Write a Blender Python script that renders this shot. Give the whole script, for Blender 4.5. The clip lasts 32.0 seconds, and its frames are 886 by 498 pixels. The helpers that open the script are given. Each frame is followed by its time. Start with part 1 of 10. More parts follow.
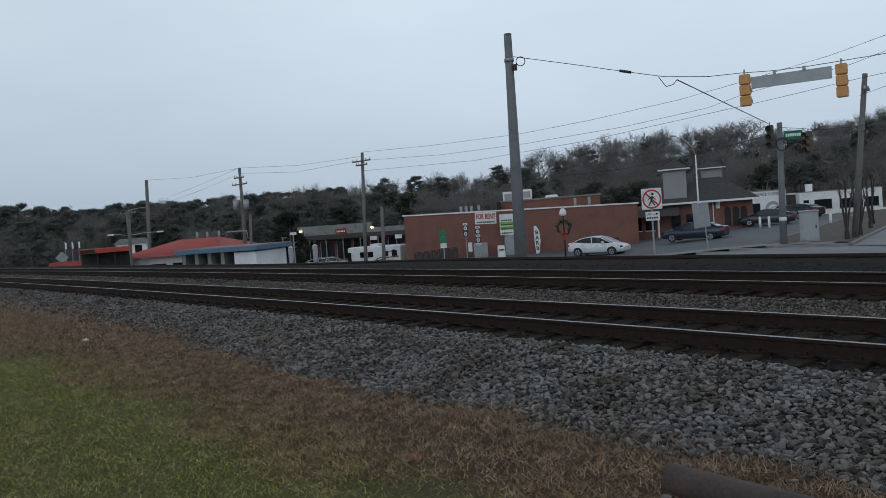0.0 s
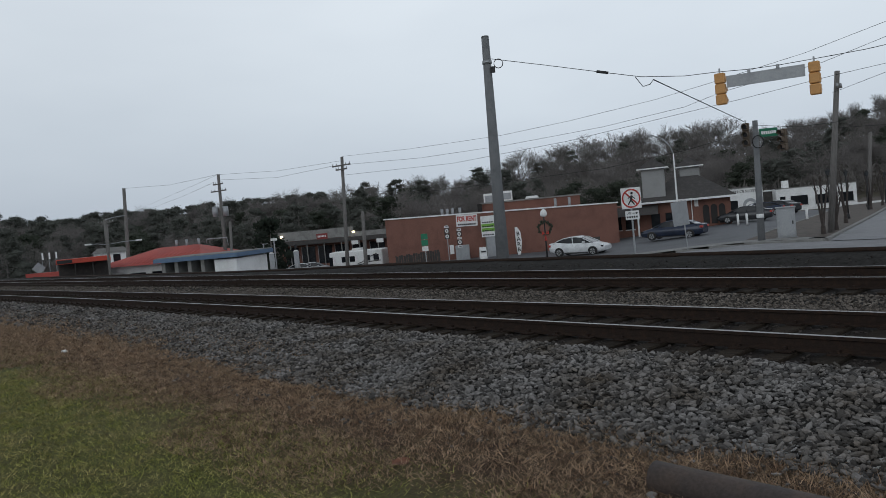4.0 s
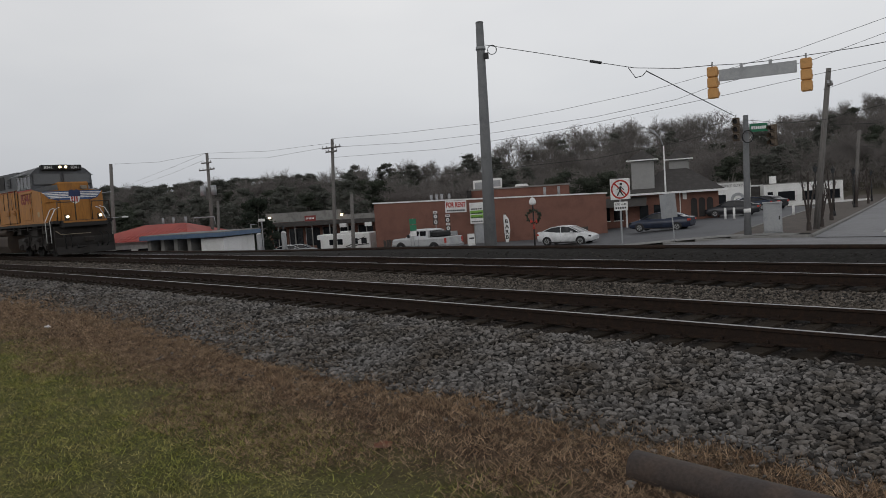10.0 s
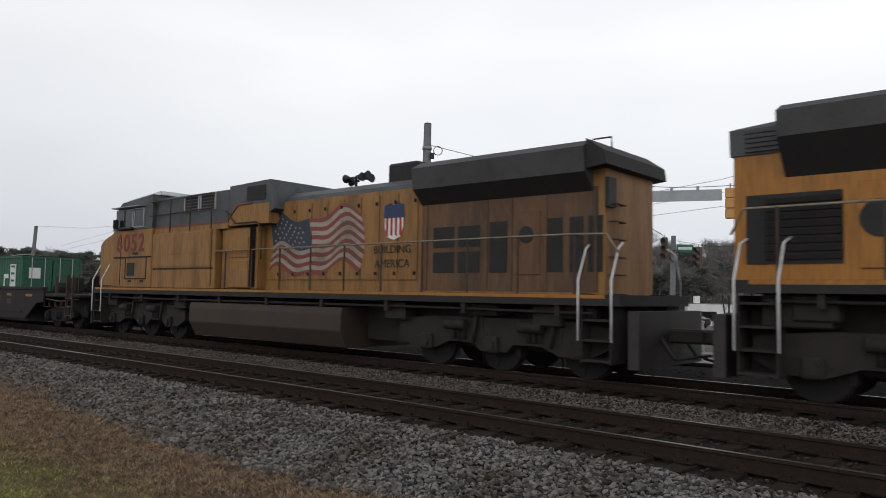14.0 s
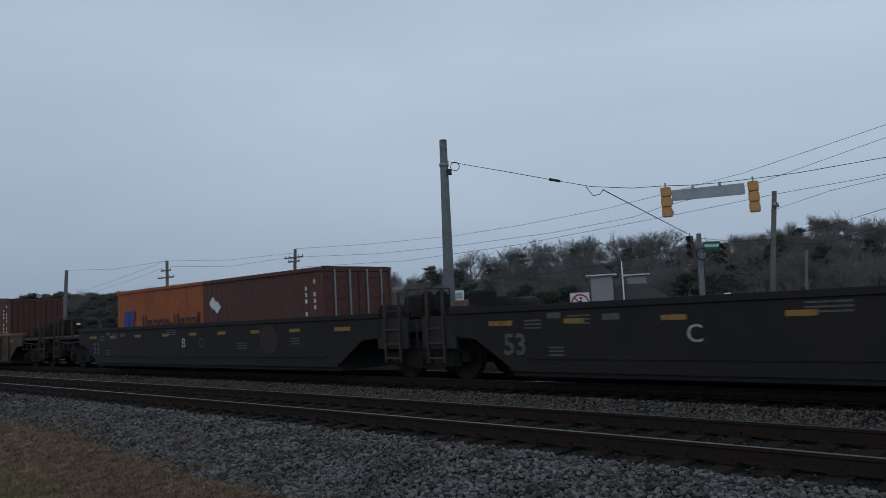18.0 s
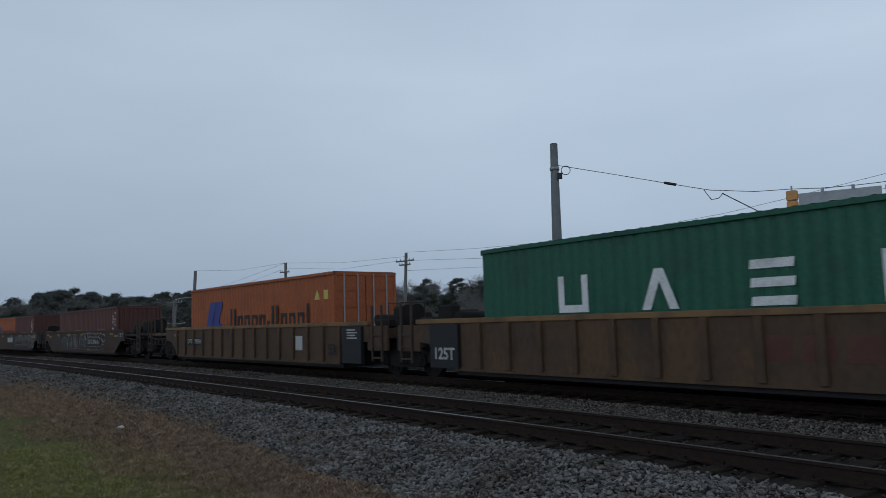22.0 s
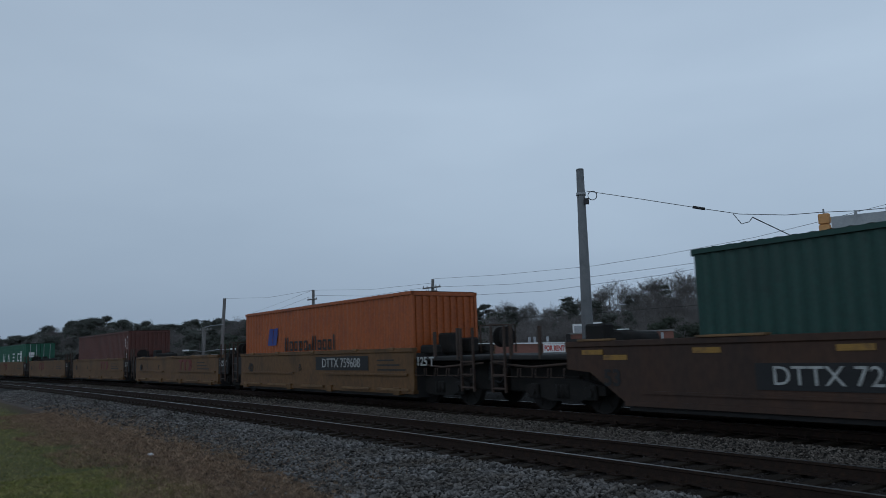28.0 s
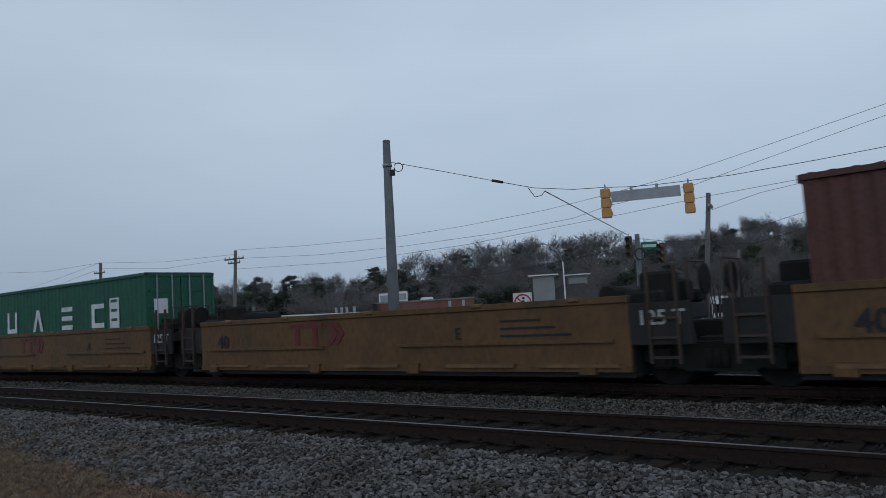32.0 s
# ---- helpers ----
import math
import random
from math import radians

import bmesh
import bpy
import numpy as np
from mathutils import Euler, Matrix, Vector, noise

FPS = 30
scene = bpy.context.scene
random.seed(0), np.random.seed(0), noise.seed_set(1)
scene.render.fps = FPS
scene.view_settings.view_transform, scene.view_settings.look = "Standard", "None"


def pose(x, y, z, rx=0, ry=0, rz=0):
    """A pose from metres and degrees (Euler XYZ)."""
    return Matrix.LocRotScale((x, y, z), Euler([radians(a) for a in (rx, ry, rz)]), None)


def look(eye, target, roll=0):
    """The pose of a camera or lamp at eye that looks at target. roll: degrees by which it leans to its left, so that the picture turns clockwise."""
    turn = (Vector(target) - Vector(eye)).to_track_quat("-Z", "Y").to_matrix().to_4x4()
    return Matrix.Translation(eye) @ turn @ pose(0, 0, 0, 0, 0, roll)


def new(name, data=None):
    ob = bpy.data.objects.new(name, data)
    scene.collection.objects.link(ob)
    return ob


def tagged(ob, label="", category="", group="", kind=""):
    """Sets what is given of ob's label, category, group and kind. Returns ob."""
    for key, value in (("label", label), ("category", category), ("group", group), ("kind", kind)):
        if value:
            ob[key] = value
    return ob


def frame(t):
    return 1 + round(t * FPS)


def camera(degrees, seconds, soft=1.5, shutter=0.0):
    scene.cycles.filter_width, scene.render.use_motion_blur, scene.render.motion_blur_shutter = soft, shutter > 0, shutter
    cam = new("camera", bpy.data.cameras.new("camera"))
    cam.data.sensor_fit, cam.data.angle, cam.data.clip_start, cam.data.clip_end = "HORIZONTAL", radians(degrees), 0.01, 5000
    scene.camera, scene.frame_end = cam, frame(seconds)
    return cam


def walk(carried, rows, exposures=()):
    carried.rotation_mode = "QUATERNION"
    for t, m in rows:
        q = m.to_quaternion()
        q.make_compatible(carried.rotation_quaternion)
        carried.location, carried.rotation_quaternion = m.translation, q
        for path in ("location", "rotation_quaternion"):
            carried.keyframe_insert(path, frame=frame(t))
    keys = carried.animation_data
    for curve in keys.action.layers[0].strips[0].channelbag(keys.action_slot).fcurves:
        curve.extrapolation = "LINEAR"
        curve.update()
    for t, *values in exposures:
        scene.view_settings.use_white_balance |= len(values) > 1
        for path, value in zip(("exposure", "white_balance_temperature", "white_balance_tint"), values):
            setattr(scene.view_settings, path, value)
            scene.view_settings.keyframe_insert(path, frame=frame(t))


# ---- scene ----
import itertools
from mathutils import Quaternion

# ---- camera: held in the hand at one spot on the lawn ----
cam = camera(62.517, 32.0, 0.7, 0.12)
EYE = (0.0, 0.0, 1.525)
ROWS = (
    (0, 87.39, 4.39, 5.87), (0.5, 87.18, 5.20, 4.99), (1, 87.04, 5.84, 4.31), (1.5, 87.54, 5.63, 4.74), (2, 87.66, 6.23, 5.01),
    (2.5, 87.38, 5.60, 4.70), (4.5, 87.49, 5.41, 4.08), (5, 86.60, 5.76, 2.84), (5.5, 86.31, 5.82, 2.21), (6, 87.01, 5.97, 0.92),
    (6.5, 86.36, 5.88, 0.69), (7, 85.97, 6.10, -0.13), (7.5, 86.70, 6.38, -0.06), (8, 86.70, 5.82, -1.02), (8.5, 87.35, 5.20, -0.13),
    (9, 87.64, 4.46, 1.08), (9.5, 87.01, 4.61, 2.91), (10, 86.29, 3.80, 3.53), (10.5, 85.99, 3.15, 3.99), (11, 86.40, 3.21, 3.99),
    (11.5, 86.59, 2.91, 4.73), (12, 86.96, 1.99, 5.17), (12.5, 87.35, 0.98, 3.77), (13, 87.09, 0.06, 2.72), (13.5, 88.19, -0.91, 0.50),
    (14, 93.60, -1.03, -1.62), (14.5, 95.44, 1.25, -2.78), (15, 96.93, -0.80, 0.36), (15.5, 97.10, -2.20, -0.73), (17.5, 94.40, 1.78, -2.18),
    (18, 94.87, 3.02, 0.54), (18.5, 92.72, 2.29, -1.34), (19, 93.72, 0.62, -2.32), (19.5, 93.97, 1.31, -0.66), (20, 93.29, 1.35, 1.96),
    (20.5, 92.66, 2.42, 4.30), (21, 91.94, 2.68, 5.92), (21.5, 92.99, 3.84, 7.21), (22, 95.57, 1.77, 9.03), (22.5, 96.53, 1.79, 6.20),
    (23, 96.47, -0.43, 7.61), (23.5, 94.36, 1.67, 11.57), (24, 94.47, 1.02, 11.99), (24.5, 94.24, 1.28, 11.70), (25, 94.22, 0.94, 11.44),
    (25.5, 94.06, 0.60, 12.30), (27.5, 96.25, 1.80, 9.71), (28, 97.71, 1.92, 11.15), (28.5, 97.70, 3.16, 11.81), (29, 98.08, 3.05, 10.22),
    (29.5, 99.10, 2.73, 10.63), (30, 97.44, 2.06, 8.85), (30.5, 97.04, 0.57, 6.21), (31, 95.77, 1.59, 2.54), (31.5, 94.44, 1.74, -3.28),
    (32, 94.68, 3.55, -3.86),
)
LOOK_STEPS = [(t, pose(*EYE, a, b, c)) for t, a, b, c in ROWS]
EXPOSURES = [(0, -0.03, 5750, 4), (2.5, -0.01, 5750, 4), (5.2, 0.07, 6450, 9), (7.5, 0.14, 6600, 10), (9.0, -0.06, 6650, 10), (11.0, 0.14, 6750, 11), (12.5, 0.28, 6850, 12), (13.0, 0.54, 6850, 12),
             (13.5, 0.64, 6800, 12), (14.0, 0.34, 6600, 10), (14.5, -0.15, 6500, 9), (15.0, -0.19, 5650, 4), (15.5, -0.38, 5400, 4), (18, -0.53, 5400, 4), (19, -0.43, 5400, 4), (20, -0.49, 5400, 4), (22, -0.45, 5400, 4),
             (23, -0.55, 5400, 4), (24, -0.53, 5400, 4), (28, -0.59, 5250, 3), (30, -0.77, 5250, 3), (31, -0.67, 5250, 3), (32, -0.45, 5400, 4)]
walk(cam, LOOK_STEPS, EXPOSURES)

# ---- light: thick overcast ----
world = bpy.data.worlds.new("overcast")
scene.world = world
world.use_nodes = True


def build_sky():
    nt = world.node_tree
    nt.nodes.clear()
    out = nt.nodes.new("ShaderNodeOutputWorld")
    bg = nt.nodes.new("ShaderNodeBackground")
    tex = nt.nodes.new("ShaderNodeTexCoord")
    sep = nt.nodes.new("ShaderNodeSeparateXYZ")
    ramp = nt.nodes.new("ShaderNodeValToRGB")
    e = ramp.color_ramp.elements
    e[0].position, e[0].color = 0.0, (0.56, 0.59, 0.64, 1)
    e[1].position, e[1].color = 1.0, (0.22, 0.232, 0.25, 1)
    for at_z, c in ((0.14, (0.70, 0.73, 0.77, 1)), (0.32, (0.84, 0.86, 0.89, 1)), (0.50, (0.77, 0.79, 0.83, 1)), (0.72, (0.38, 0.395, 0.42, 1))):
        ramp.color_ramp.elements.new(at_z).color = c
    noi = nt.nodes.new("ShaderNodeTexNoise")
    noi.inputs["Scale"].default_value = 1.6
    noi.inputs["Detail"].default_value = 4.0
    mp = nt.nodes.new("ShaderNodeMapping")
    mp.inputs["Scale"].default_value = (1.0, 1.0, 3.2)
    nr = nt.nodes.new("ShaderNodeValToRGB")
    nr.color_ramp.elements[0].position, nr.color_ramp.elements[0].color = 0.30, (0.86, 0.87, 0.89, 1)
    nr.color_ramp.elements[1].position, nr.color_ramp.elements[1].color = 0.70, (1.0, 1.0, 1.0, 1)
    mul = nt.nodes.new("ShaderNodeMixRGB")
    mul.blend_type = "MULTIPLY"
    mul.inputs["Fac"].default_value = 1.0
    L = nt.links.new
    L(tex.outputs["Generated"], sep.inputs[0])
    L(sep.outputs["Z"], ramp.inputs["Fac"])
    L(tex.outputs["Generated"], mp.inputs["Vector"])
    L(mp.outputs["Vector"], noi.inputs["Vector"])
    L(noi.outputs["Fac"], nr.inputs["Fac"])
    L(ramp.outputs["Color"], mul.inputs[1])
    L(nr.outputs["Color"], mul.inputs[2])
    side = nt.nodes.new("ShaderNodeMapRange")          # the cloud is thicker towards the west
    side.inputs["From Min"].default_value, side.inputs["From Max"].default_value = -0.75, 0.05
    side.inputs["To Min"].default_value, side.inputs["To Max"].default_value = 0.88, 1.0
    L(sep.outputs["X"], side.inputs["Value"])
    west = nt.nodes.new("ShaderNodeVectorMath")
    west.operation = "SCALE"
    L(mul.outputs[0], west.inputs[0])
    L(side.outputs[0], west.inputs["Scale"])
    L(west.outputs[0], bg.inputs["Color"])
    bg.inputs["Strength"].default_value = 0.95
    L(bg.outputs[0], out.inputs["Surface"])


build_sky()
sun = new("sun", bpy.data.lights.new("sun", "SUN"))
sun.data.energy, sun.data.angle, sun.data.color = 0.43, radians(60), (1.0, 0.98, 0.95)
sun.matrix_world = look((-20, -50, 30), (0, 0, 0))

# ---- the far track's curve: s metres along it, off metres beyond its middle ----
TRACK_TURN, TRACK_REACH, TRACK_BEND, TRACK_GAP = -0.75427, 12.933, -0.001125, 4.447
SPEED = 14.2


def on_track(s, off=0.0):
    """Place and heading on the curve."""
    u = Vector((math.cos(TRACK_TURN), math.sin(TRACK_TURN)))
    n = Vector((-u.y, u.x))
    k = TRACK_BEND
    p = n * TRACK_REACH + u * (math.sin(k * s) / k) + n * ((1 - math.cos(k * s)) / k)
    h = TRACK_TURN + k * s
    p = p + Vector((-math.sin(h), math.cos(h))) * off
    return p.x, p.y, h


def beyond(x, y):
    """Signed distance of a place from the far track's middle, and its s."""
    u = (math.cos(TRACK_TURN), math.sin(TRACK_TURN))
    a = x * u[0] + y * u[1]
    b = -x * u[1] + y * u[0] - TRACK_REACH
    r = 1 / -TRACK_BEND
    return math.hypot(a, b + r) - r, math.atan2(a, b + r) * r


def at(az, dist, z=0.0):
    a = radians(az)
    return (dist * math.sin(a), dist * math.cos(a), z)


def ease(a, b, v):
    t = min(1.0, max(0.0, (v - a) / (b - a)))
    return t * t * (3 - 2 * t)


def ground_z(x, y):
    """Height of the land: lawn, ballast bed, berm, street falling away to the town."""
    d, s = beyond(x, y)
    if d < -8.6:
        z = -0.30 - 0.05 * ease(-8.6, -11, d)
        return z - 0.02 * min(40.0, max(0.0, -d - 14))
    if d < 3.4:
        return -0.30 - 0.22 * ease(-8.6, -7.8, d)
    az = math.degrees(math.atan2(x, y))
    far = math.hypot(x, y)
    town = -1.55 - 0.85 * ease(20, 4, az) - 1.6 * ease(-6, -14, az)
    z = -0.52 + 0.30 * ease(3.4, 4.4, d) + (town + 0.22) * ease(4.3, 9.5, d)
    return z + hill(az) * ease(108, 225, far)


SKYLINE = ((-70, 2.0), (-44, 1.6), (-41, 1.8), (-38, 3.0), (-33, 2.3), (-27.6, 2.6), (-24, 2.4), (-17, 2.8), (-12, 3.0), (-7, 2.8), (-3, 2.8), (3, 3.4), (8, 4.1), (17, 3.8),
           (22, 3.8), (27.7, 4.7), (31.5, 4.0), (45, 4.0), (90, 3.0))


def hill(az):
    """Rise of the wooded hills, bearing by bearing."""
    for (a, e), (b, f) in zip(SKYLINE[:-1], SKYLINE[1:]):
        if a <= az <= b:
            v = e + (f - e) * (az - a) / (b - a)
            return max(0.0, 230 * math.tan(radians(v - 1.75))) + 3.0
    return 6.0

# ---- materials ----
def mat(name, base, rough=0.8, metal=0.0, spots=None, scale=6.0, amount=0.5, bump=0.0, fine=60.0, rnd=0.0, emit=None, power=0.0, stretch=(1, 1, 1), spec=0.5, space="Object", island=False):
    """A painted or natural surface: base colour, a second colour in noise patches, fine grain, relief and random tone by object."""
    m = bpy.data.materials.new(name)
    m.use_nodes = True
    nt = m.node_tree
    b = nt.nodes["Principled BSDF"]
    L = nt.links.new
    b.inputs["Roughness"].default_value, b.inputs["Metallic"].default_value = rough, metal
    b.inputs["Specular IOR Level"].default_value = spec
    tex = nt.nodes.new("ShaderNodeTexCoord")
    mp = nt.nodes.new("ShaderNodeMapping")
    mp.inputs["Scale"].default_value = stretch
    L(tex.outputs[space], mp.inputs["Vector"])
    src = mp.outputs["Vector"]
    col = None
    second = spots if spots else tuple(c * 0.72 for c in base)
    n1 = nt.nodes.new("ShaderNodeTexNoise")
    n1.inputs["Scale"].default_value, n1.inputs["Detail"].default_value, n1.inputs["Roughness"].default_value = scale, 6.0, 0.62
    L(src, n1.inputs["Vector"])
    r1 = nt.nodes.new("ShaderNodeValToRGB")
    r1.color_ramp.elements[0].position, r1.color_ramp.elements[1].position = 0.62 - 0.3 * amount, 0.70
    L(n1.outputs["Fac"], r1.inputs["Fac"])
    mix = nt.nodes.new("ShaderNodeMixRGB")
    mix.inputs[1].default_value, mix.inputs[2].default_value = (*base, 1), (*second, 1)
    L(r1.outputs["Color"], mix.inputs["Fac"])
    n2 = nt.nodes.new("ShaderNodeTexNoise")
    n2.inputs["Scale"].default_value, n2.inputs["Detail"].default_value = fine, 3.0
    L(src, n2.inputs["Vector"])
    r2 = nt.nodes.new("ShaderNodeValToRGB")
    r2.color_ramp.elements[0].color, r2.color_ramp.elements[1].color = (0.78, 0.78, 0.78, 1), (1.18, 1.18, 1.18, 1)
    r2.color_ramp.elements[0].position, r2.color_ramp.elements[1].position = 0.3, 0.7
    L(n2.outputs["Fac"], r2.inputs["Fac"])
    mul = nt.nodes.new("ShaderNodeMixRGB")
    mul.blend_type = "MULTIPLY"
    mul.inputs["Fac"].default_value = 1.0
    L(mix.outputs[0], mul.inputs[1])
    L(r2.outputs["Color"], mul.inputs[2])
    col = mul.outputs[0]
    if rnd:
        info = nt.nodes.new("ShaderNodeObjectInfo")
        geo = nt.nodes.new("ShaderNodeNewGeometry")
        add = nt.nodes.new("ShaderNodeMath")
        add.operation = "ADD"
        L(info.outputs["Random"], add.inputs[0])
        L(geo.outputs["Random Per Island"], add.inputs[1])
        mr = nt.nodes.new("ShaderNodeMapRange")
        mr.inputs["From Max"].default_value = 1.0 if island else 2.0
        mr.inputs["To Min"].default_value, mr.inputs["To Max"].default_value = 1 - rnd, 1 + rnd
        L(geo.outputs["Random Per Island"] if island else add.outputs[0], mr.inputs["Value"])
        sc = nt.nodes.new("ShaderNodeVectorMath")
        sc.operation = "SCALE"
        L(col, sc.inputs[0])
        L(mr.outputs[0], sc.inputs["Scale"])
        col = sc.outputs[0]
    L(col, b.inputs["Base Color"])
    if bump:
        bp = nt.nodes.new("ShaderNodeBump")
        bp.inputs["Strength"].default_value, bp.inputs["Distance"].default_value = bump, 0.02
        L(n2.outputs["Fac"], bp.inputs["Height"])
        L(bp.outputs[0], b.inputs["Normal"])
    if emit:
        b.inputs["Emission Color"].default_value, b.inputs["Emission Strength"].default_value = (*emit, 1), power
    return m


M_GRASS = mat("lawn", (0.075, 0.105, 0.028), 0.95, spots=(0.15, 0.135, 0.055), scale=0.8, amount=0.6, bump=0.6, fine=40)
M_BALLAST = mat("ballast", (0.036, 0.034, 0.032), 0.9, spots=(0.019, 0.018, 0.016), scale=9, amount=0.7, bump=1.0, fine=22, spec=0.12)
M_ASPHALT = mat("asphalt", (0.17, 0.17, 0.175), 0.9, spots=(0.11, 0.11, 0.115), scale=0.5, amount=0.6, bump=0.2, fine=90)
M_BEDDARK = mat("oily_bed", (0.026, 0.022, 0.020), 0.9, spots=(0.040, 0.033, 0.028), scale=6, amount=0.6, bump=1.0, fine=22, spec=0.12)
M_TIE = mat("old_tie", (0.027, 0.021, 0.016), 0.95, spots=(0.048, 0.037, 0.027), scale=3, bump=0.6, fine=30, rnd=0.5, stretch=(1, 6, 6), spec=0.12)
M_RAILSIDE = mat("rusty_rail", (0.031, 0.022, 0.018), 0.75, metal=0.3, spots=(0.049, 0.031, 0.022), scale=12, spec=0.12)
M_RAILTOP = mat("polished_rail", (0.30, 0.295, 0.295), 0.42, metal=1.0, spots=(0.24, 0.22, 0.21), scale=2)
M_YELLOW = mat("armour_yellow", (0.3564, 0.1443, 0.0176), 0.5, spots=(0.264, 0.1056, 0.0176), scale=0.9, amount=0.45, fine=9, stretch=(2.2, 2.2, 0.28))
M_YELLOW_OLD = mat("sooty_faded_yellow", (0.285, 0.140, 0.038), 0.6, spots=(0.150, 0.070, 0.024), scale=0.8, amount=0.55, fine=7, stretch=(2.2, 2.2, 0.28))
M_SOOTED = mat("soot_stained_yellow", (0.150, 0.076, 0.034), 0.7, spots=(0.050, 0.032, 0.022), scale=0.7, amount=0.7, fine=7, stretch=(2.0, 2.0, 0.4))
M_FLAG_RED = mat("weathered_flag_red", (0.30, 0.060, 0.042), 0.6, spots=(0.2, 0.055, 0.04), scale=1.5, amount=0.6)
M_FLAG_WHITE = mat("weathered_flag_white", (0.46, 0.41, 0.345), 0.65, spots=(0.3, 0.24, 0.18), scale=1.5, amount=0.6)
M_FLAG_BLUE = mat("weathered_flag_blue", (0.034, 0.040, 0.065), 0.6, scale=2)
M_NUMBER_RED = mat("weathered_number_red", (0.20, 0.020, 0.016), 0.6, spots=(0.12, 0.020, 0.016), scale=3)
M_CHORD = mat("worn_yellow_chord", (0.20, 0.115, 0.045), 0.7, spots=(0.09, 0.055, 0.03), scale=1.5, amount=0.6)
M_RED_OLD = mat("faded_flag_red", (0.22, 0.055, 0.042), 0.65, spots=(0.12, 0.05, 0.04), scale=1.2, amount=0.6)
M_WHITE_OLD = mat("faded_flag_white", (0.36, 0.31, 0.26), 0.7, spots=(0.2, 0.16, 0.12), scale=1.2, amount=0.6)
M_NAVY_OLD = mat("faded_flag_blue", (0.035, 0.042, 0.07), 0.65, scale=2)
M_LOCOGREY = mat("harbour_grey", (0.07, 0.0735, 0.0805), 0.55, spots=(0.042, 0.042, 0.042), scale=1.5)
M_SOOT = mat("sooty_black", (0.019, 0.018, 0.018), 0.8, spots=(0.030, 0.025, 0.022), scale=2.0)
# grimy running gear, its colour lowered further to hold the shade under the cars
M_TRUCK = mat("grimy_shaded_steel", (0.00896, 0.00784, 0.00672), 0.9, spots=(0.0168, 0.01288, 0.01064), scale=4)
M_PLOW = mat("scuffed_plow", (0.032, 0.027, 0.024), 0.6, spots=(0.018, 0.015, 0.014), scale=2.5, amount=0.6)
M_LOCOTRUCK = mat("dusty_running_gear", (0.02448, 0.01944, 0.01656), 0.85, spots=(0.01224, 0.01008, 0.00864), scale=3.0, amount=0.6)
M_TANK = mat("dusty_tank", (0.04917, 0.03305, 0.02337), 0.75, spots=(0.03466, 0.02579, 0.02176), scale=1.0)
M_RED = mat("red_stripe", (0.42, 0.035, 0.022), 0.55, scale=4)
M_WHITE = mat("white_paint", (0.74, 0.74, 0.73), 0.6, spots=(0.55, 0.54, 0.52), scale=2)
M_NAVY = mat("navy_paint", (0.018, 0.035, 0.11), 0.55, scale=4)
M_GLASS = mat("dark_window", (0.012, 0.014, 0.017), 0.06, spec=0.4, scale=2)
M_DECAL = mat("black_paint", (0.012, 0.012, 0.013), 0.6, scale=3)
M_POST = mat("rusty_post", (0.059, 0.036, 0.025), 0.7, spots=(0.035, 0.025, 0.020), scale=8)
M_HANDRAIL = mat("worn_handrail", (0.26, 0.21, 0.15), 0.6, spots=(0.12, 0.09, 0.07), scale=8)
M_LAMP = mat("headlight", (1, 0.92, 0.7), 0.3, emit=(1.0, 0.80, 0.48), power=3)
M_C_ORANGE = mat("orange_container", (0.3168, 0.0792, 0.01394), 0.55, spots=(0.2281, 0.05386, 0.0114), scale=0.9, amount=0.4, fine=14)
M_C_GREEN = mat("green_container", (0.0144, 0.092, 0.0496), 0.55, spots=(0.0112, 0.064, 0.036), scale=0.9, amount=0.4, fine=14)
M_C_DKGREEN = mat("dark_green_container", (0.011, 0.048, 0.036), 0.55, spots=(0.010, 0.036, 0.028), scale=0.9, fine=14)
M_C_BROWN = mat("oxide_container", (0.092, 0.0288, 0.02), 0.6, spots=(0.06, 0.0224, 0.0176), scale=0.9, amount=0.4, fine=14)
M_WELL_DARK = mat("dark_well_car", (0.0102, 0.006, 0.0054), 0.75, spots=(0.0162, 0.0102, 0.0078), scale=1.2, amount=0.6)
M_WELL_TAN = mat("faded_yellow_car", (0.096, 0.0528, 0.024), 0.75, spots=(0.048, 0.0304, 0.0192), scale=1.1, amount=0.75, fine=10, stretch=(1, 1, 0.5))
M_WELL_YEL = mat("yellow_well_car", (0.1244, 0.06222, 0.01786), 0.65, spots=(0.07392, 0.03942, 0.01355), scale=1.1, amount=0.5, fine=10, stretch=(1, 1, 0.5))
M_WELL_RUST = mat("rusted_yellow_car", (0.05419, 0.0255, 0.01339), 0.75, spots=(0.03315, 0.01912, 0.01339), scale=0.9, amount=0.75, fine=10, stretch=(1, 1, 0.5))
M_BRICK = mat("brick_wall", (0.200, 0.096, 0.072), 0.9, spots=(0.15, 0.072, 0.056), scale=0.8, bump=0.3, fine=30)
M_CONCRETE = mat("concrete_pole", (0.17, 0.175, 0.18), 0.85, spots=(0.12, 0.125, 0.13), scale=2.5, bump=0.2)
M_WOODPOLE = mat("weathered_pole", (0.165, 0.155, 0.146), 0.95, spots=(0.10, 0.094, 0.088), scale=3, stretch=(6, 6, 0.6), bump=0.4)
M_CABLE = mat("cable", (0.03, 0.03, 0.032), 0.7, scale=5)
M_SIGNAL = mat("signal_yellow", (0.58, 0.30, 0.10), 0.6, spots=(0.42, 0.22, 0.08), scale=3)
M_SIGNBACK = mat("aluminium_back", (0.34, 0.35, 0.36), 0.5, metal=0.3, spots=(0.27, 0.28, 0.29), scale=2)
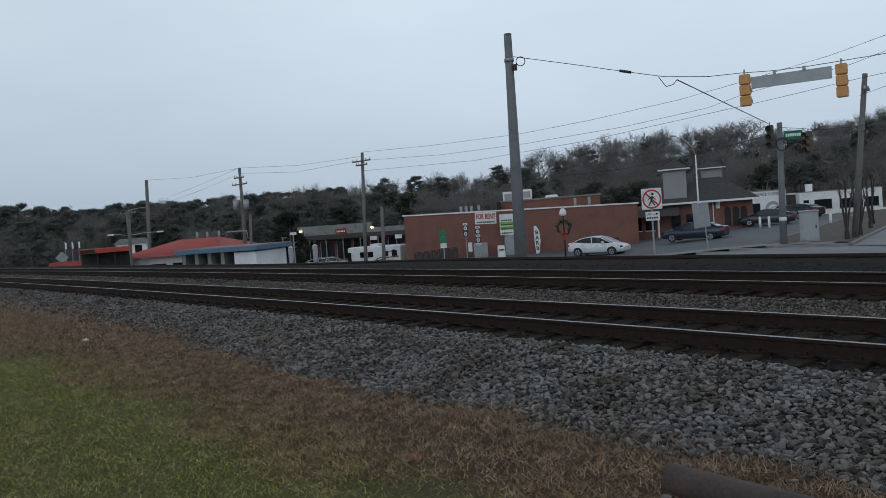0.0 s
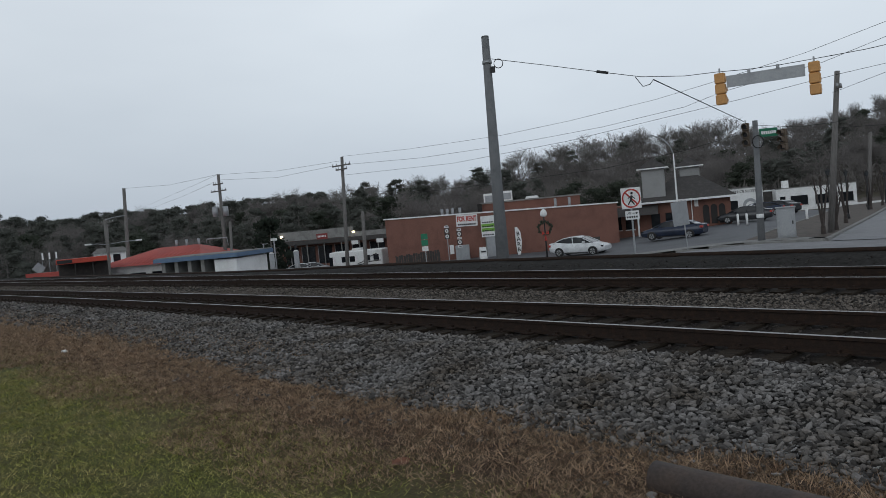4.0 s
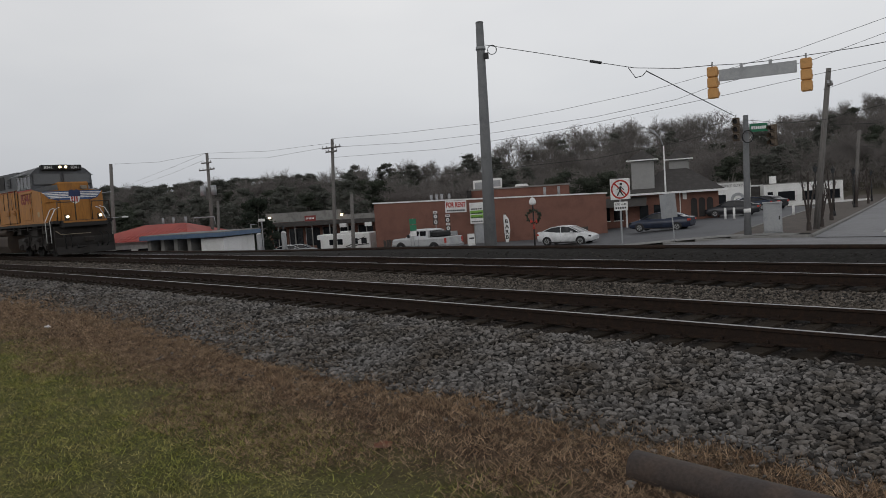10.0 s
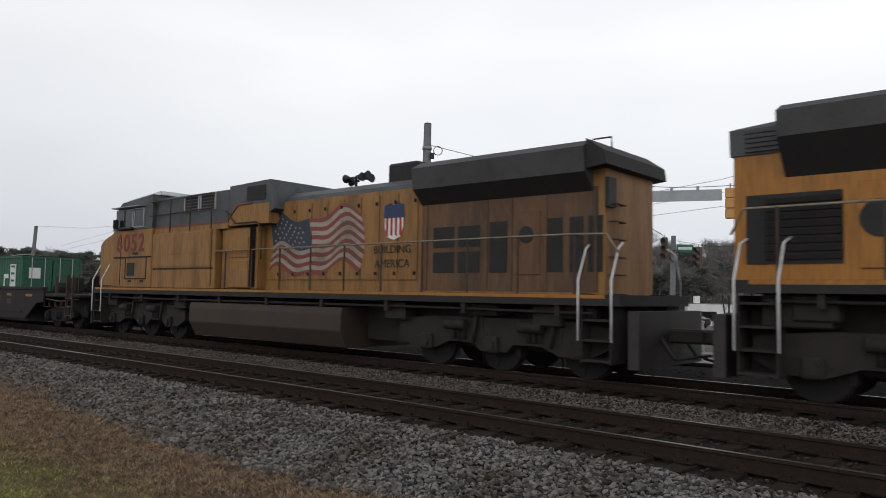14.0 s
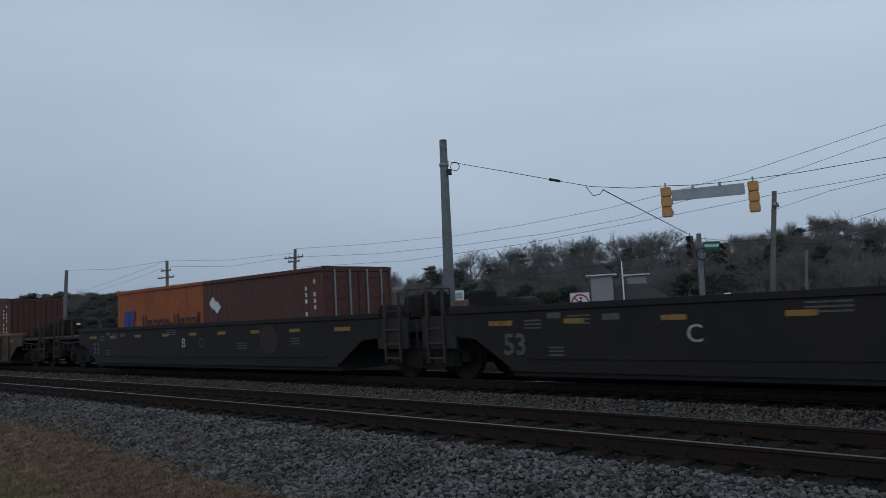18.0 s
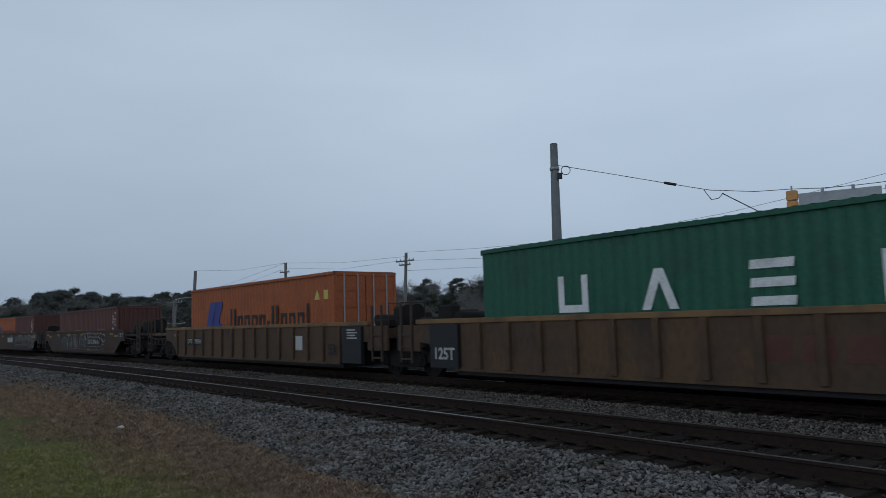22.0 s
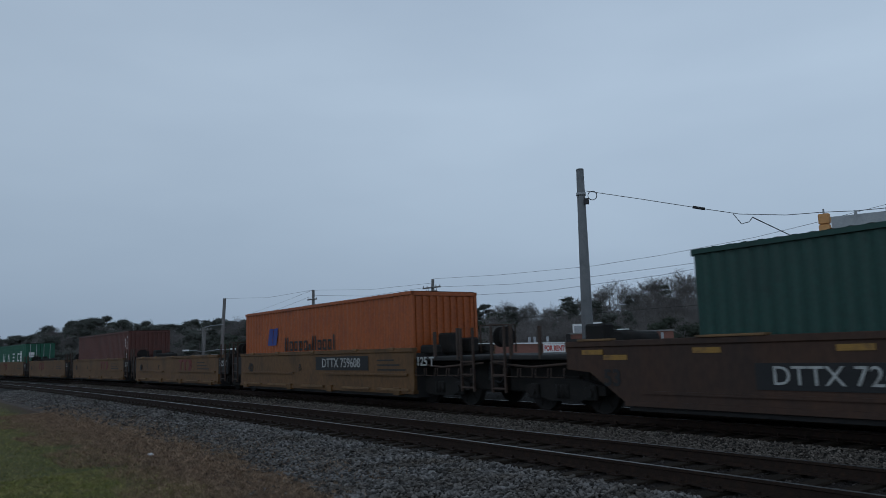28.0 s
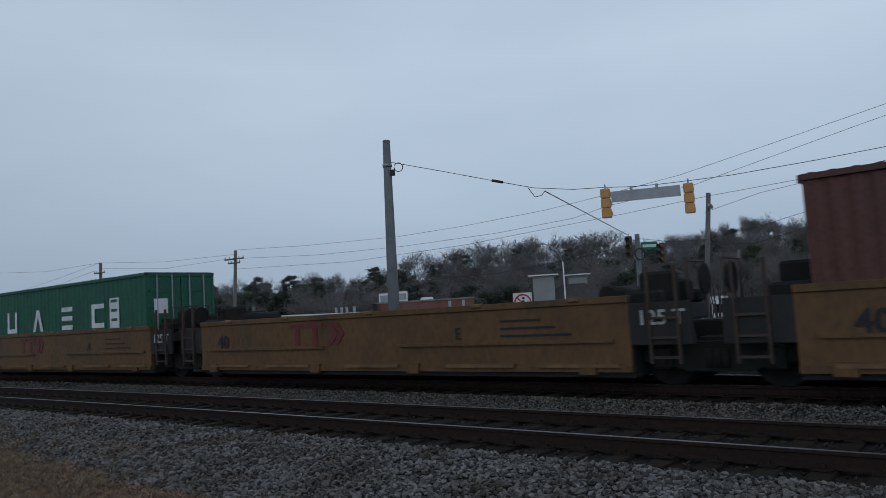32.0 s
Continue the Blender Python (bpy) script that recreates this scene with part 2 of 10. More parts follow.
M_WALLWHITE = mat("white_wall", (0.76, 0.76, 0.75), 0.85, spots=(0.62, 0.62, 0.60), scale=0.7)
M_ROOFRED = mat("red_metal_roof", (0.40, 0.062, 0.045), 0.6, spots=(0.30, 0.05, 0.04), scale=0.6)
M_BLUE = mat("blue_canopy", (0.10, 0.16, 0.25), 0.6, scale=1)
M_ROOFDARK = mat("dark_shingle", (0.055, 0.050, 0.048), 0.95, spots=(0.08, 0.075, 0.07), scale=3, bump=0.4)
M_GREENSIGN = mat("green_sign", (0.012, 0.17, 0.085), 0.5, scale=3)
M_CARWHITE = mat("white_car_paint", (0.72, 0.73, 0.74), 0.22, scale=1, spec=0.6)
M_CARSILVER = mat("silver_car_paint", (0.50, 0.51, 0.52), 0.25, metal=0.1, scale=1, spec=0.6)
M_CARBLUE = mat("dark_blue_car_paint", (0.022, 0.030, 0.055), 0.22, scale=1, spec=0.6)
M_CARGREY = mat("dark_grey_car_paint", (0.035, 0.036, 0.04), 0.22, scale=1, spec=0.6)
M_TYRE = mat("tyre", (0.02, 0.02, 0.021), 0.9, scale=8)
M_RIM = mat("alloy_rim", (0.34, 0.345, 0.35), 0.4, metal=0.7, scale=5)
M_PIPE = mat("rusty_pipe", (0.060, 0.046, 0.041), 0.8, spots=(0.095, 0.066, 0.05), scale=3.5, amount=0.5, bump=0.3, fine=45)
# hill bark, needles and twigs: base colours lifted to stand in for distance haze
M_BARK = mat("grey_bark", (0.165, 0.152, 0.142), 0.95, spots=(0.22, 0.205, 0.19), scale=2)
M_PINE = mat("pine_needles", (0.120, 0.126, 0.108), 0.95, spots=(0.128, 0.130, 0.114), scale=0.3, rnd=0.25)
M_TWIGS = mat("bare_twigs", (0.215, 0.198, 0.187), 0.95, spots=(0.17, 0.155, 0.145), scale=0.3, rnd=0.2)
M_RADGREY = mat("sooty_grey_housing", (0.052, 0.052, 0.054), 0.6, spots=(0.03, 0.029, 0.029), scale=1.2, amount=0.6)
M_STENCIL_DIM = mat("dirty_stencil", (0.115, 0.108, 0.10), 0.8, spots=(0.06, 0.055, 0.05), scale=4)
M_CONIFER = mat("dark_conifer", (0.028, 0.038, 0.027), 0.95, spots=(0.04, 0.05, 0.034), scale=0.8, rnd=0.3)
M_SHRUB = mat("evergreen_leaves", (0.066, 0.078, 0.056), 0.9, spots=(0.084, 0.096, 0.068), scale=0.6, rnd=0.25)


def let_through(m, share):
    """Thin leaves and twigs pass part of the light on."""
    nt = m.node_tree
    b, out = nt.nodes["Principled BSDF"], nt.nodes["Material Output"]
    tr, mx = nt.nodes.new("ShaderNodeBsdfTranslucent"), nt.nodes.new("ShaderNodeMixShader")
    nt.links.new(b.inputs["Base Color"].links[0].from_socket, tr.inputs["Color"])
    mx.inputs["Fac"].default_value = share
    nt.links.new(b.outputs[0], mx.inputs[1])
    nt.links.new(tr.outputs[0], mx.inputs[2])
    nt.links.new(mx.outputs[0], out.inputs["Surface"])


for m in (M_PINE, M_TWIGS, M_SHRUB, M_CONIFER):
    let_through(m, 0.45)


# ---- mesh helpers ----
def part(name, bm, material, parent=None, label=""):
    me = bpy.data.meshes.new(name)
    bm.normal_update()
    bm.to_mesh(me)
    bm.free()
    for x in (material if isinstance(material, (list, tuple)) else [material]):
        me.materials.append(x)
    ob = new(name, me)
    if parent:
        ob.parent = parent
    if label:
        ob["label"] = label
    return ob


def hung(name, me, parent, m=None):
    """Another object on a mesh that exists already."""
    ob = new(name, me)
    ob.parent = parent
    if m is not None:
        ob.matrix_basis = m
    return ob


def box(bm, x0, x1, y0, y1, z0, z1, bevel=0.0, m=None, mi=0):
    v = [bm.verts.new((x, y, z)) for x in (x0, x1) for y in (y0, y1) for z in (z0, z1)]
    if m is not None:
        for w in v:
            w.co = m @ w.co
    fs = [bm.faces.new([v[i] for i in q]) for q in ((0, 1, 3, 2), (4, 6, 7, 5), (0, 4, 5, 1), (2, 3, 7, 6), (0, 2, 6, 4), (1, 5, 7, 3))]
    for fc in fs:
        fc.material_index = mi
    if bevel:
        es = list({e for fc in fs for e in fc.edges})
        bmesh.ops.bevel(bm, geom=es, offset=bevel, segments=1, affect="EDGES")
    return bm


def B(*a, **k):
    return box(bmesh.new(), *a, **k)


def tube(bm, a, b, r0, r1=None, seg=8, caps=True, mi=0):
    a, b = Vector(a), Vector(b)
    r1 = r0 if r1 is None else r1
    q = (b - a).to_track_quat("Z", "Y")
    ring = []
    for c, r in ((a, r0), (b, r1)):
        ring.append([bm.verts.new(c + q @ Vector((r * math.cos(2 * math.pi * i / seg), r * math.sin(2 * math.pi * i / seg), 0))) for i in range(seg)])
    for i in range(seg):
        j = (i + 1) % seg
        fc = bm.faces.new((ring[0][i], ring[0][j], ring[1][j], ring[1][i]))
        fc.smooth = seg > 6
        fc.material_index = mi
    if caps:
        for fc in (bm.faces.new(ring[0][::-1]), bm.faces.new(ring[1])):
            fc.material_index = mi
    return bm


def T(*a, **k):
    return tube(bmesh.new(), *a, **k)


def path_tube(bm, pts, r, seg=5, mi=0):
    """A bent rod or cable through the points."""
    pts = [Vector(p) for p in pts]
    rings = []
    for i, p in enumerate(pts):
        d = (pts[min(i + 1, len(pts) - 1)] - pts[max(i - 1, 0)]).normalized()
        q = d.to_track_quat("Z", "Y")
        rings.append([bm.verts.new(p + q @ Vector((r * math.cos(2 * math.pi * k / seg), r * math.sin(2 * math.pi * k / seg), 0))) for k in range(seg)])
    for a, b in zip(rings[:-1], rings[1:]):
        for k in range(seg):
            j = (k + 1) % seg
            fc = bm.faces.new((a[k], a[j], b[j], b[k]))
            fc.smooth, fc.material_index = True, mi
    bm.faces.new(rings[0][::-1])
    bm.faces.new(rings[-1])
    return bm


def prism(bm, outline, y0, y1, mi=0):
    """An outline in x and z pushed from y0 to y1."""
    a = [bm.verts.new((x, y0, z)) for x, z in outline]
    b = [bm.verts.new((x, y1, z)) for x, z in outline]
    n = len(outline)
    for i in range(n):
        j = (i + 1) % n
        bm.faces.new((a[i], b[i], b[j], a[j])).material_index = mi
    bm.faces.new(a).material_index = mi
    bm.faces.new(b[::-1]).material_index = mi
    bmesh.ops.recalc_face_normals(bm, faces=bm.faces[-n - 2:])
    return bm


def thing(name, label, category, group="", kind=""):
    return tagged(new(name), label, category, group, kind)


def letters(name, text, size, material, parent, m, depth=0.004, bold=0.0):
    """Painted writing: x along, the face towards -y before m is applied."""
    cu = bpy.data.curves.new(name, "FONT")
    cu.body, cu.size, cu.extrude, cu.resolution_u, cu.offset = text, size, depth, 3, bold
    cu.align_x, cu.align_y = "CENTER", "CENTER"
    tmp = bpy.data.objects.new(name, cu)
    scene.collection.objects.link(tmp)
    me = bpy.data.meshes.new_from_object(tmp.evaluated_get(bpy.context.evaluated_depsgraph_get()))
    bpy.data.objects.remove(tmp)
    me.materials.clear()
    me.materials.append(material)
    ob = new(name, me)
    ob.parent = parent
    ob.matrix_basis = m @ pose(0, 0, 0, 90, 0, 0)
    return ob

# ---- land ----
def drape(name, s_list, d_list, material, lift=0.0, height=None):
    """A sheet laid over the land in the track's own coordinates."""
    verts, faces = [], []
    for s in s_list:
        for d in d_list:
            x, y, _ = on_track(s, d)
            verts.append((x, y, (ground_z(x, y) if height is None else height(s, d)) + lift))
    n = len(d_list)
    for i in range(len(s_list) - 1):
        for j in range(n - 1):
            faces.append((i * n + j, (i + 1) * n + j, (i + 1) * n + j + 1, i * n + j + 1))
    me = bpy.data.meshes.new(name)
    me.from_pydata(verts, [], faces)
    for p in me.polygons:
        p.use_smooth = True
    me.materials.append(material)
    return new(name, me)


def steps(*spans):
    """Rising numbers: (from, to, step) span by span."""
    out = []
    for a, b, st in spans:
        k = max(1, round((b - a) / st))
        out += [a + (b - a) * i / k for i in range(k)]
    return out + [spans[-1][1]]


def ground_material():
    """Green lawn near the feet, straw along the ballast, dull winter grass and leaf litter far off."""
    m = bpy.data.materials.new("winter_grass")
    m.use_nodes = True
    nt = m.node_tree
    L = nt.links.new
    b = nt.nodes["Principled BSDF"]
    b.inputs["Roughness"].default_value = 0.95
    b.inputs["Specular IOR Level"].default_value = 0.2
    tex = nt.nodes.new("ShaderNodeTexCoord")
    dot = nt.nodes.new("ShaderNodeVectorMath")
    dot.operation = "DOT_PRODUCT"
    dot.inputs[1].default_value = (-math.sin(TRACK_TURN), math.cos(TRACK_TURN), 0)
    L(tex.outputs["Object"], dot.inputs[0])

    def noise_of(scale, detail=5.0):
        n = nt.nodes.new("ShaderNodeTexNoise")
        n.inputs["Scale"].default_value, n.inputs["Detail"].default_value = scale, detail
        n.inputs["Roughness"].default_value = 0.65
        L(tex.outputs["Object"], n.inputs["Vector"])
        return n.outputs["Fac"]

    def blend(fac, a, c):
        x = nt.nodes.new("ShaderNodeMixRGB")
        L(fac, x.inputs["Fac"])
        for i, v in ((1, a), (2, c)):
            if isinstance(v, tuple):
                x.inputs[i].default_value = (*v, 1)
            else:
                L(v, x.inputs[i])
        return x.outputs[0]

    def ranged(v, lo, hi):
        r = nt.nodes.new("ShaderNodeMapRange")
        r.inputs["From Min"].default_value, r.inputs["From Max"].default_value = lo, hi
        L(v, r.inputs["Value"])
        return r.outputs[0]

    def wobble(v, amount, scale):
        w = nt.nodes.new("ShaderNodeMath")
        w.operation = "MULTIPLY_ADD"
        w.inputs[1].default_value = amount
        L(noise_of(scale), w.inputs[0])
        L(v, w.inputs[2])
        return w.outputs[0]

    perp = dot.outputs["Value"]
    green = blend(ranged(noise_of(2.2), 0.42, 0.62), (0.120, 0.126, 0.033), (0.172, 0.153, 0.062))
    green = blend(ranged(noise_of(45, 2.0), 0.35, 0.75), green, (0.031, 0.033, 0.013))
    straw = blend(ranged(noise_of(3.0), 0.40, 0.65), (0.101, 0.067, 0.043), (0.067, 0.040, 0.026))
    straw = blend(ranged(noise_of(60, 2.0), 0.45, 0.75), straw, (0.039, 0.029, 0.022))
    near = blend(ranged(wobble(perp, 2.2, 1.3), 3.5, 4.9), green, straw)
    far = blend(ranged(noise_of(0.08), 0.4, 0.65), (0.095, 0.085, 0.062), (0.085, 0.070, 0.056))
    col = blend(ranged(perp, 15.5, 18.0), near, far)
    L(col, b.inputs["Base Color"])
    bp = nt.nodes.new("ShaderNodeBump")
    bp.inputs["Strength"].default_value, bp.inputs["Distance"].default_value = 0.7, 0.03
    L(noise_of(35, 3.0), bp.inputs["Height"])
    L(bp.outputs[0], b.inputs["Normal"])
    return m


M_GROUND = ground_material()
ground = drape("ground", steps((-1200, -300, 60), (-300, -90, 12), (-90, 30, 1.5), (30, 300, 15), (300, 1200, 60)),
               steps((-400, -40, 30), (-40, -14, 2.5), (-14, -5.8, 0.4), (-5.8, 3.4, 0.9), (3.4, 30, 0.9), (30, 120, 4), (120, 400, 20), (400, 1400, 100)), M_GROUND)
tagged(ground, "winter lawn of green and straw-brown grass", "ground", kind="structure")


def bed_height(s, d):
    """Top of the ballast: crowned under each track, a trough between, shoulders falling off."""
    z = -0.19
    if d < -6.3:
        z = -0.19 - 0.13 * ease(-6.3, -8.9, d)
    if -3.0 < d < -1.5:
        z -= 0.05 * math.sin(math.pi * (d + 3.0) / 1.5)
    if abs(d) < 1.5 or abs(d + TRACK_GAP) < 1.5:
        z -= 0.03 + (0.03 if d < -2 else 0.0)
    if d > 1.6:
        z = -0.22 + (0.12 + 0.17 * ease(-32, -14, s)) * ease(1.6, 2.6, d) - 1.35 * ease(3.2, 6.4, d)
    x, y, _ = on_track(s, d)
    return z + 0.018 * noise.noise(Vector((x * 1.7, y * 1.7, 0)))


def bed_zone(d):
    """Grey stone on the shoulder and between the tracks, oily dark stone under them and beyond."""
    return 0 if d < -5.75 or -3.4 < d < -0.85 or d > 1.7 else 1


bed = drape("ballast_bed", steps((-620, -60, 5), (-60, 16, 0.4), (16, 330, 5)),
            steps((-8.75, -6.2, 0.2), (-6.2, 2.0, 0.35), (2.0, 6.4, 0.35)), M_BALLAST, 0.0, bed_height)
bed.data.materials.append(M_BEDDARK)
bed.data.materials.append(mat("trodden_dirt", (0.085, 0.060, 0.042), 0.95, spots=(0.050, 0.036, 0.027), scale=4, amount=0.6, bump=0.8, fine=40))


def stone_edge(s):
    """Where the loose stones give way to dry grass: a wandering line along the shoulder."""
    return -8.34 - 0.22 * np.exp(-((s + 8) / 2) ** 2) + 0.24 * np.exp(-((s + 14.5) / 3.5) ** 2) + 0.07 * np.sin(2.3 * s) + 0.05 * np.sin(5.1 * s + 1)


for p in bed.data.polygons:
    d, s = beyond(p.center.x, p.center.y)
    mud = d < stone_edge(s) + 0.1 or (s < -9 and d < -7.5 + 0.6 * noise.noise(Vector((s * 0.7, d * 1.5, 0))))
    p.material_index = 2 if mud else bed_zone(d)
tagged(bed, "grey crushed-stone ballast bed under two tracks", "ballast", kind="structure")

RAIL_OUTLINE = ((-0.07, -0.17), (0.07, -0.17), (0.07, -0.155), (0.012, -0.13), (0.012, -0.045), (0.036, -0.035), (0.036, -0.002), (0.030, 0.0),
                (-0.030, 0.0), (-0.036, -0.002), (-0.036, -0.035), (-0.012, -0.045), (-0.012, -0.13), (-0.07, -0.155))


def rail(off, z, s0, s1, parent):
    verts, faces, mats = [], [], []
    ss = steps((s0, -90, 8), (-90, 30, 2.5), (30, s1, 8))
    n = len(RAIL_OUTLINE)
    for s in ss:
        for a, h in RAIL_OUTLINE:
            x, y, _ = on_track(s, off + a)
            verts.append((x, y, z + h))
    for i in range(len(ss) - 1):
        for j in range(n):
            k = (j + 1) % n
            faces.append((i * n + j, i * n + k, (i + 1) * n + k, (i + 1) * n + j))
            mats.append(1 if j == 7 else 0)
    me = bpy.data.meshes.new("rail")
    me.from_pydata(verts, [], faces)
    me.materials.append(M_RAILSIDE)
    me.materials.append(M_RAILTOP)
    me.polygons.foreach_set("material_index", mats)
    me.update()
    bm = bmesh.new()
    bm.from_mesh(me)
    bmesh.ops.recalc_face_normals(bm, faces=bm.faces)
    bm.to_mesh(me)
    bm.free()
    ob = new("rail", me)
    ob.parent = parent
    return ob


def tie_mesh(seed):
    rng = random.Random(seed)
    bm = B(-0.115, 0.115, -1.3, 1.3, -0.18, 0.0, bevel=0.012)
    for v in bm.verts:
        v.co += Vector((rng.uniform(-0.008, 0.008), rng.uniform(-0.03, 0.03), rng.uniform(-0.008, 0.004)))
    me = bpy.data.meshes.new("tie")
    bm.to_mesh(me)
    bm.free()
    me.materials.append(M_TIE)
    return me


TIE_PLACES = {}
TIES = [tie_mesh(i) for i in range(5)]


def track(name, off, z, label):
    tr = thing(name, label, "railway track", kind="structure")
    for a in (-0.755, 0.755):
        rail(off + a, z, -620, 330, tr)
    rng = random.Random(int(off * 10))
    far = bmesh.new()
    i = 0
    s = -620.0
    TIE_PLACES[off] = marks = []
    while s < 330:
        s += 0.51 + rng.uniform(-0.03, 0.03)
        marks.append(s)
        x, y, h = on_track(s, off + rng.uniform(-0.06, 0.06))
        m = pose(x, y, z - 0.168 + rng.uniform(-0.008, 0.004), 0, 0, math.degrees(h) + rng.uniform(-1.5, 1.5))
        if -58 < s < 16:
            hung("tie", TIES[i % 5], tr, m)
        else:
            box(far, -0.115, 0.115, -1.3, 1.3, -0.1, 0.0, m=m)
        i += 1
    tagged(part("far_ties", far, M_TIE, tr), kind="stuff")
    plates = bmesh.new()
    rng = random.Random(int(off * 10))
    s = -620.0
    while s < 16:
        s += 0.51 + rng.uniform(-0.03, 0.03)
        rng.random(), rng.random(), rng.random()
        if s > -40:
            for a in (-0.755, 0.755):
                x, y, h = on_track(s, off + a)
                m = pose(x, y, z - 0.168, 0, 0, math.degrees(h))
                box(plates, -0.09, 0.09, -0.18, 0.18, 0.0, 0.016, m=m)
                for b_ in (-0.1, 0.1):
                    box(plates, -0.015, 0.015, b_ - 0.02, b_ + 0.02, 0.016, 0.05, m=m)
    part("tie_plates", plates, M_RAILSIDE, tr)
    return tr


track("track_far", 0.0, 0.0, "main line track with rusty rails polished on top and old wooden ties")
track("track_near", -TRACK_GAP, -0.04, "nearer main line track with dark rusty rails and worn wooden ties")

M_WING = mat("emblem_wing_blue", (0.03, 0.075, 0.20), 0.55, spots=(0.05, 0.10, 0.22), scale=3)
M_SCREEN = mat("grey_windscreen", (0.05, 0.054, 0.058), 0.12, spec=0.7, scale=2)
M_STENCILPALE = mat("pale_paper", (0.42, 0.33, 0.2), 0.8, scale=4)

# ---- the train: x forward, -y towards the lawn, z from the rail top ----
def wheelset_mesh(r):
    bm = bmesh.new()
    for sy in (-1, 1):
        y = 0.755 * sy
        tube(bm, (0, y - 0.065, 0), (0, y + 0.065, 0), r, seg=24)
        tube(bm, (0, y - 0.09 * sy, 0), (0, y - 0.065 * sy, 0), r + 0.03, seg=24)
        for i in range(6):
            a, b = sorted((y + 0.065 * sy, y + 0.08 * sy))
            box(bm, -0.03, 0.03, a, b, 0.16, r - 0.07, m=Matrix.Rotation(i * math.pi / 3, 4, "Y"))
    tube(bm, (0, -1.1, 0), (0, 1.1, 0), 0.09, seg=10)
    me = bpy.data.meshes.new("wheelset")
    bm.to_mesh(me)
    bm.free()
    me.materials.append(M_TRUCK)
    return me


LOCO_WHEEL, CAR_WHEEL = wheelset_mesh(0.53), wheelset_mesh(0.46)
TURNING = []                                    # (wheelset, its place on the truck, radius)


def bogie(parent, x, axles, r, loco):
    """Side frames, springs, journal boxes and wheels under one end of a vehicle."""
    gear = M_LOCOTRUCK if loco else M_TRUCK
    half = (axles[-1] - axles[0]) / 2
    tk = new("truck_frame", None)
    bm = bmesh.new()
    for sy in (-1, 1):
        y0, y1 = (0.92 * sy, 1.12 * sy) if sy > 0 else (1.12 * sy, 0.92 * sy)
        if loco:
            prism(bm, [(-half - 0.75, 0.60), (-half - 0.75, 0.98), (-half + 0.3, 1.08), (half - 0.3, 1.08), (half + 0.75, 0.98), (half + 0.75, 0.60), (half + 0.32, 0.40),
                       (half - 0.32, 0.40), (half * 0.62, 0.56), (0.5, 0.56), (0.32, 0.40), (-0.32, 0.40), (-0.5, 0.56), (-half * 0.62, 0.56), (-half + 0.32, 0.40), (-half - 0.32, 0.40)], y0, y1)
        else:
            prism(bm, [(-half - 0.35, 0.42), (-half - 0.35, 0.60), (-0.55, 0.74), (0.55, 0.74), (half + 0.35, 0.60), (half + 0.35, 0.42), (half, 0.40), (0.5, 0.26), (-0.5, 0.26), (-half, 0.40)], y0, y1)
    box(bm, -0.35, 0.35, -0.95, 0.95, 0.45, 0.8)
    me = bpy.data.meshes.new("truck_frame")
    bmesh.ops.recalc_face_normals(bm, faces=bm.faces)
    bm.to_mesh(me)
    bm.free()
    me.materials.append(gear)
    bpy.data.objects.remove(tk)
    tk = new("truck_frame", me)
    tk.parent = parent
    tk.matrix_basis = pose(x, 0, 0)
    for a in axles:
        w = hung("wheelset", LOCO_WHEEL if loco else CAR_WHEEL, tk, pose(a, 0, r))
        TURNING.append((w, a, r))
        for sy in (-1, 1):
            bm = bmesh.new()
            box(bm, a - 0.16, a + 0.16, 1.10 if sy > 0 else -1.22, 1.22 if sy > 0 else -1.10, r - 0.16, r + 0.17, bevel=0.03)
            tube(bm, (a, 1.20 * sy, r), (a, 1.27 * sy, r), 0.10, seg=10)
            part("axle_box", bm, gear, tk)
    for a, b in zip(axles[:-1], axles[1:]):
        for sy in (-1, 1):
            bm = bmesh.new()
            c = (a + b) / 2
            for k in (-0.14, 0.0, 0.14):
                tube(bm, (c + k, 1.12 * sy, 0.33 if not loco else 0.62), (c + k, 1.12 * sy, 0.62 if not loco else 0.95), 0.06, seg=8)
            part("spring", bm, gear, tk)
            if loco:
                part("damper", T((c + 0.42, 1.2 * sy, 0.55), (c + 0.5, 1.2 * sy, 1.15), 0.045, seg=8), gear, tk)
                part("brake_shoe", B(c - 0.62, c - 0.5, min(0.7 * sy, 0.86 * sy), max(0.7 * sy, 0.86 * sy), 0.3, 0.85), gear, tk)
                part("sand_pipe", path_tube(bmesh.new(), [(c + 0.62, 1.16 * sy, 1.2), (c + 0.6, 1.1 * sy, 0.6), (c + 0.48, 0.85 * sy, 0.12)], 0.022), gear, tk)
                part("brake_cylinder", T((c - 0.3, 1.22 * sy, 0.92), (c + 0.25, 1.22 * sy, 0.92), 0.11, seg=10), gear, tk)
    return tk


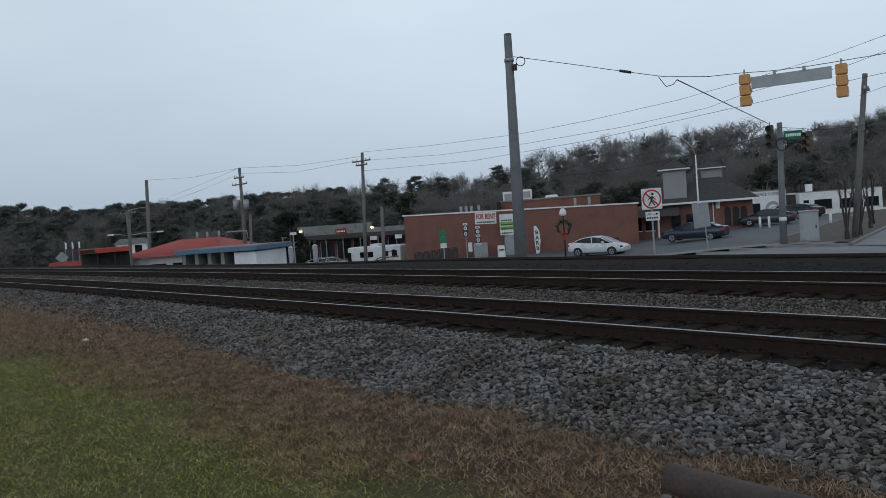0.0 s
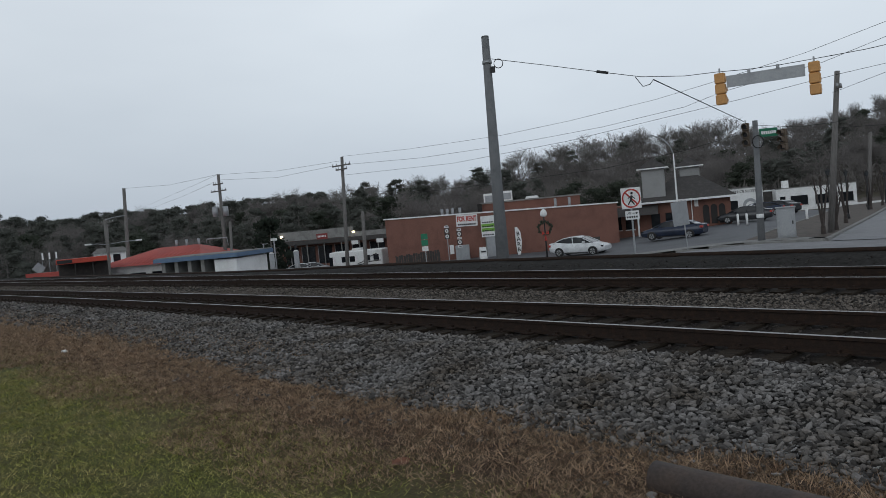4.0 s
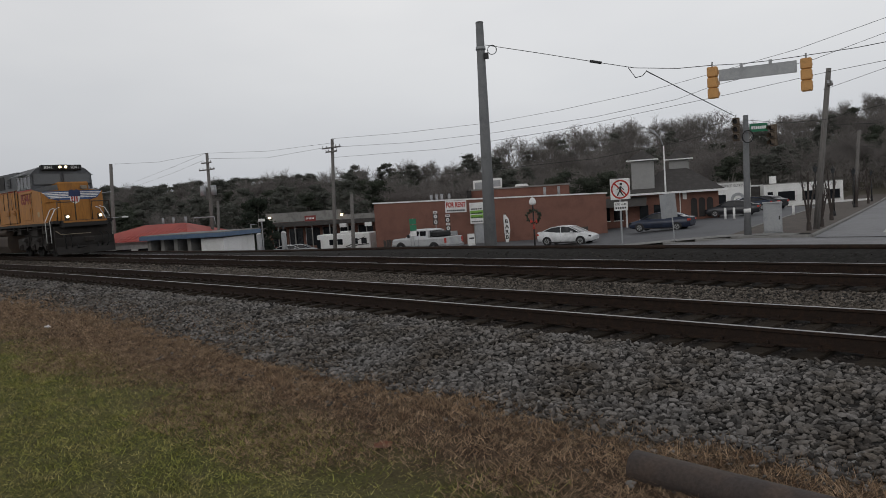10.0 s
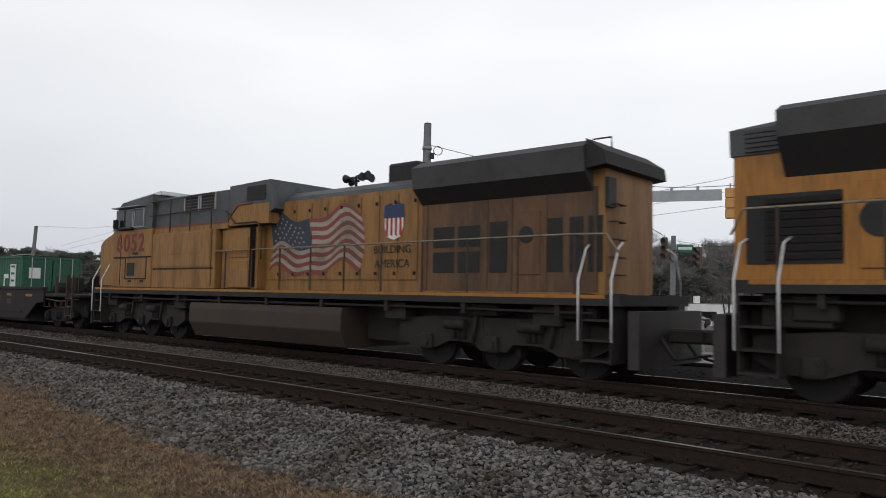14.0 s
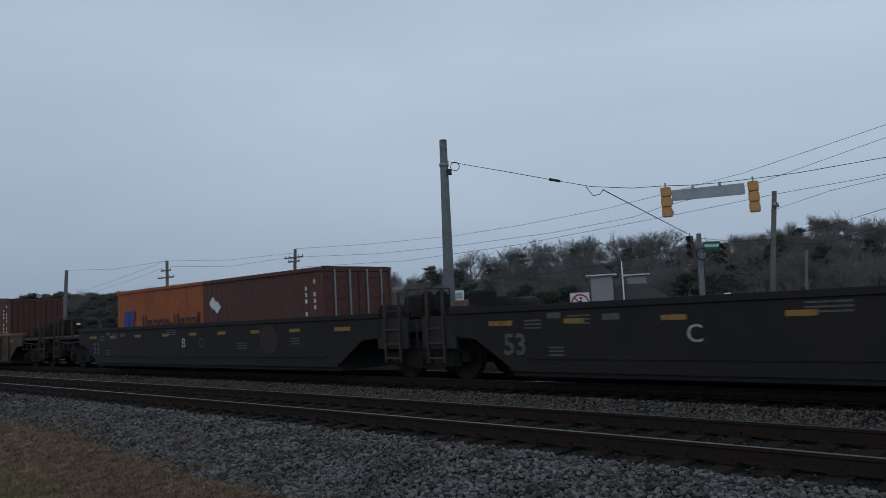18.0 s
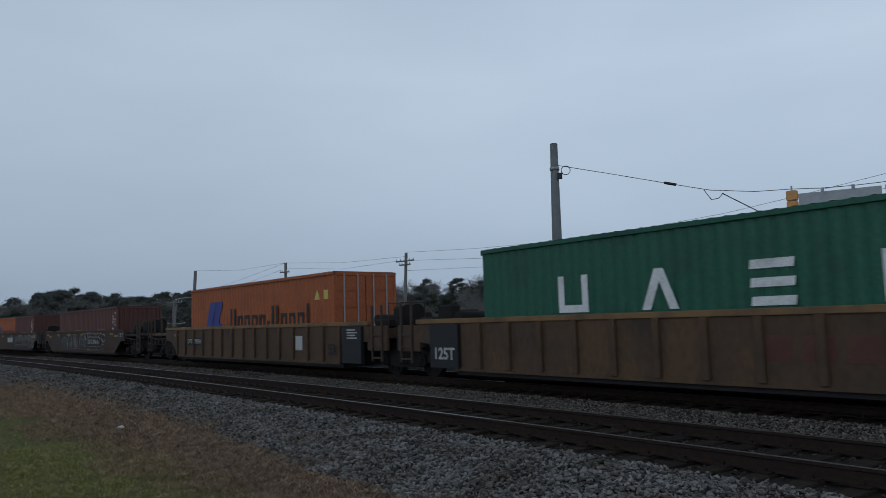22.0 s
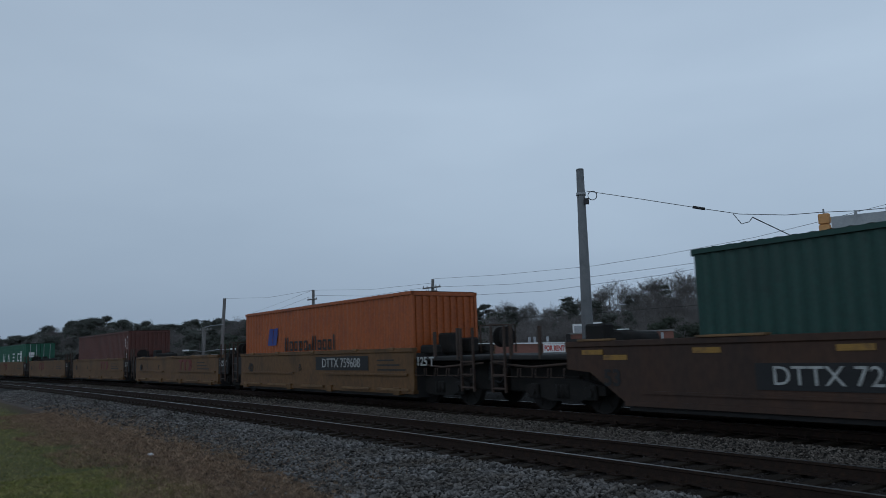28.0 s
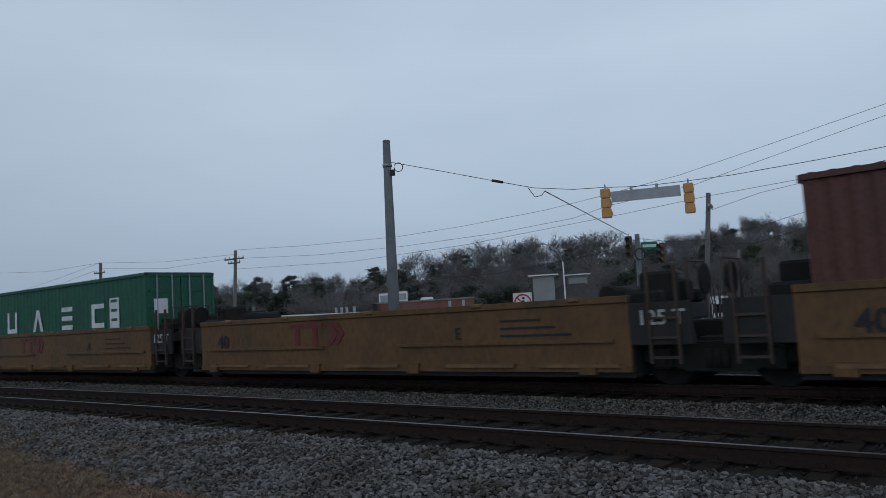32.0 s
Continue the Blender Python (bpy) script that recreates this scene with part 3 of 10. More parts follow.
def wave_flag(parent, x0, x1, z0, z1, y, mirror=False, M_RED=M_RED, M_WHITE=M_WHITE, M_NAVY=M_NAVY):
    """A painted flag that waves: seven red and six white bands and a blue field with dots."""
    n = 22

    def spot(u, v):
        t = u if not mirror else u
        wav = 0.085 * math.sin(t * 9.0 + 0.6) + 0.05 * math.sin(t * 17.0)
        sl = 0.16 * (t - 0.5)
        return (x0 + (x1 - x0) * (u + 0.05 * math.sin(v * 3.0)), y, z0 + (z1 - z0) * (v * 0.80 + 0.12 + wav * 0.9 + sl * 0.4))
    for b_ in range(13):
        bm = bmesh.new()
        v0, v1 = b_ / 13, (b_ + 1) / 13
        for i in range(n):
            u0, u1 = i / n, (i + 1) / n
            if b_ >= 6 and (u0 if mirror else 1 - u1) < 0.42 - 1e-6:
                continue
            bm.faces.new([bm.verts.new(spot(u, v)) for u, v in ((u0, v0), (u1, v0), (u1, v1), (u0, v1))])
        bmesh.ops.remove_doubles(bm, verts=bm.verts, dist=1e-5)
        part("flag_stripe", bm, M_RED if b_ % 2 == 0 else M_WHITE, parent)
    bm = bmesh.new()
    for i in range(n):
        u0, u1 = i / n, (i + 1) / n
        if (u0 if mirror else 1 - u1) < 0.42 - 1e-6:
            bm.faces.new([bm.verts.new(spot(u, v)) for u, v in ((u0, 6 / 13), (u1, 6 / 13), (u1, 1.0), (u0, 1.0))])
    bmesh.ops.remove_doubles(bm, verts=bm.verts, dist=1e-5)
    field = part("flag_field", bm, M_NAVY, parent, "dark blue field of the painted flag")
    for r_ in range(5):
        for c_ in range(7):
            u = (0.03 + 0.36 * (c_ + 0.5 * (r_ % 2)) / 7)
            u = u if mirror else 1 - u
            x, yy, z = spot(u, 0.52 + 0.09 * r_)
            bm = bmesh.new()
            bm.faces.new([bm.verts.new((x + 0.035 * math.cos(k * 1.2566), yy - 0.003, z + 0.035 * math.sin(k * 1.2566))) for k in range(5)])
            part("flag_star", bm, M_WHITE, field)


def shield(parent, x, z, y, w, h):
    bm = bmesh.new()
    bm.faces.new([bm.verts.new((x + a * w, y, z + b_ * h)) for a, b_ in ((-0.5, -0.15), (-0.33, -0.42), (0, -0.5), (0.33, -0.42), (0.5, -0.15), (0.5, 0.12), (-0.5, 0.12))])
    part("emblem", bm, M_WHITE, parent)
    bm = bmesh.new()
    for k in range(4):
        a = -0.42 + k * 0.24
        bm.faces.new([bm.verts.new((x + p * w, y - 0.004, z + q * h)) for p, q in ((a, -0.36), (a + 0.12, -0.40), (a + 0.12, 0.12), (a, 0.12))])
    part("emblem_stripes", bm, M_RED, parent)
    bm = bmesh.new()
    bm.faces.new([bm.verts.new((x + p * w, y - 0.004, z + q * h)) for p, q in ((-0.55, 0.10), (0.55, 0.10), (0.52, 0.45), (0.2, 0.52), (0, 0.44), (-0.2, 0.52), (-0.52, 0.45))])
    part("emblem_field", bm, M_NAVY, parent)


def railing(parent, pts, base_z, posts, material=None, r=0.017):
    """A handrail along the walkway and its stanchions."""
    part("handrail", path_tube(bmesh.new(), pts, r + 0.004), material or M_HANDRAIL, parent)
    for x, y, top in posts:
        part("stanchion", T((x, y, base_z), (x, y, top), r + 0.006, seg=6), M_POST, parent)


def end_steps(parent, x, side):
    """Stairwell at a corner with its ladder treads and grab rails; side +1 at the front end."""
    for sy in (-1, 1):
        well = part("stairwell", B(x - 0.30, x + 0.30, min(0.86 * sy, 0.9 * sy), max(0.86 * sy, 0.9 * sy), 0.35, 1.6), M_LOCOTRUCK, parent)
        for k in range(4):
            z = 0.40 + 0.36 * k
            part("step", B(x - 0.28, x + 0.28, 1.18 * sy - 0.27, 1.18 * sy + 0.27, z - 0.02, z + 0.02), M_LOCOTRUCK, well)
        for dx in (-0.29, 0.29):
            part("step_side", B(x + dx - 0.015, x + dx + 0.015, 1.15 * sy - 0.3, 1.15 * sy + 0.3, 0.35, 1.6), M_LOCOTRUCK, well)
        for dx in (-0.33, 0.33):
            part("grab_rail", path_tube(bmesh.new(), [(x + dx, 1.5 * sy, 0.75), (x + dx, 1.5 * sy, 1.85), (x + dx, 1.22 * sy, 2.42), (x + dx - 0.05 * side, 0.98 * sy, 2.52)], 0.022), M_WHITE, parent)


def coupler(parent, x, side, plow):
    bm = bmesh.new()
    box(bm, min(x, x + 0.75 * side), max(x, x + 0.75 * side), -0.16, 0.16, 0.72, 0.98, bevel=0.04)
    part("coupler", bm, M_LOCOTRUCK, parent)
    bm = bmesh.new()
    for sy in (-1, 1):
        path_tube(bm, [(x, 0.5 * sy, 0.95), (x + 0.35 * side, 0.5 * sy, 0.45), (x + 0.7 * side, 0.3 * sy, 0.5)], 0.03)
    part("brake_hose", bm, M_DECAL, parent)
    if plow:
        bm = bmesh.new()
        for sy in (-1, 1):
            f = [bm.verts.new(p) for p in ((x + 0.05 * side, 1.42 * sy, 1.0), (x + 0.3 * side, 0, 1.0), (x + 0.52 * side, 0, 0.16), (x + 0.12 * side, 1.42 * sy, 0.16), (x + 0.02 * side, 1.44 * sy, 0.55), (x + 0.34 * side, 0, 0.55))]
            bm.faces.new((f[0], f[1], f[5], f[4]))
            bm.faces.new((f[4], f[5], f[2], f[3]))
        bmesh.ops.solidify(bm, geom=list(bm.faces), thickness=0.03)
        part("snow_plow", bm, M_PLOW, parent)
        part("end_plate", B(min(x - 0.2 * side, x - 0.1 * side), max(x - 0.2 * side, x - 0.1 * side), -1.4, 1.4, 0.3, 1.55), M_LOCOTRUCK, parent)
        for q, yy in enumerate((-1.05, -0.75, 0.75, 1.05)):
            part("air_hose", path_tube(bmesh.new(), [(x, yy, 1.2), (x + 0.28 * side, yy * 1.02, 1.05), (x + 0.3 * side, yy, 0.62), (x + 0.16 * side, yy * 0.95, 0.45)], 0.03), M_DECAL, parent)
        part("cut_lever", path_tube(bmesh.new(), [(x + 0.1 * side, -1.4, 1.35), (x + 0.2 * side, -1.2, 1.15), (x + 0.25 * side, 0.2, 1.15)], 0.02), M_HANDRAIL, parent)
    else:
        part("pilot", B(x - 0.1, x + 0.1, -1.4, 1.4, 0.3, 1.3), M_PLOW, parent)


def louvre(parent, x0, x1, z0, z1, y, n, material=None):
    bm = bmesh.new()
    for i in range(n):
        z = z0 + (z1 - z0) * (i + 0.5) / n
        h = (z1 - z0) / n * 0.34
        box(bm, x0, x1, y - 0.03, y + 0.01, z - h, z + h)
    part("louvre", bm, material or M_SOOT, parent)


def panel_doors(parent, x0, x1, z0, z1, y, n, paint=None):
    """Hinged hood doors: proud panels with latches."""
    w = (x1 - x0) / n
    for i in range(n):
        a = x0 + w * i
        d = part("hood_door", B(a + 0.02, a + w - 0.02, y - 0.022, y + 0.01, z0, z1, bevel=0.008), paint or M_YELLOW, parent)
        for z in (z0 + 0.15, z1 - 0.2):
            part("latch", B(a + w - 0.12, a + w - 0.06, y - 0.045, y - 0.02, z - 0.04, z + 0.04), M_TRUCK, d)


def horns(parent, x, z, y=0.0):
    stem = part("horn_stem", T((x, y, z - 0.35), (x, y, z), 0.04), M_DECAL, parent)
    for dx, dy, dz in ((0.45, 0.0, 0.05), (0.42, -0.18, -0.02), (-0.42, 0.0, 0.02), (-0.4, 0.18, -0.05), (0.38, 0.2, 0.0)):
        bm = T((x, y + dy * 0.5, z + dz), (x + dx * 0.6, y + dy, z + dz), 0.035, seg=8)
        tube(bm, (x + dx * 0.6, y + dy, z + dz), (x + dx, y + dy, z + dz), 0.04, 0.12, seg=10)
        part("horn_bell", bm, M_DECAL, stem)


def underframe(lo, x0, x1, deck=1.62):
    part("frame_sill", B(x0, x1, -1.5, 1.5, deck - 0.2, deck), M_SOOT, lo)
    for sy in (-1, 1):
        part("reflective_sill_band", B(x0 + 0.3, x1 - 0.3, 1.502 * sy - 0.006, 1.502 * sy + 0.006, deck - 0.07, deck - 0.005), M_YELLOW, lo)
    part("centre_sill", B(x0 + 0.3, x1 - 0.3, -0.6, 0.6, 0.42, deck - 0.2), M_LOCOTRUCK, lo)
    for x in (x0 + 0.9, x0 + 3.0, x1 - 3.3, x1 - 1.1):
        part("bolster", B(x - 0.5, x + 0.5, -1.25, 1.25, 1.12, deck - 0.2, bevel=0.03), M_LOCOTRUCK, lo)
    for sy in (-1, 1):
        part("brake_pipe", path_tube(bmesh.new(), [(x0 + 0.5, 1.38 * sy, deck - 0.32), (x0 + 4.2, 1.38 * sy, deck - 0.34), (x1 - 4.4, 1.38 * sy, deck - 0.32), (x1 - 0.6, 1.38 * sy, deck - 0.34)], 0.03), M_LOCOTRUCK, lo)
        for q in range(9):
            xx = x0 + 1.3 + (x1 - x0 - 2.6) * q / 8
            part("sill_bracket", B(xx - 0.05, xx + 0.05, min(1.1 * sy, 1.46 * sy), max(1.1 * sy, 1.46 * sy), deck - 0.42, deck - 0.2), M_LOCOTRUCK, lo)
    for x in (x0 + 5.6, x1 - 5.6, x0 + 1.2, x1 - 1.6):
        part("air_valve_box", B(x - 0.35, x + 0.3, -1.3, -0.9, deck - 0.62, deck - 0.22, bevel=0.03), M_LOCOTRUCK, lo)


def tanks(lo, x0, x1, upper):
    bm = bmesh.new()
    out = [(-1.46, 1.18), (-1.50, 1.02), (-1.50, 0.62), (-1.28, 0.22), (1.28, 0.22), (1.50, 0.62), (1.50, 1.02), (1.46, 1.18)]
    a = [bm.verts.new((x0, y, z)) for y, z in out]
    b_ = [bm.verts.new((x1, y, z)) for y, z in out]
    for i in range(len(out)):
        j = (i + 1) % len(out)
        bm.faces.new((a[i], a[j], b_[j], b_[i]))
    bm.faces.new(a[::-1])
    bm.faces.new(b_)
    bmesh.ops.recalc_face_normals(bm, faces=bm.faces)
    bmesh.ops.bevel(bm, geom=list(bm.edges), offset=0.02, segments=1, affect="EDGES")
    part("fuel_tank", bm, M_TANK, lo, "dusty brown fuel tank")
    if upper:
        for p, q in ((x0 + 0.1, x0 + 2.1), (x0 + 3.2, x1 - 0.2)):
            for sy in (-1, 1):
                bm = T((p, 1.27 * sy, 1.40), (q, 1.27 * sy, 1.40), 0.21, seg=16)
                part("air_reservoir", bm, M_TANK, lo)


def cab_windows(lo, panes, y, z0, z1):
    for x0, x1 in panes:
        for sy in (-1, 1):
            w = part("cab_window", B(x0, x1, y * sy - 0.02, y * sy + 0.02, z0, z1), M_GLASS, lo)
            bm = bmesh.new()
            for a in (x0 - 0.03, x1 + 0.03):
                box(bm, a - 0.025, a + 0.025, y * sy - 0.03, y * sy + 0.03, z0 - 0.05, z1 + 0.05)
            for c in (z0 - 0.03, z1 + 0.03):
                box(bm, x0, x1, y * sy - 0.03, y * sy + 0.03, c - 0.02, c + 0.02)
            part("window_frame", bm, M_SIGNBACK, w)


def loco_lead():
    """Long six-axle road engine, cab in front. Origin on the rail under the platform's middle; 20.4 m platform."""
    lo = thing("locomotive", "yellow and grey diesel locomotive with lit headlights leading the train", "locomotive", "locomotives")
    c = -8.1                                   # train coordinate of the origin
    X = lambda v: v - c
    underframe(lo, X(-18.3), X(2.75), 1.84)
    tanks(lo, X(-12.0), X(-4.3), True)
    bogie(lo, X(-0.95), (-2.15, -0.15, 1.9), 0.53, True)
    bogie(lo, X(-15.3), (-1.9, 0.15, 2.15), 0.53, True)
    coupler(lo, X(3.0), 1, True)
    coupler(lo, X(-18.5), -1, False)
    end_steps(lo, X(2.36), 1)
    end_steps(lo, X(-17.9), -1)
    # nose: full-width sides, slanting cheeks, a narrow raised middle
    lowr = [(X(0.4), 1.5), (X(1.85), 1.5), (X(2.08), 0.75)]
    for sy in (-1, 1):
        bm = bmesh.new()
        tops = [(X(0.4), 1.5 * sy, 3.56), (X(1.85), 1.5 * sy, 3.33), (X(2.08), 0.75 * sy, 3.42)]
        a = [bm.verts.new((x, y * sy, 1.84)) for x, y in lowr]
        b_ = [bm.verts.new(p) for p in tops]
        for q in range(2):
            bm.faces.new((a[q], a[q + 1], b_[q + 1], b_[q]) if sy < 0 else (b_[q], b_[q + 1], a[q + 1], a[q]))
        part("nose_side", bm, M_YELLOW, lo)
    bm = bmesh.new()
    prism(bm, [(X(0.6), 1.84), (X(0.6), 3.62), (X(1.25), 3.76), (X(2.0), 3.82), (X(2.09), 3.74), (X(2.09), 1.84)], -0.752, 0.752)
    bmesh.ops.bevel(bm, geom=[e for e in bm.edges if abs(e.verts[0].co.y - e.verts[1].co.y) < 1e-6], offset=0.05, segments=2, affect="EDGES")
    part("nose", bm, M_YELLOW, lo, "yellow short nose")
    bm = bmesh.new()
    for sy in (-1, 1):
        f = [bm.verts.new(p) for p in ((X(0.4), 1.49 * sy, 3.555), (X(1.85), 1.49 * sy, 3.325), (X(2.07), 0.75 * sy, 3.42), (X(2.0), 0.75 * sy, 3.70), (X(1.25), 0.75 * sy, 3.70), (X(0.6), 0.75 * sy, 3.70))]
        for q in range(1, 5):
            bm.faces.new((f[0], f[q], f[q + 1]) if sy < 0 else (f[0], f[q + 1], f[q]))
    bmesh.ops.recalc_face_normals(bm, faces=bm.faces)
    part("glare_shield", bm, M_LOCOGREY, lo, "grey anti-glare slope before the windscreen")
    part("front_platform", B(X(2.0), X(3.0), -1.48, 1.48, 1.70, 1.84), M_SOOT, lo)
    part("anticlimber", B(X(2.75), X(3.25), -1.1, 1.1, 1.50, 1.84, bevel=0.03), M_SOOT, lo)
    part("front_band", B(X(3.25), X(3.26), -1.05, 1.05, 1.72, 1.82), M_YELLOW, lo)
    for sy in (-1, 1):
        cheek = lambda t, z: (X(1.853 + 0.232 * t), (1.503 - 0.75 * t) * sy, z)
        for k in range(4):
            z = 3.00 + 0.085 * k
            t0 = 0.12 + 0.14 * (3 - k)
            bm = bmesh.new()
            bm.faces.new([bm.verts.new(p) for p in (cheek(t0, z), cheek(1.0, z), cheek(1.0, z + 0.05), cheek(t0 - 0.08, z + 0.05))])
            part("wing_stripe", bm, M_WHITE, lo)
        bm = bmesh.new()
        bm.faces.new([bm.verts.new(p) for p in (cheek(0.5, 2.97), cheek(1.0, 2.86), cheek(1.0, 2.99), cheek(0.5, 2.99))])
        part("wing_edge", bm, M_NAVY, lo)
        part("cheek_grab", path_tube(bmesh.new(), [cheek(0.35, 2.78), (X(1.95), 1.36 * sy, 2.80), cheek(0.95, 2.84)], 0.018), M_YELLOW, lo)
    for k in range(4):
        part("wing_stripe", B(X(2.093), X(2.097), -0.74, 0.74, 3.0 + 0.085 * k, 3.05 + 0.085 * k), M_WHITE, lo)
    for sy in (-1, 1):
        cheek = lambda t, z: (X(1.851 + 0.232 * t), (1.501 - 0.75 * t) * sy, z)
        bm = bmesh.new()
        bm.faces.new([bm.verts.new(p) for p in (cheek(0.42, 2.98), cheek(1.0, 2.90), cheek(1.0, 3.36), cheek(0.02, 3.36))])
        part("wing_field", bm, M_WING, lo, "blue wing of the nose emblem")
    part("wing_field", B(X(2.09), X(2.092), -0.74, 0.74, 2.90, 3.36), M_WING, lo)
    for nm, pts, mt, dx in (("emblem_shield", ((-0.27, 3.08), (-0.2, 2.78), (0, 2.68), (0.2, 2.78), (0.27, 3.08)), M_WHITE, 0.012), ("emblem_field", ((-0.29, 3.06), (0.29, 3.06), (0.28, 3.36), (0.1, 3.42), (0, 3.37), (-0.1, 3.42), (-0.28, 3.36)), M_NAVY, 0.016)):
        bm = bmesh.new()
        bm.faces.new([bm.verts.new((X(2.092 + dx), y, z)) for y, z in pts])
        part(nm, bm, mt, lo)
    for q in (-0.17, -0.05, 0.07):
        part("emblem_stripe", B(X(2.104), X(2.108), q, q + 0.07, 2.78, 3.06), M_RED, lo)
    part("nose_door", B(X(2.092), X(2.115), -0.70, -0.32, 1.95, 2.62, bevel=0.01), M_YELLOW, lo)
    part("nose_lamp", B(X(2.09), X(2.2), 0.3, 0.62, 3.42, 3.62, bevel=0.03), M_HANDRAIL, lo)
    # cab
    part("cab_lower", B(X(-1.75), X(0.45), -1.5, 1.5, 1.84, 3.52), M_YELLOW, lo)
    bm = bmesh.new()
    out = [(-1.5, 3.52), (-1.5, 4.34), (-1.22, 4.62), (-0.85, 4.76), (0.85, 4.76), (1.22, 4.62), (1.5, 4.34), (1.5, 3.52)]
    a = [bm.verts.new((X(-1.75), y, min(z, 4.66))) for y, z in out]
    b_ = [bm.verts.new((X(0.68 - 0.13 * (z - 3.52)), y, z)) for y, z in out]
    for q in range(len(out)):
        r_ = (q + 1) % len(out)
        bm.faces.new((a[q], a[r_], b_[r_], b_[q]))
    bm.faces.new(a[::-1])
    bm.faces.new(b_)
    bmesh.ops.recalc_face_normals(bm, faces=bm.faces)
    part("cab_upper", bm, M_LOCOGREY, lo, "grey cab upper half")
    for x in (-1.1, -0.2):
        part("roof_hatch", B(X(x), X(x + 0.7), -0.7, 0.7, 4.68, 4.80, bevel=0.03), M_LOCOGREY, lo)
    part("roof_dome", T((X(-0.7), -0.5, 4.66), (X(-0.7), -0.5, 4.76), 0.14, 0.08, seg=10), M_LOCOGREY, lo)
    cab_windows(lo, ((X(-1.55), X(-1.2)), (X(-1.02), X(-0.62)), (X(-0.55), X(-0.12)), (X(0.08), X(0.42))), 1.5, 3.66, 4.26)
    for sy in (-1, 1):
        bm = bmesh.new()
        a, b_ = (1.5 * sy, 1.82 * sy)
        bm.faces.new([bm.verts.new(p) for p in ((X(-1.6), a, 4.46), (X(0.08), a, 4.46), (X(0.08), b_, 4.30), (X(-1.6), b_, 4.30))])
        bmesh.ops.solidify(bm, geom=list(bm.faces), thickness=0.02)
        part("sun_visor", bm, M_SIGNBACK, lo, "pale drop visor over the cab window")
        w = part("windscreen", B(-0.03, 0.03, min(0.10 * sy, 1.38 * sy), max(0.10 * sy, 1.38 * sy), -0.26, 0.26, m=pose(X(0.625), 0, 4.08, 0, -9, 0)), M_SCREEN, lo)
        bm = bmesh.new()
        for a, b_, z0, z1 in ((0.06, 0.10, -0.3, 0.3), (1.38, 1.43, -0.3, 0.3), (0.1, 1.38, 0.26, 0.31), (0.1, 1.38, -0.31, -0.26)):
            box(bm, -0.04, 0.05, min(a * sy, b_ * sy), max(a * sy, b_ * sy), z0, z1, m=pose(X(0.625), 0, 4.08, 0, -9, 0))
        part("screen_frame", bm, M_LOCOGREY, w)
    part("red_stripe", B(X(-1.75), X(0.44), -1.508, 1.508, 3.50, 3.56), M_RED, lo)
    nb = part("number_board", B(X(0.38), X(0.72), -1.0, 1.0, 4.52, 4.80, bevel=0.03), M_SOOT, lo)
    part("lamp_housing", B(X(0.72), X(0.86), -0.3, 0.3, 4.54, 4.80, bevel=0.03), M_SOOT, nb)
    for y in (-0.14, 0.14):
        part("upper_headlight", T((X(0.86), y, 4.67), (X(0.90), y, 4.67), 0.068, seg=12), M_LAMP, nb, "lit headlight")
        part("ditch_light", T((X(3.1), y * 5.7, 2.02), (X(3.2), y * 5.7, 2.02), 0.065, seg=12), M_LAMP, lo, "lit ditch light")
        part("ditch_light_bracket", B(X(2.98), X(3.1), y * 5.7 - 0.09, y * 5.7 + 0.09, 1.84, 2.12), M_SOOT, lo)
    for y in (-0.66, 0.66):
        letters("number_board_digits", "8341", 0.22, M_WHITE, nb, pose(X(0.724), y, 4.66, 0, 0, 90))
    for k in range(2):
        letters("cab_number", "8341", 0.80, M_NUMBER_RED, lo, pose(X(-0.48), 1.507 * (2 * k - 1), 3.08, 0, 0, 180 * k), 0.004, 0.022)
    part("number_rail", B(X(-1.3), X(0.5), -1.56, -1.5, 3.36, 3.41), M_YELLOW, lo)
    part("access_door", B(X(-1.15), X(0.1), -1.53, -1.49, 1.98, 2.62, bevel=0.01), M_YELLOW, lo)
    for x in (-1.72, 0.30, 1.82):
        part("cab_seam", B(X(x), X(x + 0.03), -1.512, -1.49, 1.9, 3.32), M_POST, lo)
    part("paper_notice", B(X(1.08), X(1.36), -1.508, -1.49, 2.1, 2.36), M_STENCILPALE, lo)
    # equipment body behind the cab
    part("body_lower", B(X(-5.4), X(-1.75), -1.45, 1.45, 1.84, 3.60, bevel=0.02), M_YELLOW, lo)
    bm = bmesh.new()
    prism(bm, [(X(-5.4), 3.60), (X(-5.4), 4.62), (X(-1.75), 4.60), (X(-1.75), 3.60)], -1.43, 1.43)
    part("body_upper", bm, M_LOCOGREY, lo)
    part("red_stripe", B(X(-7.0), X(-1.75), -1.458, 1.458, 3.60, 3.66), M_RED, lo)
    part("intake_screen", B(X(-5.3), X(-4.0), -1.455, 1.455, 3.80, 4.50), M_SOOT, lo)
    louvre(lo, X(-3.5), X(-2.9), 3.85, 4.35, -1.45, 6, M_LOCOGREY)
    for k in range(2):
        louvre(lo, X(-3.9 + 0.95 * k), X(-3.3 + 0.95 * k), 2.3, 2.58, -1.535, 4, M_YELLOW)
    for x in (-5.1, -4.3, -3.5, -2.7):
        part("body_door", B(X(x), X(x + 0.7), -1.475, -1.44, 2.72, 3.5, bevel=0.008), M_YELLOW, lo)
    for x in (-5.35, -4.4, -3.0, -1.95):
        part("body_seam", B(X(x), X(x + 0.035), -1.48, -1.44, 1.9, 3.55), M_POST, lo)
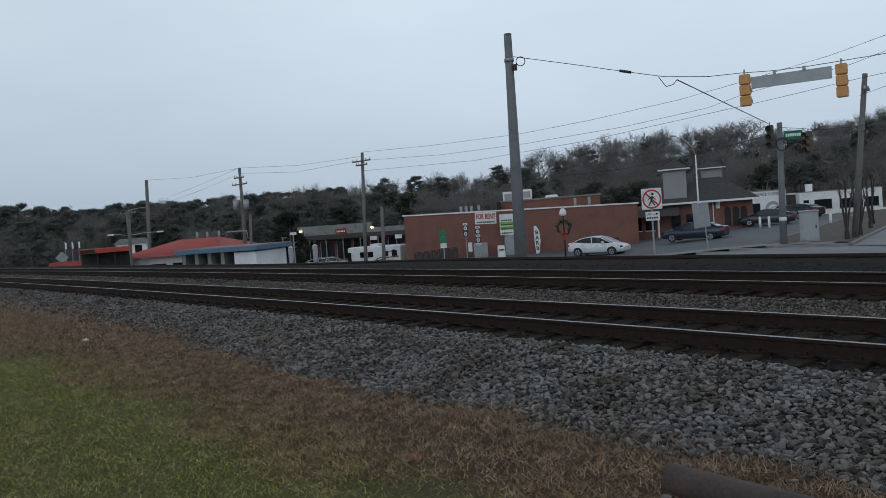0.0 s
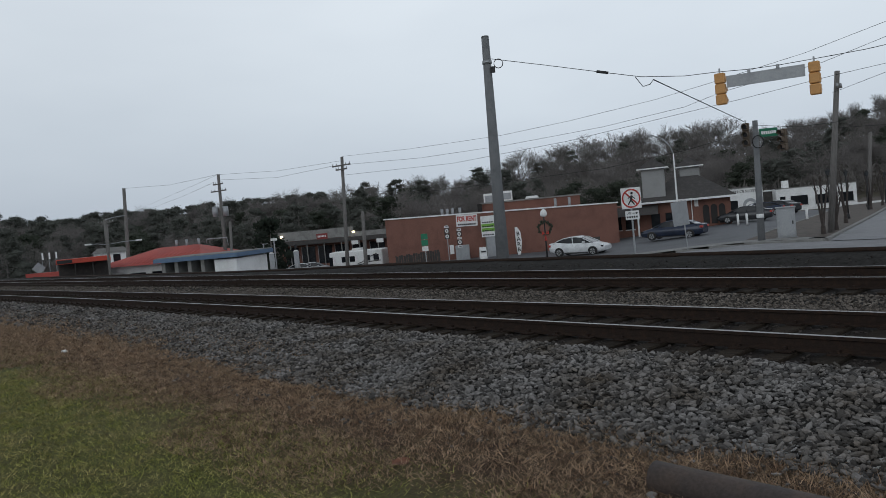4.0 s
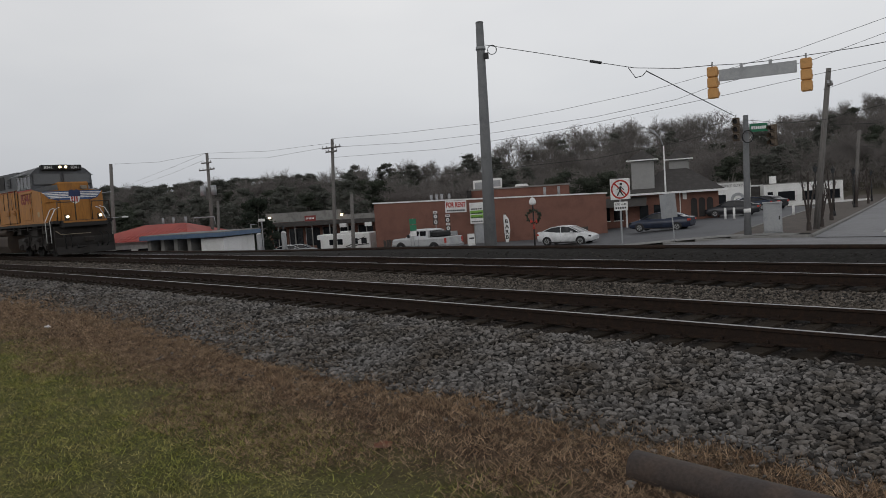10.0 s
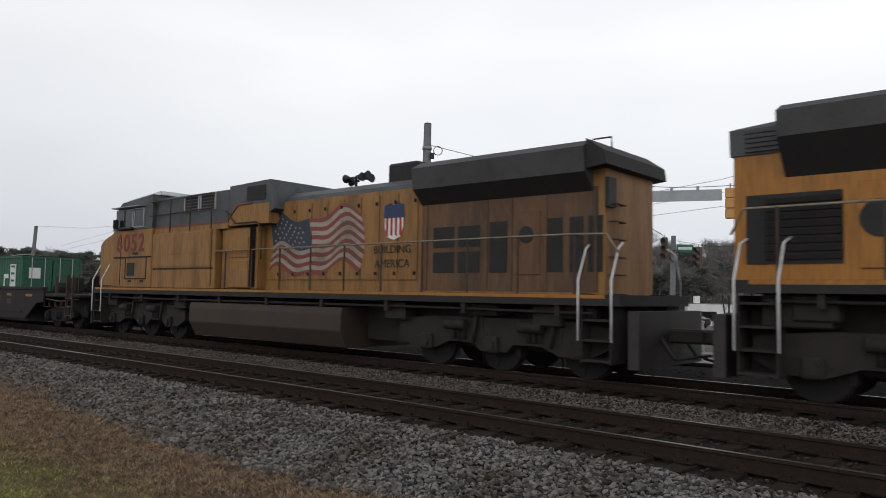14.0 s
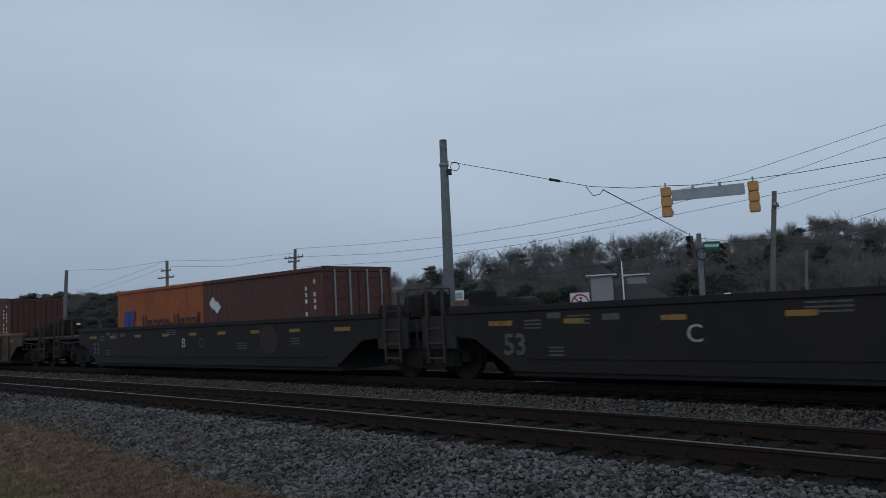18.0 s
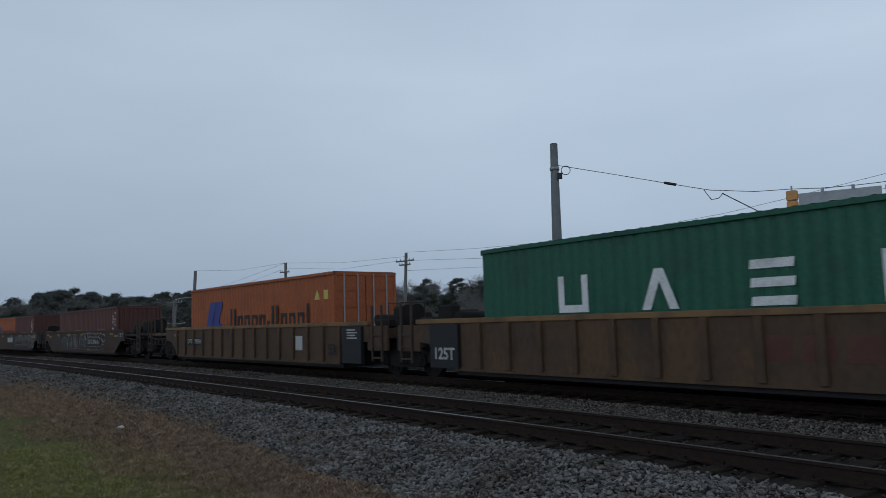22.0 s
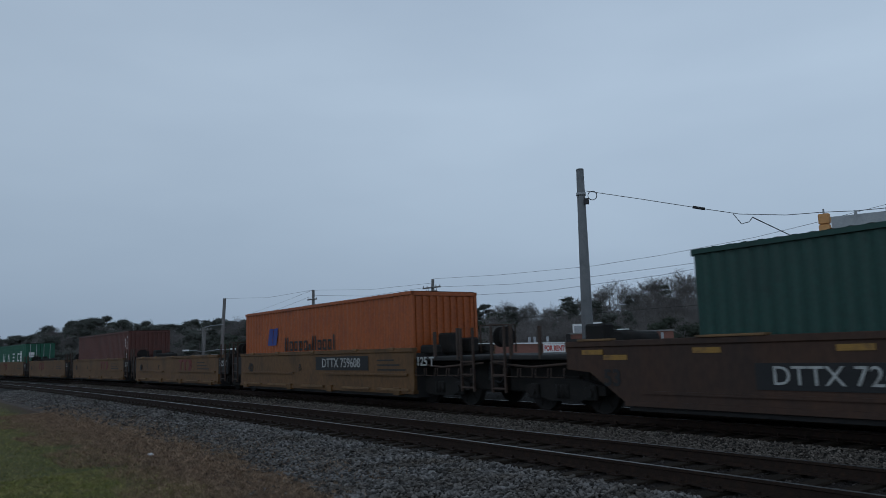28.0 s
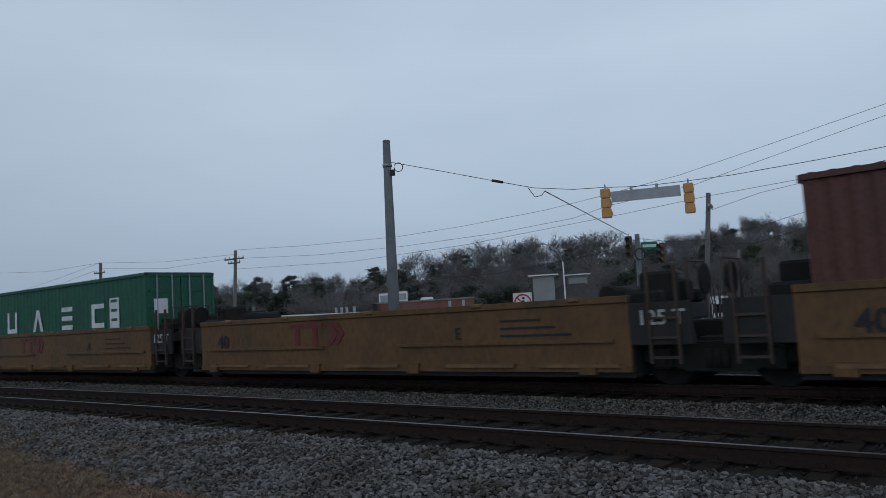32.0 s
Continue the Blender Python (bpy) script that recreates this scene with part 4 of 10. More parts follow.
    part("battery_box", B(X(-4.4), X(-2.0), -1.52, -1.40, 1.88, 2.62, bevel=0.02), M_YELLOW, lo)
    # long hood
    bm = bmesh.new()
    prism(bm, [(X(-18.4), 1.84), (X(-18.4), 3.9), (X(-5.4), 3.9), (X(-5.4), 1.84)], -1.0, 1.0)
    part("long_hood", bm, M_YELLOW, lo)
    bm = bmesh.new()
    out = [(-1.0, 3.9), (-0.98, 4.05), (-0.72, 4.30), (0.72, 4.30), (0.98, 4.05), (1.0, 3.9)]
    a = [bm.verts.new((X(-11.2), y, z)) for y, z in out]
    b_ = [bm.verts.new((X(-5.4), y, z)) for y, z in out]
    for i in range(len(out) - 1):
        bm.faces.new((a[i], b_[i], b_[i + 1], a[i + 1]))
    bm.faces.new(a)
    bm.faces.new(b_[::-1])
    bmesh.ops.recalc_face_normals(bm, faces=bm.faces)
    part("hood_roof", bm, M_LOCOGREY, lo)
    part("central_intake", B(X(-7.1), X(-5.4), -1.2, 1.2, 3.66, 4.66, bevel=0.05), M_LOCOGREY, lo)
    part("exhaust_outlet", B(X(-8.2), X(-7.4), -0.3, 0.3, 4.28, 4.55), M_SOOT, lo)
    panel_doors(lo, X(-11.2), X(-5.5), 2.02, 3.85, -1.01, 8)
    # radiator with flared sides
    bm = bmesh.new()
    out = [(-1.0, 3.45), (-1.42, 4.02), (-1.46, 4.42), (-1.2, 4.55), (1.2, 4.55), (1.46, 4.42), (1.42, 4.02), (1.0, 3.45)]
    a = [bm.verts.new((X(-17.6), y, z)) for y, z in out]
    b_ = [bm.verts.new((X(-10.6), y, z)) for y, z in out]
    for i in range(len(out) - 1):
        bm.faces.new((a[i], b_[i], b_[i + 1], a[i + 1]))
    bm.faces.new(a)
    bm.faces.new(b_[::-1])
    bmesh.ops.recalc_face_normals(bm, faces=bm.faces)
    for fc in bm.faces:
        fc.material_index = 1 if fc.calc_center_median().z > 3.95 else 0
    rad = part("radiator", bm, M_SOOT, lo, "flared sooty radiator housing")
    rad.data.materials.append(M_RADGREY)
    for x in (-16.2, -14.0, -11.9):
        bm = bmesh.new()
        tube(bm, (X(x), 0, 4.54), (X(x), 0, 4.64), 0.75, 0.68, seg=18)
        part("radiator_fan", bm, M_SOOT, lo)
    part("hood_end_screen", B(X(-18.2), X(-16.8), -1.02, 1.02, 2.1, 3.2), M_SOOT, lo)
    louvre(lo, X(-17.9), X(-16.8), 2.15, 3.15, -1.02, 8, M_TRUCK)
    bm = bmesh.new()
    out = [(-1.03, 3.86), (-1.06, 4.28), (-0.72, 4.50), (0.72, 4.50), (1.06, 4.28), (1.03, 3.86)]
    a = [bm.verts.new((X(-18.45), y, z - (0.12 if z > 4.4 else 0.0))) for y, z in out]
    b_ = [bm.verts.new((X(-16.9), y, z)) for y, z in out]
    for q in range(len(out)):
        r_ = (q + 1) % len(out)
        bm.faces.new((a[q], a[r_], b_[r_], b_[q]))
    bm.faces.new(a[::-1])
    bm.faces.new(b_)
    bmesh.ops.recalc_face_normals(bm, faces=bm.faces)
    part("upper_end", bm, M_LOCOGREY, lo, "grey chamfered end of the long hood")
    for q in range(5):
        part("end_louvre", B(X(-18.2), X(-17.65), -1.075, -1.03, 3.90 + 0.075 * q, 3.935 + 0.075 * q), M_RADGREY, lo)
    panel_doors(lo, X(-16.6), X(-11.3), 2.02, 3.3, -1.01, 7)
    wave_flag(lo, X(-10.9), X(-6.75), 2.0, 3.85, -1.04, False, M_FLAG_RED, M_FLAG_WHITE, M_FLAG_BLUE)
    shield(lo, X(-14.6), 2.65, -1.045, 0.72, 0.95)
    letters("slogan_word", "BUILDING", 0.27, M_DECAL, lo, pose(X(-13.15), -1.04, 2.85))
    letters("slogan_word", "AMERICA", 0.27, M_DECAL, lo, pose(X(-13.15), -1.04, 2.52))
    part("hood_disc", T((X(-16.3), -1.02, 2.75), (X(-16.3), -1.05, 2.75), 0.28, seg=16), M_DECAL, lo)
    horns(lo, X(-9.2), 4.72, -0.2)
    ys = -1.42
    railing(lo, [(X(-18.3), ys, 2.55), (X(-18.1), ys, 2.95), (X(-5.9), ys, 2.95), (X(-5.2), -1.52, 3.30), (X(-4.7), -1.52, 3.64), (X(-1.8), -1.52, 3.64)], 1.84,
            [(X(-17.6 + 1.42 * i), ys, 2.95) for i in range(9)] + [(X(-3.4), -1.52, 3.64), (X(-2.2), -1.52, 3.64)])
    railing(lo, [(X(-18.2), -ys, 2.95), (X(-6.4), -ys, 2.95)], 1.84, [(X(-17.6 + 1.42 * i), -ys, 2.95) for i in range(8)])
    for sy in (-1, 1):
        part("nose_handrail", path_tube(bmesh.new(), [(X(3.15), 1.3 * sy, 1.84), (X(3.2), 1.25 * sy, 2.75), (X(3.15), 0.4 * sy, 2.75), (X(3.15), 0.4 * sy, 1.84)], 0.035), M_POST, lo)
    return lo, c


def loco_second():
    """The second engine runs cab last."""
    lo = thing("locomotive", "faded yellow diesel locomotive with sooty radiator, coupled backwards as second engine", "locomotive", "locomotives")
    c = -30.4
    X = lambda v: v - c
    underframe(lo, X(-40.6), X(-20.2), 1.58)
    tanks(lo, X(-34.1), X(-27.4), False)
    bogie(lo, X(-37.6), (-2.0, 0.0, 1.75), 0.53, True)
    bogie(lo, X(-23.2), (-1.75, 0.0, 2.0), 0.53, True)
    coupler(lo, X(-40.9), -1, True)
    coupler(lo, X(-20.0), 1, False)
    end_steps(lo, X(-40.2), -1)
    end_steps(lo, X(-20.7), 1)
    bm = bmesh.new()
    prism(bm, [(-8.2, 1.58), (-8.2, 3.62), (-8.85, 3.62), (-10.05, 3.28), (-10.26, 3.08), (-10.26, 1.58)], -1.25, 1.25)
    bmesh.ops.bevel(bm, geom=[e for e in bm.edges if abs(e.verts[0].co.y - e.verts[1].co.y) < 1e-6], offset=0.08, segments=2, affect="EDGES")
    part("nose", bm, M_YELLOW_OLD, lo, "faded yellow nose")
    part("cab_lower", B(-8.75, -6.1, -1.5, 1.5, 1.58, 3.50, bevel=0.03), M_YELLOW_OLD, lo)
    bm = bmesh.new()
    prism(bm, [(-6.1, 3.502), (-6.1, 4.58), (-8.15, 4.42), (-8.42, 4.26), (-8.78, 3.502)], -1.5, 1.5)
    part("cab_upper", bm, M_LOCOGREY, lo, "dark grey cab upper half")
    bm = bmesh.new()
    prism(bm, [(-6.0, 4.582), (-6.0, 4.70), (-8.1, 4.53), (-8.5, 4.36), (-8.15, 4.424)], -1.3, 1.3)
    part("cab_roof", bm, M_WHITE, lo, "pale cab roof")
    cab_windows(lo, ((-8.45, -7.38), (-7.22, -6.66)), 1.5, 3.60, 4.14)
    part("window_post", B(-7.95, -7.90, -1.53, -1.49, 3.60, 4.14), M_SOOT, lo)
    part("arm_rest", B(-8.3, -7.3, -1.62, -1.5, 3.50, 3.57, bevel=0.02), M_SOOT, lo)
    for sy in (-1, 1):
        w = B(-0.02, 0.02, min(0.14 * sy, 1.15 * sy), max(0.14 * sy, 1.15 * sy), -0.28, 0.26, m=pose(-8.62, 0, 3.86, 0, 25, 0))
        part("windscreen", w, M_GLASS, lo)
    for k in range(2):
        for i in range(4):
            letters("cab_number", "6052"[i], 0.82, M_NUMBER_RED, lo, pose(-7.5 + (0.5 * i - 0.75) * (1 - 2 * k), 1.507 * (2 * k - 1), 3.02, 0, 0, 180 * k), 0.004, 0.02)
    part("cab_vent", B(-7.66, -7.16, -1.515, -1.48, 1.97, 2.40), M_SOOT, lo)
    for x0, x1, z0, z1 in ((-7.80, -7.76, 1.85, 2.55), (-6.40, -6.36, 1.85, 2.55), (-7.80, -6.36, 1.85, 1.89)):
        part("door_seam", B(x0, x1, -1.512, -1.49, z0, z1), M_TRUCK, lo)
    for x in (-7.55, -6.75):
        part("step_recess", B(x, x + 0.22, -1.512, -1.48, 1.76, 1.83), M_SOOT, lo)
    part("builder_plate", B(-7.3, -6.95, -1.512, -1.49, 2.66, 2.74), M_SOOT, lo)
    part("cab_seam", B(X(-39.0), X(-36.5), -1.512, -1.49, 2.55, 2.60), M_TRUCK, lo)
    part("body_lower", B(X(-36.5), X(-32.9), -1.46, 1.46, 1.58, 3.30, bevel=0.02), M_YELLOW_OLD, lo)
    part("body_seam", B(X(-36.4), X(-33.0), -1.475, -1.44, 2.16, 2.20), M_TRUCK, lo)
    part("body_upper", B(X(-36.5), X(-32.4), -1.38, 1.38, 3.36, 4.42, bevel=0.03), M_LOCOGREY, lo)
    part("red_stripe", B(X(-36.5), X(-32.4), -1.405, 1.405, 3.46, 3.52), M_RED_OLD, lo)
    part("upper_band", B(X(-36.5), X(-32.4), -1.395, 1.395, 3.30, 3.46), M_YELLOW_OLD, lo)
    bm = bmesh.new()
    prism(bm, [(-2.0, 3.37), (-2.0, 3.56), (-1.55, 3.92), (-0.12, 3.92), (-0.12, 3.37)], -1.368, 1.368)
    part("yellow_wedge", bm, M_YELLOW_OLD, lo, "faded yellow corner of the inverter cabin")
    part("wedge_stripe", path_tube(bmesh.new(), [(-2.0, -1.37, 3.57), (-1.55, -1.37, 3.94), (-0.9, -1.37, 3.95)], 0.03), M_RED_OLD, lo)
    part("cabin_grille", B(-1.15, -0.3, -1.375, -1.34, 4.02, 4.42), M_SOOT, lo)
    part("side_panel", B(-6.05, -2.75, -1.478, -1.45, 2.24, 3.27, bevel=0.01), M_YELLOW_OLD, lo)
    part("sand_box", B(-1.9, -0.95, -1.40, -1.2, 1.62, 2.14, bevel=0.02), M_YELLOW_OLD, lo)
    part("conduit", path_tube(bmesh.new(), [(-2.1, -1.42, 3.8), (-1.6, -1.42, 3.42), (-0.6, -1.42, 3.42), (-0.35, -1.42, 3.2), (-0.35, -1.42, 2.4)], 0.022), M_POST, lo)
    bm = bmesh.new()
    prism(bm, [(X(-32.4), 3.36), (X(-32.4), 4.50), (X(-30.5), 4.55), (X(-30.3), 3.75), (X(-31.2), 3.36)], -1.36, 1.36)
    part("inverter_cabin", bm, M_LOCOGREY, lo)
    for x in (-4.3, -3.4):
        gr = part("intake_grille", B(x, x + 0.72, -1.40, -1.36, 3.93, 4.38), M_SOOT, lo)
        for q in (x - 0.03, x + 0.75):
            part("grille_post", B(q - 0.03, q + 0.03, -1.42, -1.37, 3.9, 4.40), M_SIGNBACK, gr)
        for q in range(5):
            part("grille_slat", B(x, x + 0.72, -1.415, -1.395, 3.96 + 0.09 * q, 3.985 + 0.09 * q), M_LOCOGREY, gr)
    railing(lo, [(-6.3, -1.5, 4.32), (-2.7, -1.5, 4.36), (-2.68, -1.5, 3.3)], 3.3, [(-5.0 + 1.15 * i, -1.5, 4.33) for i in range(2)], M_POST)
    railing(lo, [(-6.3, -1.5, 3.88), (-2.7, -1.5, 3.92)], 3.3, [], M_POST)
    part("blower_box", B(X(-32.8), X(-31.1), -1.3, 1.3, 1.58, 3.3, bevel=0.03), M_YELLOW_OLD, lo)
    part("long_hood", B(X(-32.6), X(-20.75), -1.0, 1.0, 1.58, 3.95), M_YELLOW_OLD, lo)
    bm = bmesh.new()
    out = [(-1.0, 3.95), (-0.95, 4.06), (-0.65, 4.22), (0.65, 4.22), (0.95, 4.06), (1.0, 3.95)]
    a = [bm.verts.new((X(-30.3), y, z)) for y, z in out]
    b_ = [bm.verts.new((X(-25.3), y, z)) for y, z in out]
    for i in range(len(out) - 1):
        bm.faces.new((a[i], b_[i], b_[i + 1], a[i + 1]))
    bm.faces.new(a)
    bm.faces.new(b_[::-1])
    bmesh.ops.recalc_face_normals(bm, faces=bm.faces)
    part("hood_roof", bm, M_LOCOGREY, lo)
    panel_doors(lo, X(-31.0), X(-25.4), 1.85, 3.85, -1.01, 9, M_YELLOW_OLD)
    bm = bmesh.new()
    out = [(-1.02, 3.52), (-1.34, 3.84), (-1.40, 4.30), (-1.1, 4.46), (1.1, 4.46), (1.40, 4.30), (1.34, 3.84), (1.02, 3.52)]
    a = [bm.verts.new((X(-25.3), y, z)) for y, z in out]
    b_ = [bm.verts.new((X(-21.0), y, z)) for y, z in out]
    for i in range(len(out) - 1):
        bm.faces.new((a[i], b_[i], b_[i + 1], a[i + 1]))
    bm.faces.new(a)
    bm.faces.new(b_[::-1])
    bmesh.ops.recalc_face_normals(bm, faces=bm.faces)
    for fc in bm.faces:
        fc.material_index = 1 if fc.calc_center_median().z > 3.95 else 0
    rad = part("radiator", bm, M_SOOT, lo, "wide sooty radiator overhang")
    rad.data.materials.append(M_RADGREY)
    bm = bmesh.new()
    prism(bm, [(X(-21.0), 3.9), (X(-21.0), 4.46), (X(-20.62), 4.2), (X(-20.58), 3.95)], -1.3, 1.3)
    part("radiator_end", bm, M_SOOT, lo)
    part("exhaust_outlet", B(X(-27.0), X(-26.0), -0.45, 0.45, 4.2, 4.72, bevel=0.06), M_SOOT, lo)
    for x0, x1, z0, z1 in ((-24.95, -24.35, 2.55, 3.0), (-24.25, -23.65, 2.55, 3.0), (-24.95, -24.35, 2.0, 2.45), (-24.25, -23.65, 2.0, 2.45), (-23.4, -22.95, 2.0, 3.05),
                           (-22.0, -21.65, 2.0, 3.05), (-21.5, -21.2, 2.0, 3.05), (-21.1, -20.8, 2.0, 3.05)):
        part("equipment_opening", B(X(x0), X(x1), -1.015, -0.98, z0, z1), M_SOOT, lo)
    part("sooted_hood_side", B(X(-25.3), X(-20.9), -1.008, -0.96, 1.62, 3.6), M_SOOTED, lo, "hood side blackened by exhaust soot")
    for q in (-25.2, -23.52, -22.9, -22.08, -20.98):
        part("hood_post", B(X(q), X(q + 0.07), -1.03, -0.98, 1.65, 3.5), M_SOOTED, lo)
    part("equipment_door", B(X(-22.8), X(-22.15), -1.03, -0.98, 1.95, 3.2, bevel=0.01), M_SOOTED, lo)
    part("equipment_disc", T((X(-22.48), -1.02, 2.75), (X(-22.48), -1.05, 2.75), 0.17, seg=14), M_DECAL, lo)
    wave_flag(lo, X(-30.9), X(-27.3), 1.85, 3.65, -1.04, True, M_RED_OLD, M_WHITE_OLD, M_NAVY_OLD)
    shield(lo, X(-26.15), 3.2, -1.045, 0.6, 0.85)
    letters("slogan_word", "BUILDING", 0.27, M_DECAL, lo, pose(X(-26.2), -1.04, 2.55))
    letters("slogan_word", "AMERICA", 0.27, M_DECAL, lo, pose(X(-26.2), -1.04, 2.22))
    for q in range(5):
        part("end_rung", path_tube(bmesh.new(), [(X(-20.75), -0.85, 1.95 + 0.33 * q), (X(-20.62), -0.85, 1.95 + 0.33 * q), (X(-20.62), -0.45, 1.95 + 0.33 * q), (X(-20.75), -0.45, 1.95 + 0.33 * q)], 0.016), M_POST, lo)
    part("roof_bracket", path_tube(bmesh.new(), [(X(-21.4), -0.3, 4.46), (X(-21.4), -0.3, 4.66), (X(-21.0), -0.3, 4.66), (X(-21.0), -0.3, 4.46)], 0.02), M_POST, lo)
    for x in (-38.55, -33.1, -31.2):
        part("body_seam", B(X(x), X(x + 0.03), -1.51 if x < -36 else -1.47, -1.2, 1.65, 3.3), M_TRUCK, lo)
    for x, z in ((-35.6, 2.9), (-34.4, 2.9), (-32.3, 2.75), (-32.3, 2.1)):
        part("access_panel", B(X(x), X(x + 0.8), -1.485 if x < -33 else -1.325, -1.2, z - 0.28, z + 0.28, bevel=0.008), M_YELLOW_OLD, lo)
    part("mirror", B(X(-38.75), X(-38.65), -1.72, -1.56, 3.55, 3.85, bevel=0.02), M_SOOT, lo)
    part("sun_visor", B(X(-38.9), X(-37.0), -1.72, -1.5, 4.22, 4.25), M_SIGNBACK, lo)
    part("marker_light", B(X(-20.74), X(-20.66), -1.05, -0.75, 3.2, 3.75), M_DECAL, lo)
    horns(lo, X(-28.5), 4.55, -0.1)
    ys = -1.43
    railing(lo, [(X(-33.0), ys, 2.66), (X(-21.2), ys, 2.68), (X(-20.5), ys, 2.66), (X(-20.25), ys, 2.3)], 1.58, [(X(-32.4 + 1.25 * i), ys, 2.66) for i in range(10)])
    railing(lo, [(X(-33.0), -ys, 2.66), (X(-21.2), -ys, 2.66)], 1.58, [(X(-32.4 + 1.25 * i), -ys, 2.66) for i in range(9)])
    return lo, c


def blocks(name, parent, x0, z0, h, widths, gap, material, y, slant=0.0):
    """A company mark drawn as plain blocks."""
    x = x0
    for w in widths:
        hh = h
        if w < -0.2:                            # a hollow block
            w, hh = -w, h * 0.70
            bm = bmesh.new()
            e = 0.27 * w
            for a, b_, c, d in ((0, w, 0, e), (0, w, hh - e, hh), (0, e, e, hh - e), (w - e, w, e, hh - e)):
                bm.faces.new([bm.verts.new(q) for q in ((x + a, y, z0 + c), (x + b_, y, z0 + c), (x + b_, y, z0 + d), (x + a, y, z0 + d))])
            part(name, bm, material, parent)
            x += w + gap
            continue
        if w < 0:                               # a short dash
            w, hh = -w, h * 0.45
        bm = bmesh.new()
        bm.faces.new([bm.verts.new(p) for p in ((x, y, z0), (x + w, y, z0), (x + w + slant * hh, y, z0 + hh), (x + slant * hh, y, z0 + hh))])
        part(name, bm, material, parent)
        x += w + gap


def ridged(name, p0, p1, out, low, high, pitch, depth):
    """One pressed panel: a strip from p0 to p1, folded in trapezoid ribs that sink by depth against out, swept from low to high."""
    d = p1 - p0
    n = max(2, round(d.length / pitch))
    pts = [p0 + d * ((i + fr) / n) - out * dep for i in range(n) for fr, dep in ((0.0, 0.0), (0.24, 0.0), (0.5, depth), (0.74, depth))] + [p1]
    bm = bmesh.new()
    lo = [bm.verts.new(p + low) for p in pts]
    hi = [bm.verts.new(p + high) for p in pts]
    for i in range(len(pts) - 1):
        bm.faces.new((lo[i], lo[i + 1], hi[i + 1], hi[i]))
    me = bpy.data.meshes.new(name)
    bm.to_mesh(me)
    bm.free()
    return me


def container_panels(length, height):
    """Corrugated sides, end and roof and the plain floor; x is the length, z from the floor."""
    hl, w = length / 2, 1.22
    low, high = Vector((0, 0, 0.16)), Vector((0, 0, height - 0.08))
    a, c = -hl + 0.1, hl - 0.1
    panels = [("side_panel", ridged("side_panel", Vector((a, -w + 0.01, 0)), Vector((c, -w + 0.01, 0)), Vector((0, -1, 0)), low, high, 0.278, 0.028)),
              ("side_panel", ridged("side_panel", Vector((c, w - 0.01, 0)), Vector((a, w - 0.01, 0)), Vector((0, 1, 0)), low, high, 0.278, 0.028)),
              ("end_wall", ridged("end_wall", Vector((-hl + 0.02, w - 0.08, 0)), Vector((-hl + 0.02, -w + 0.08, 0)), Vector((-1, 0, 0)), low, high, 0.25, 0.045)),
              ("roof", ridged("roof", Vector((-hl + 0.08, 0, height + 0.02)), Vector((hl - 0.08, 0, height + 0.02)), Vector((0, 0, 1)), Vector((0, -w + 0.03, 0)), Vector((0, w - 0.03, 0)), 0.30, 0.04))]
    bm = B(a, c, -w + 0.06, w - 0.06, 0.05, 0.16)
    me = bpy.data.meshes.new("container_floor")
    bm.to_mesh(me)
    bm.free()
    return panels + [("container_floor", me)]


PANELS = {}


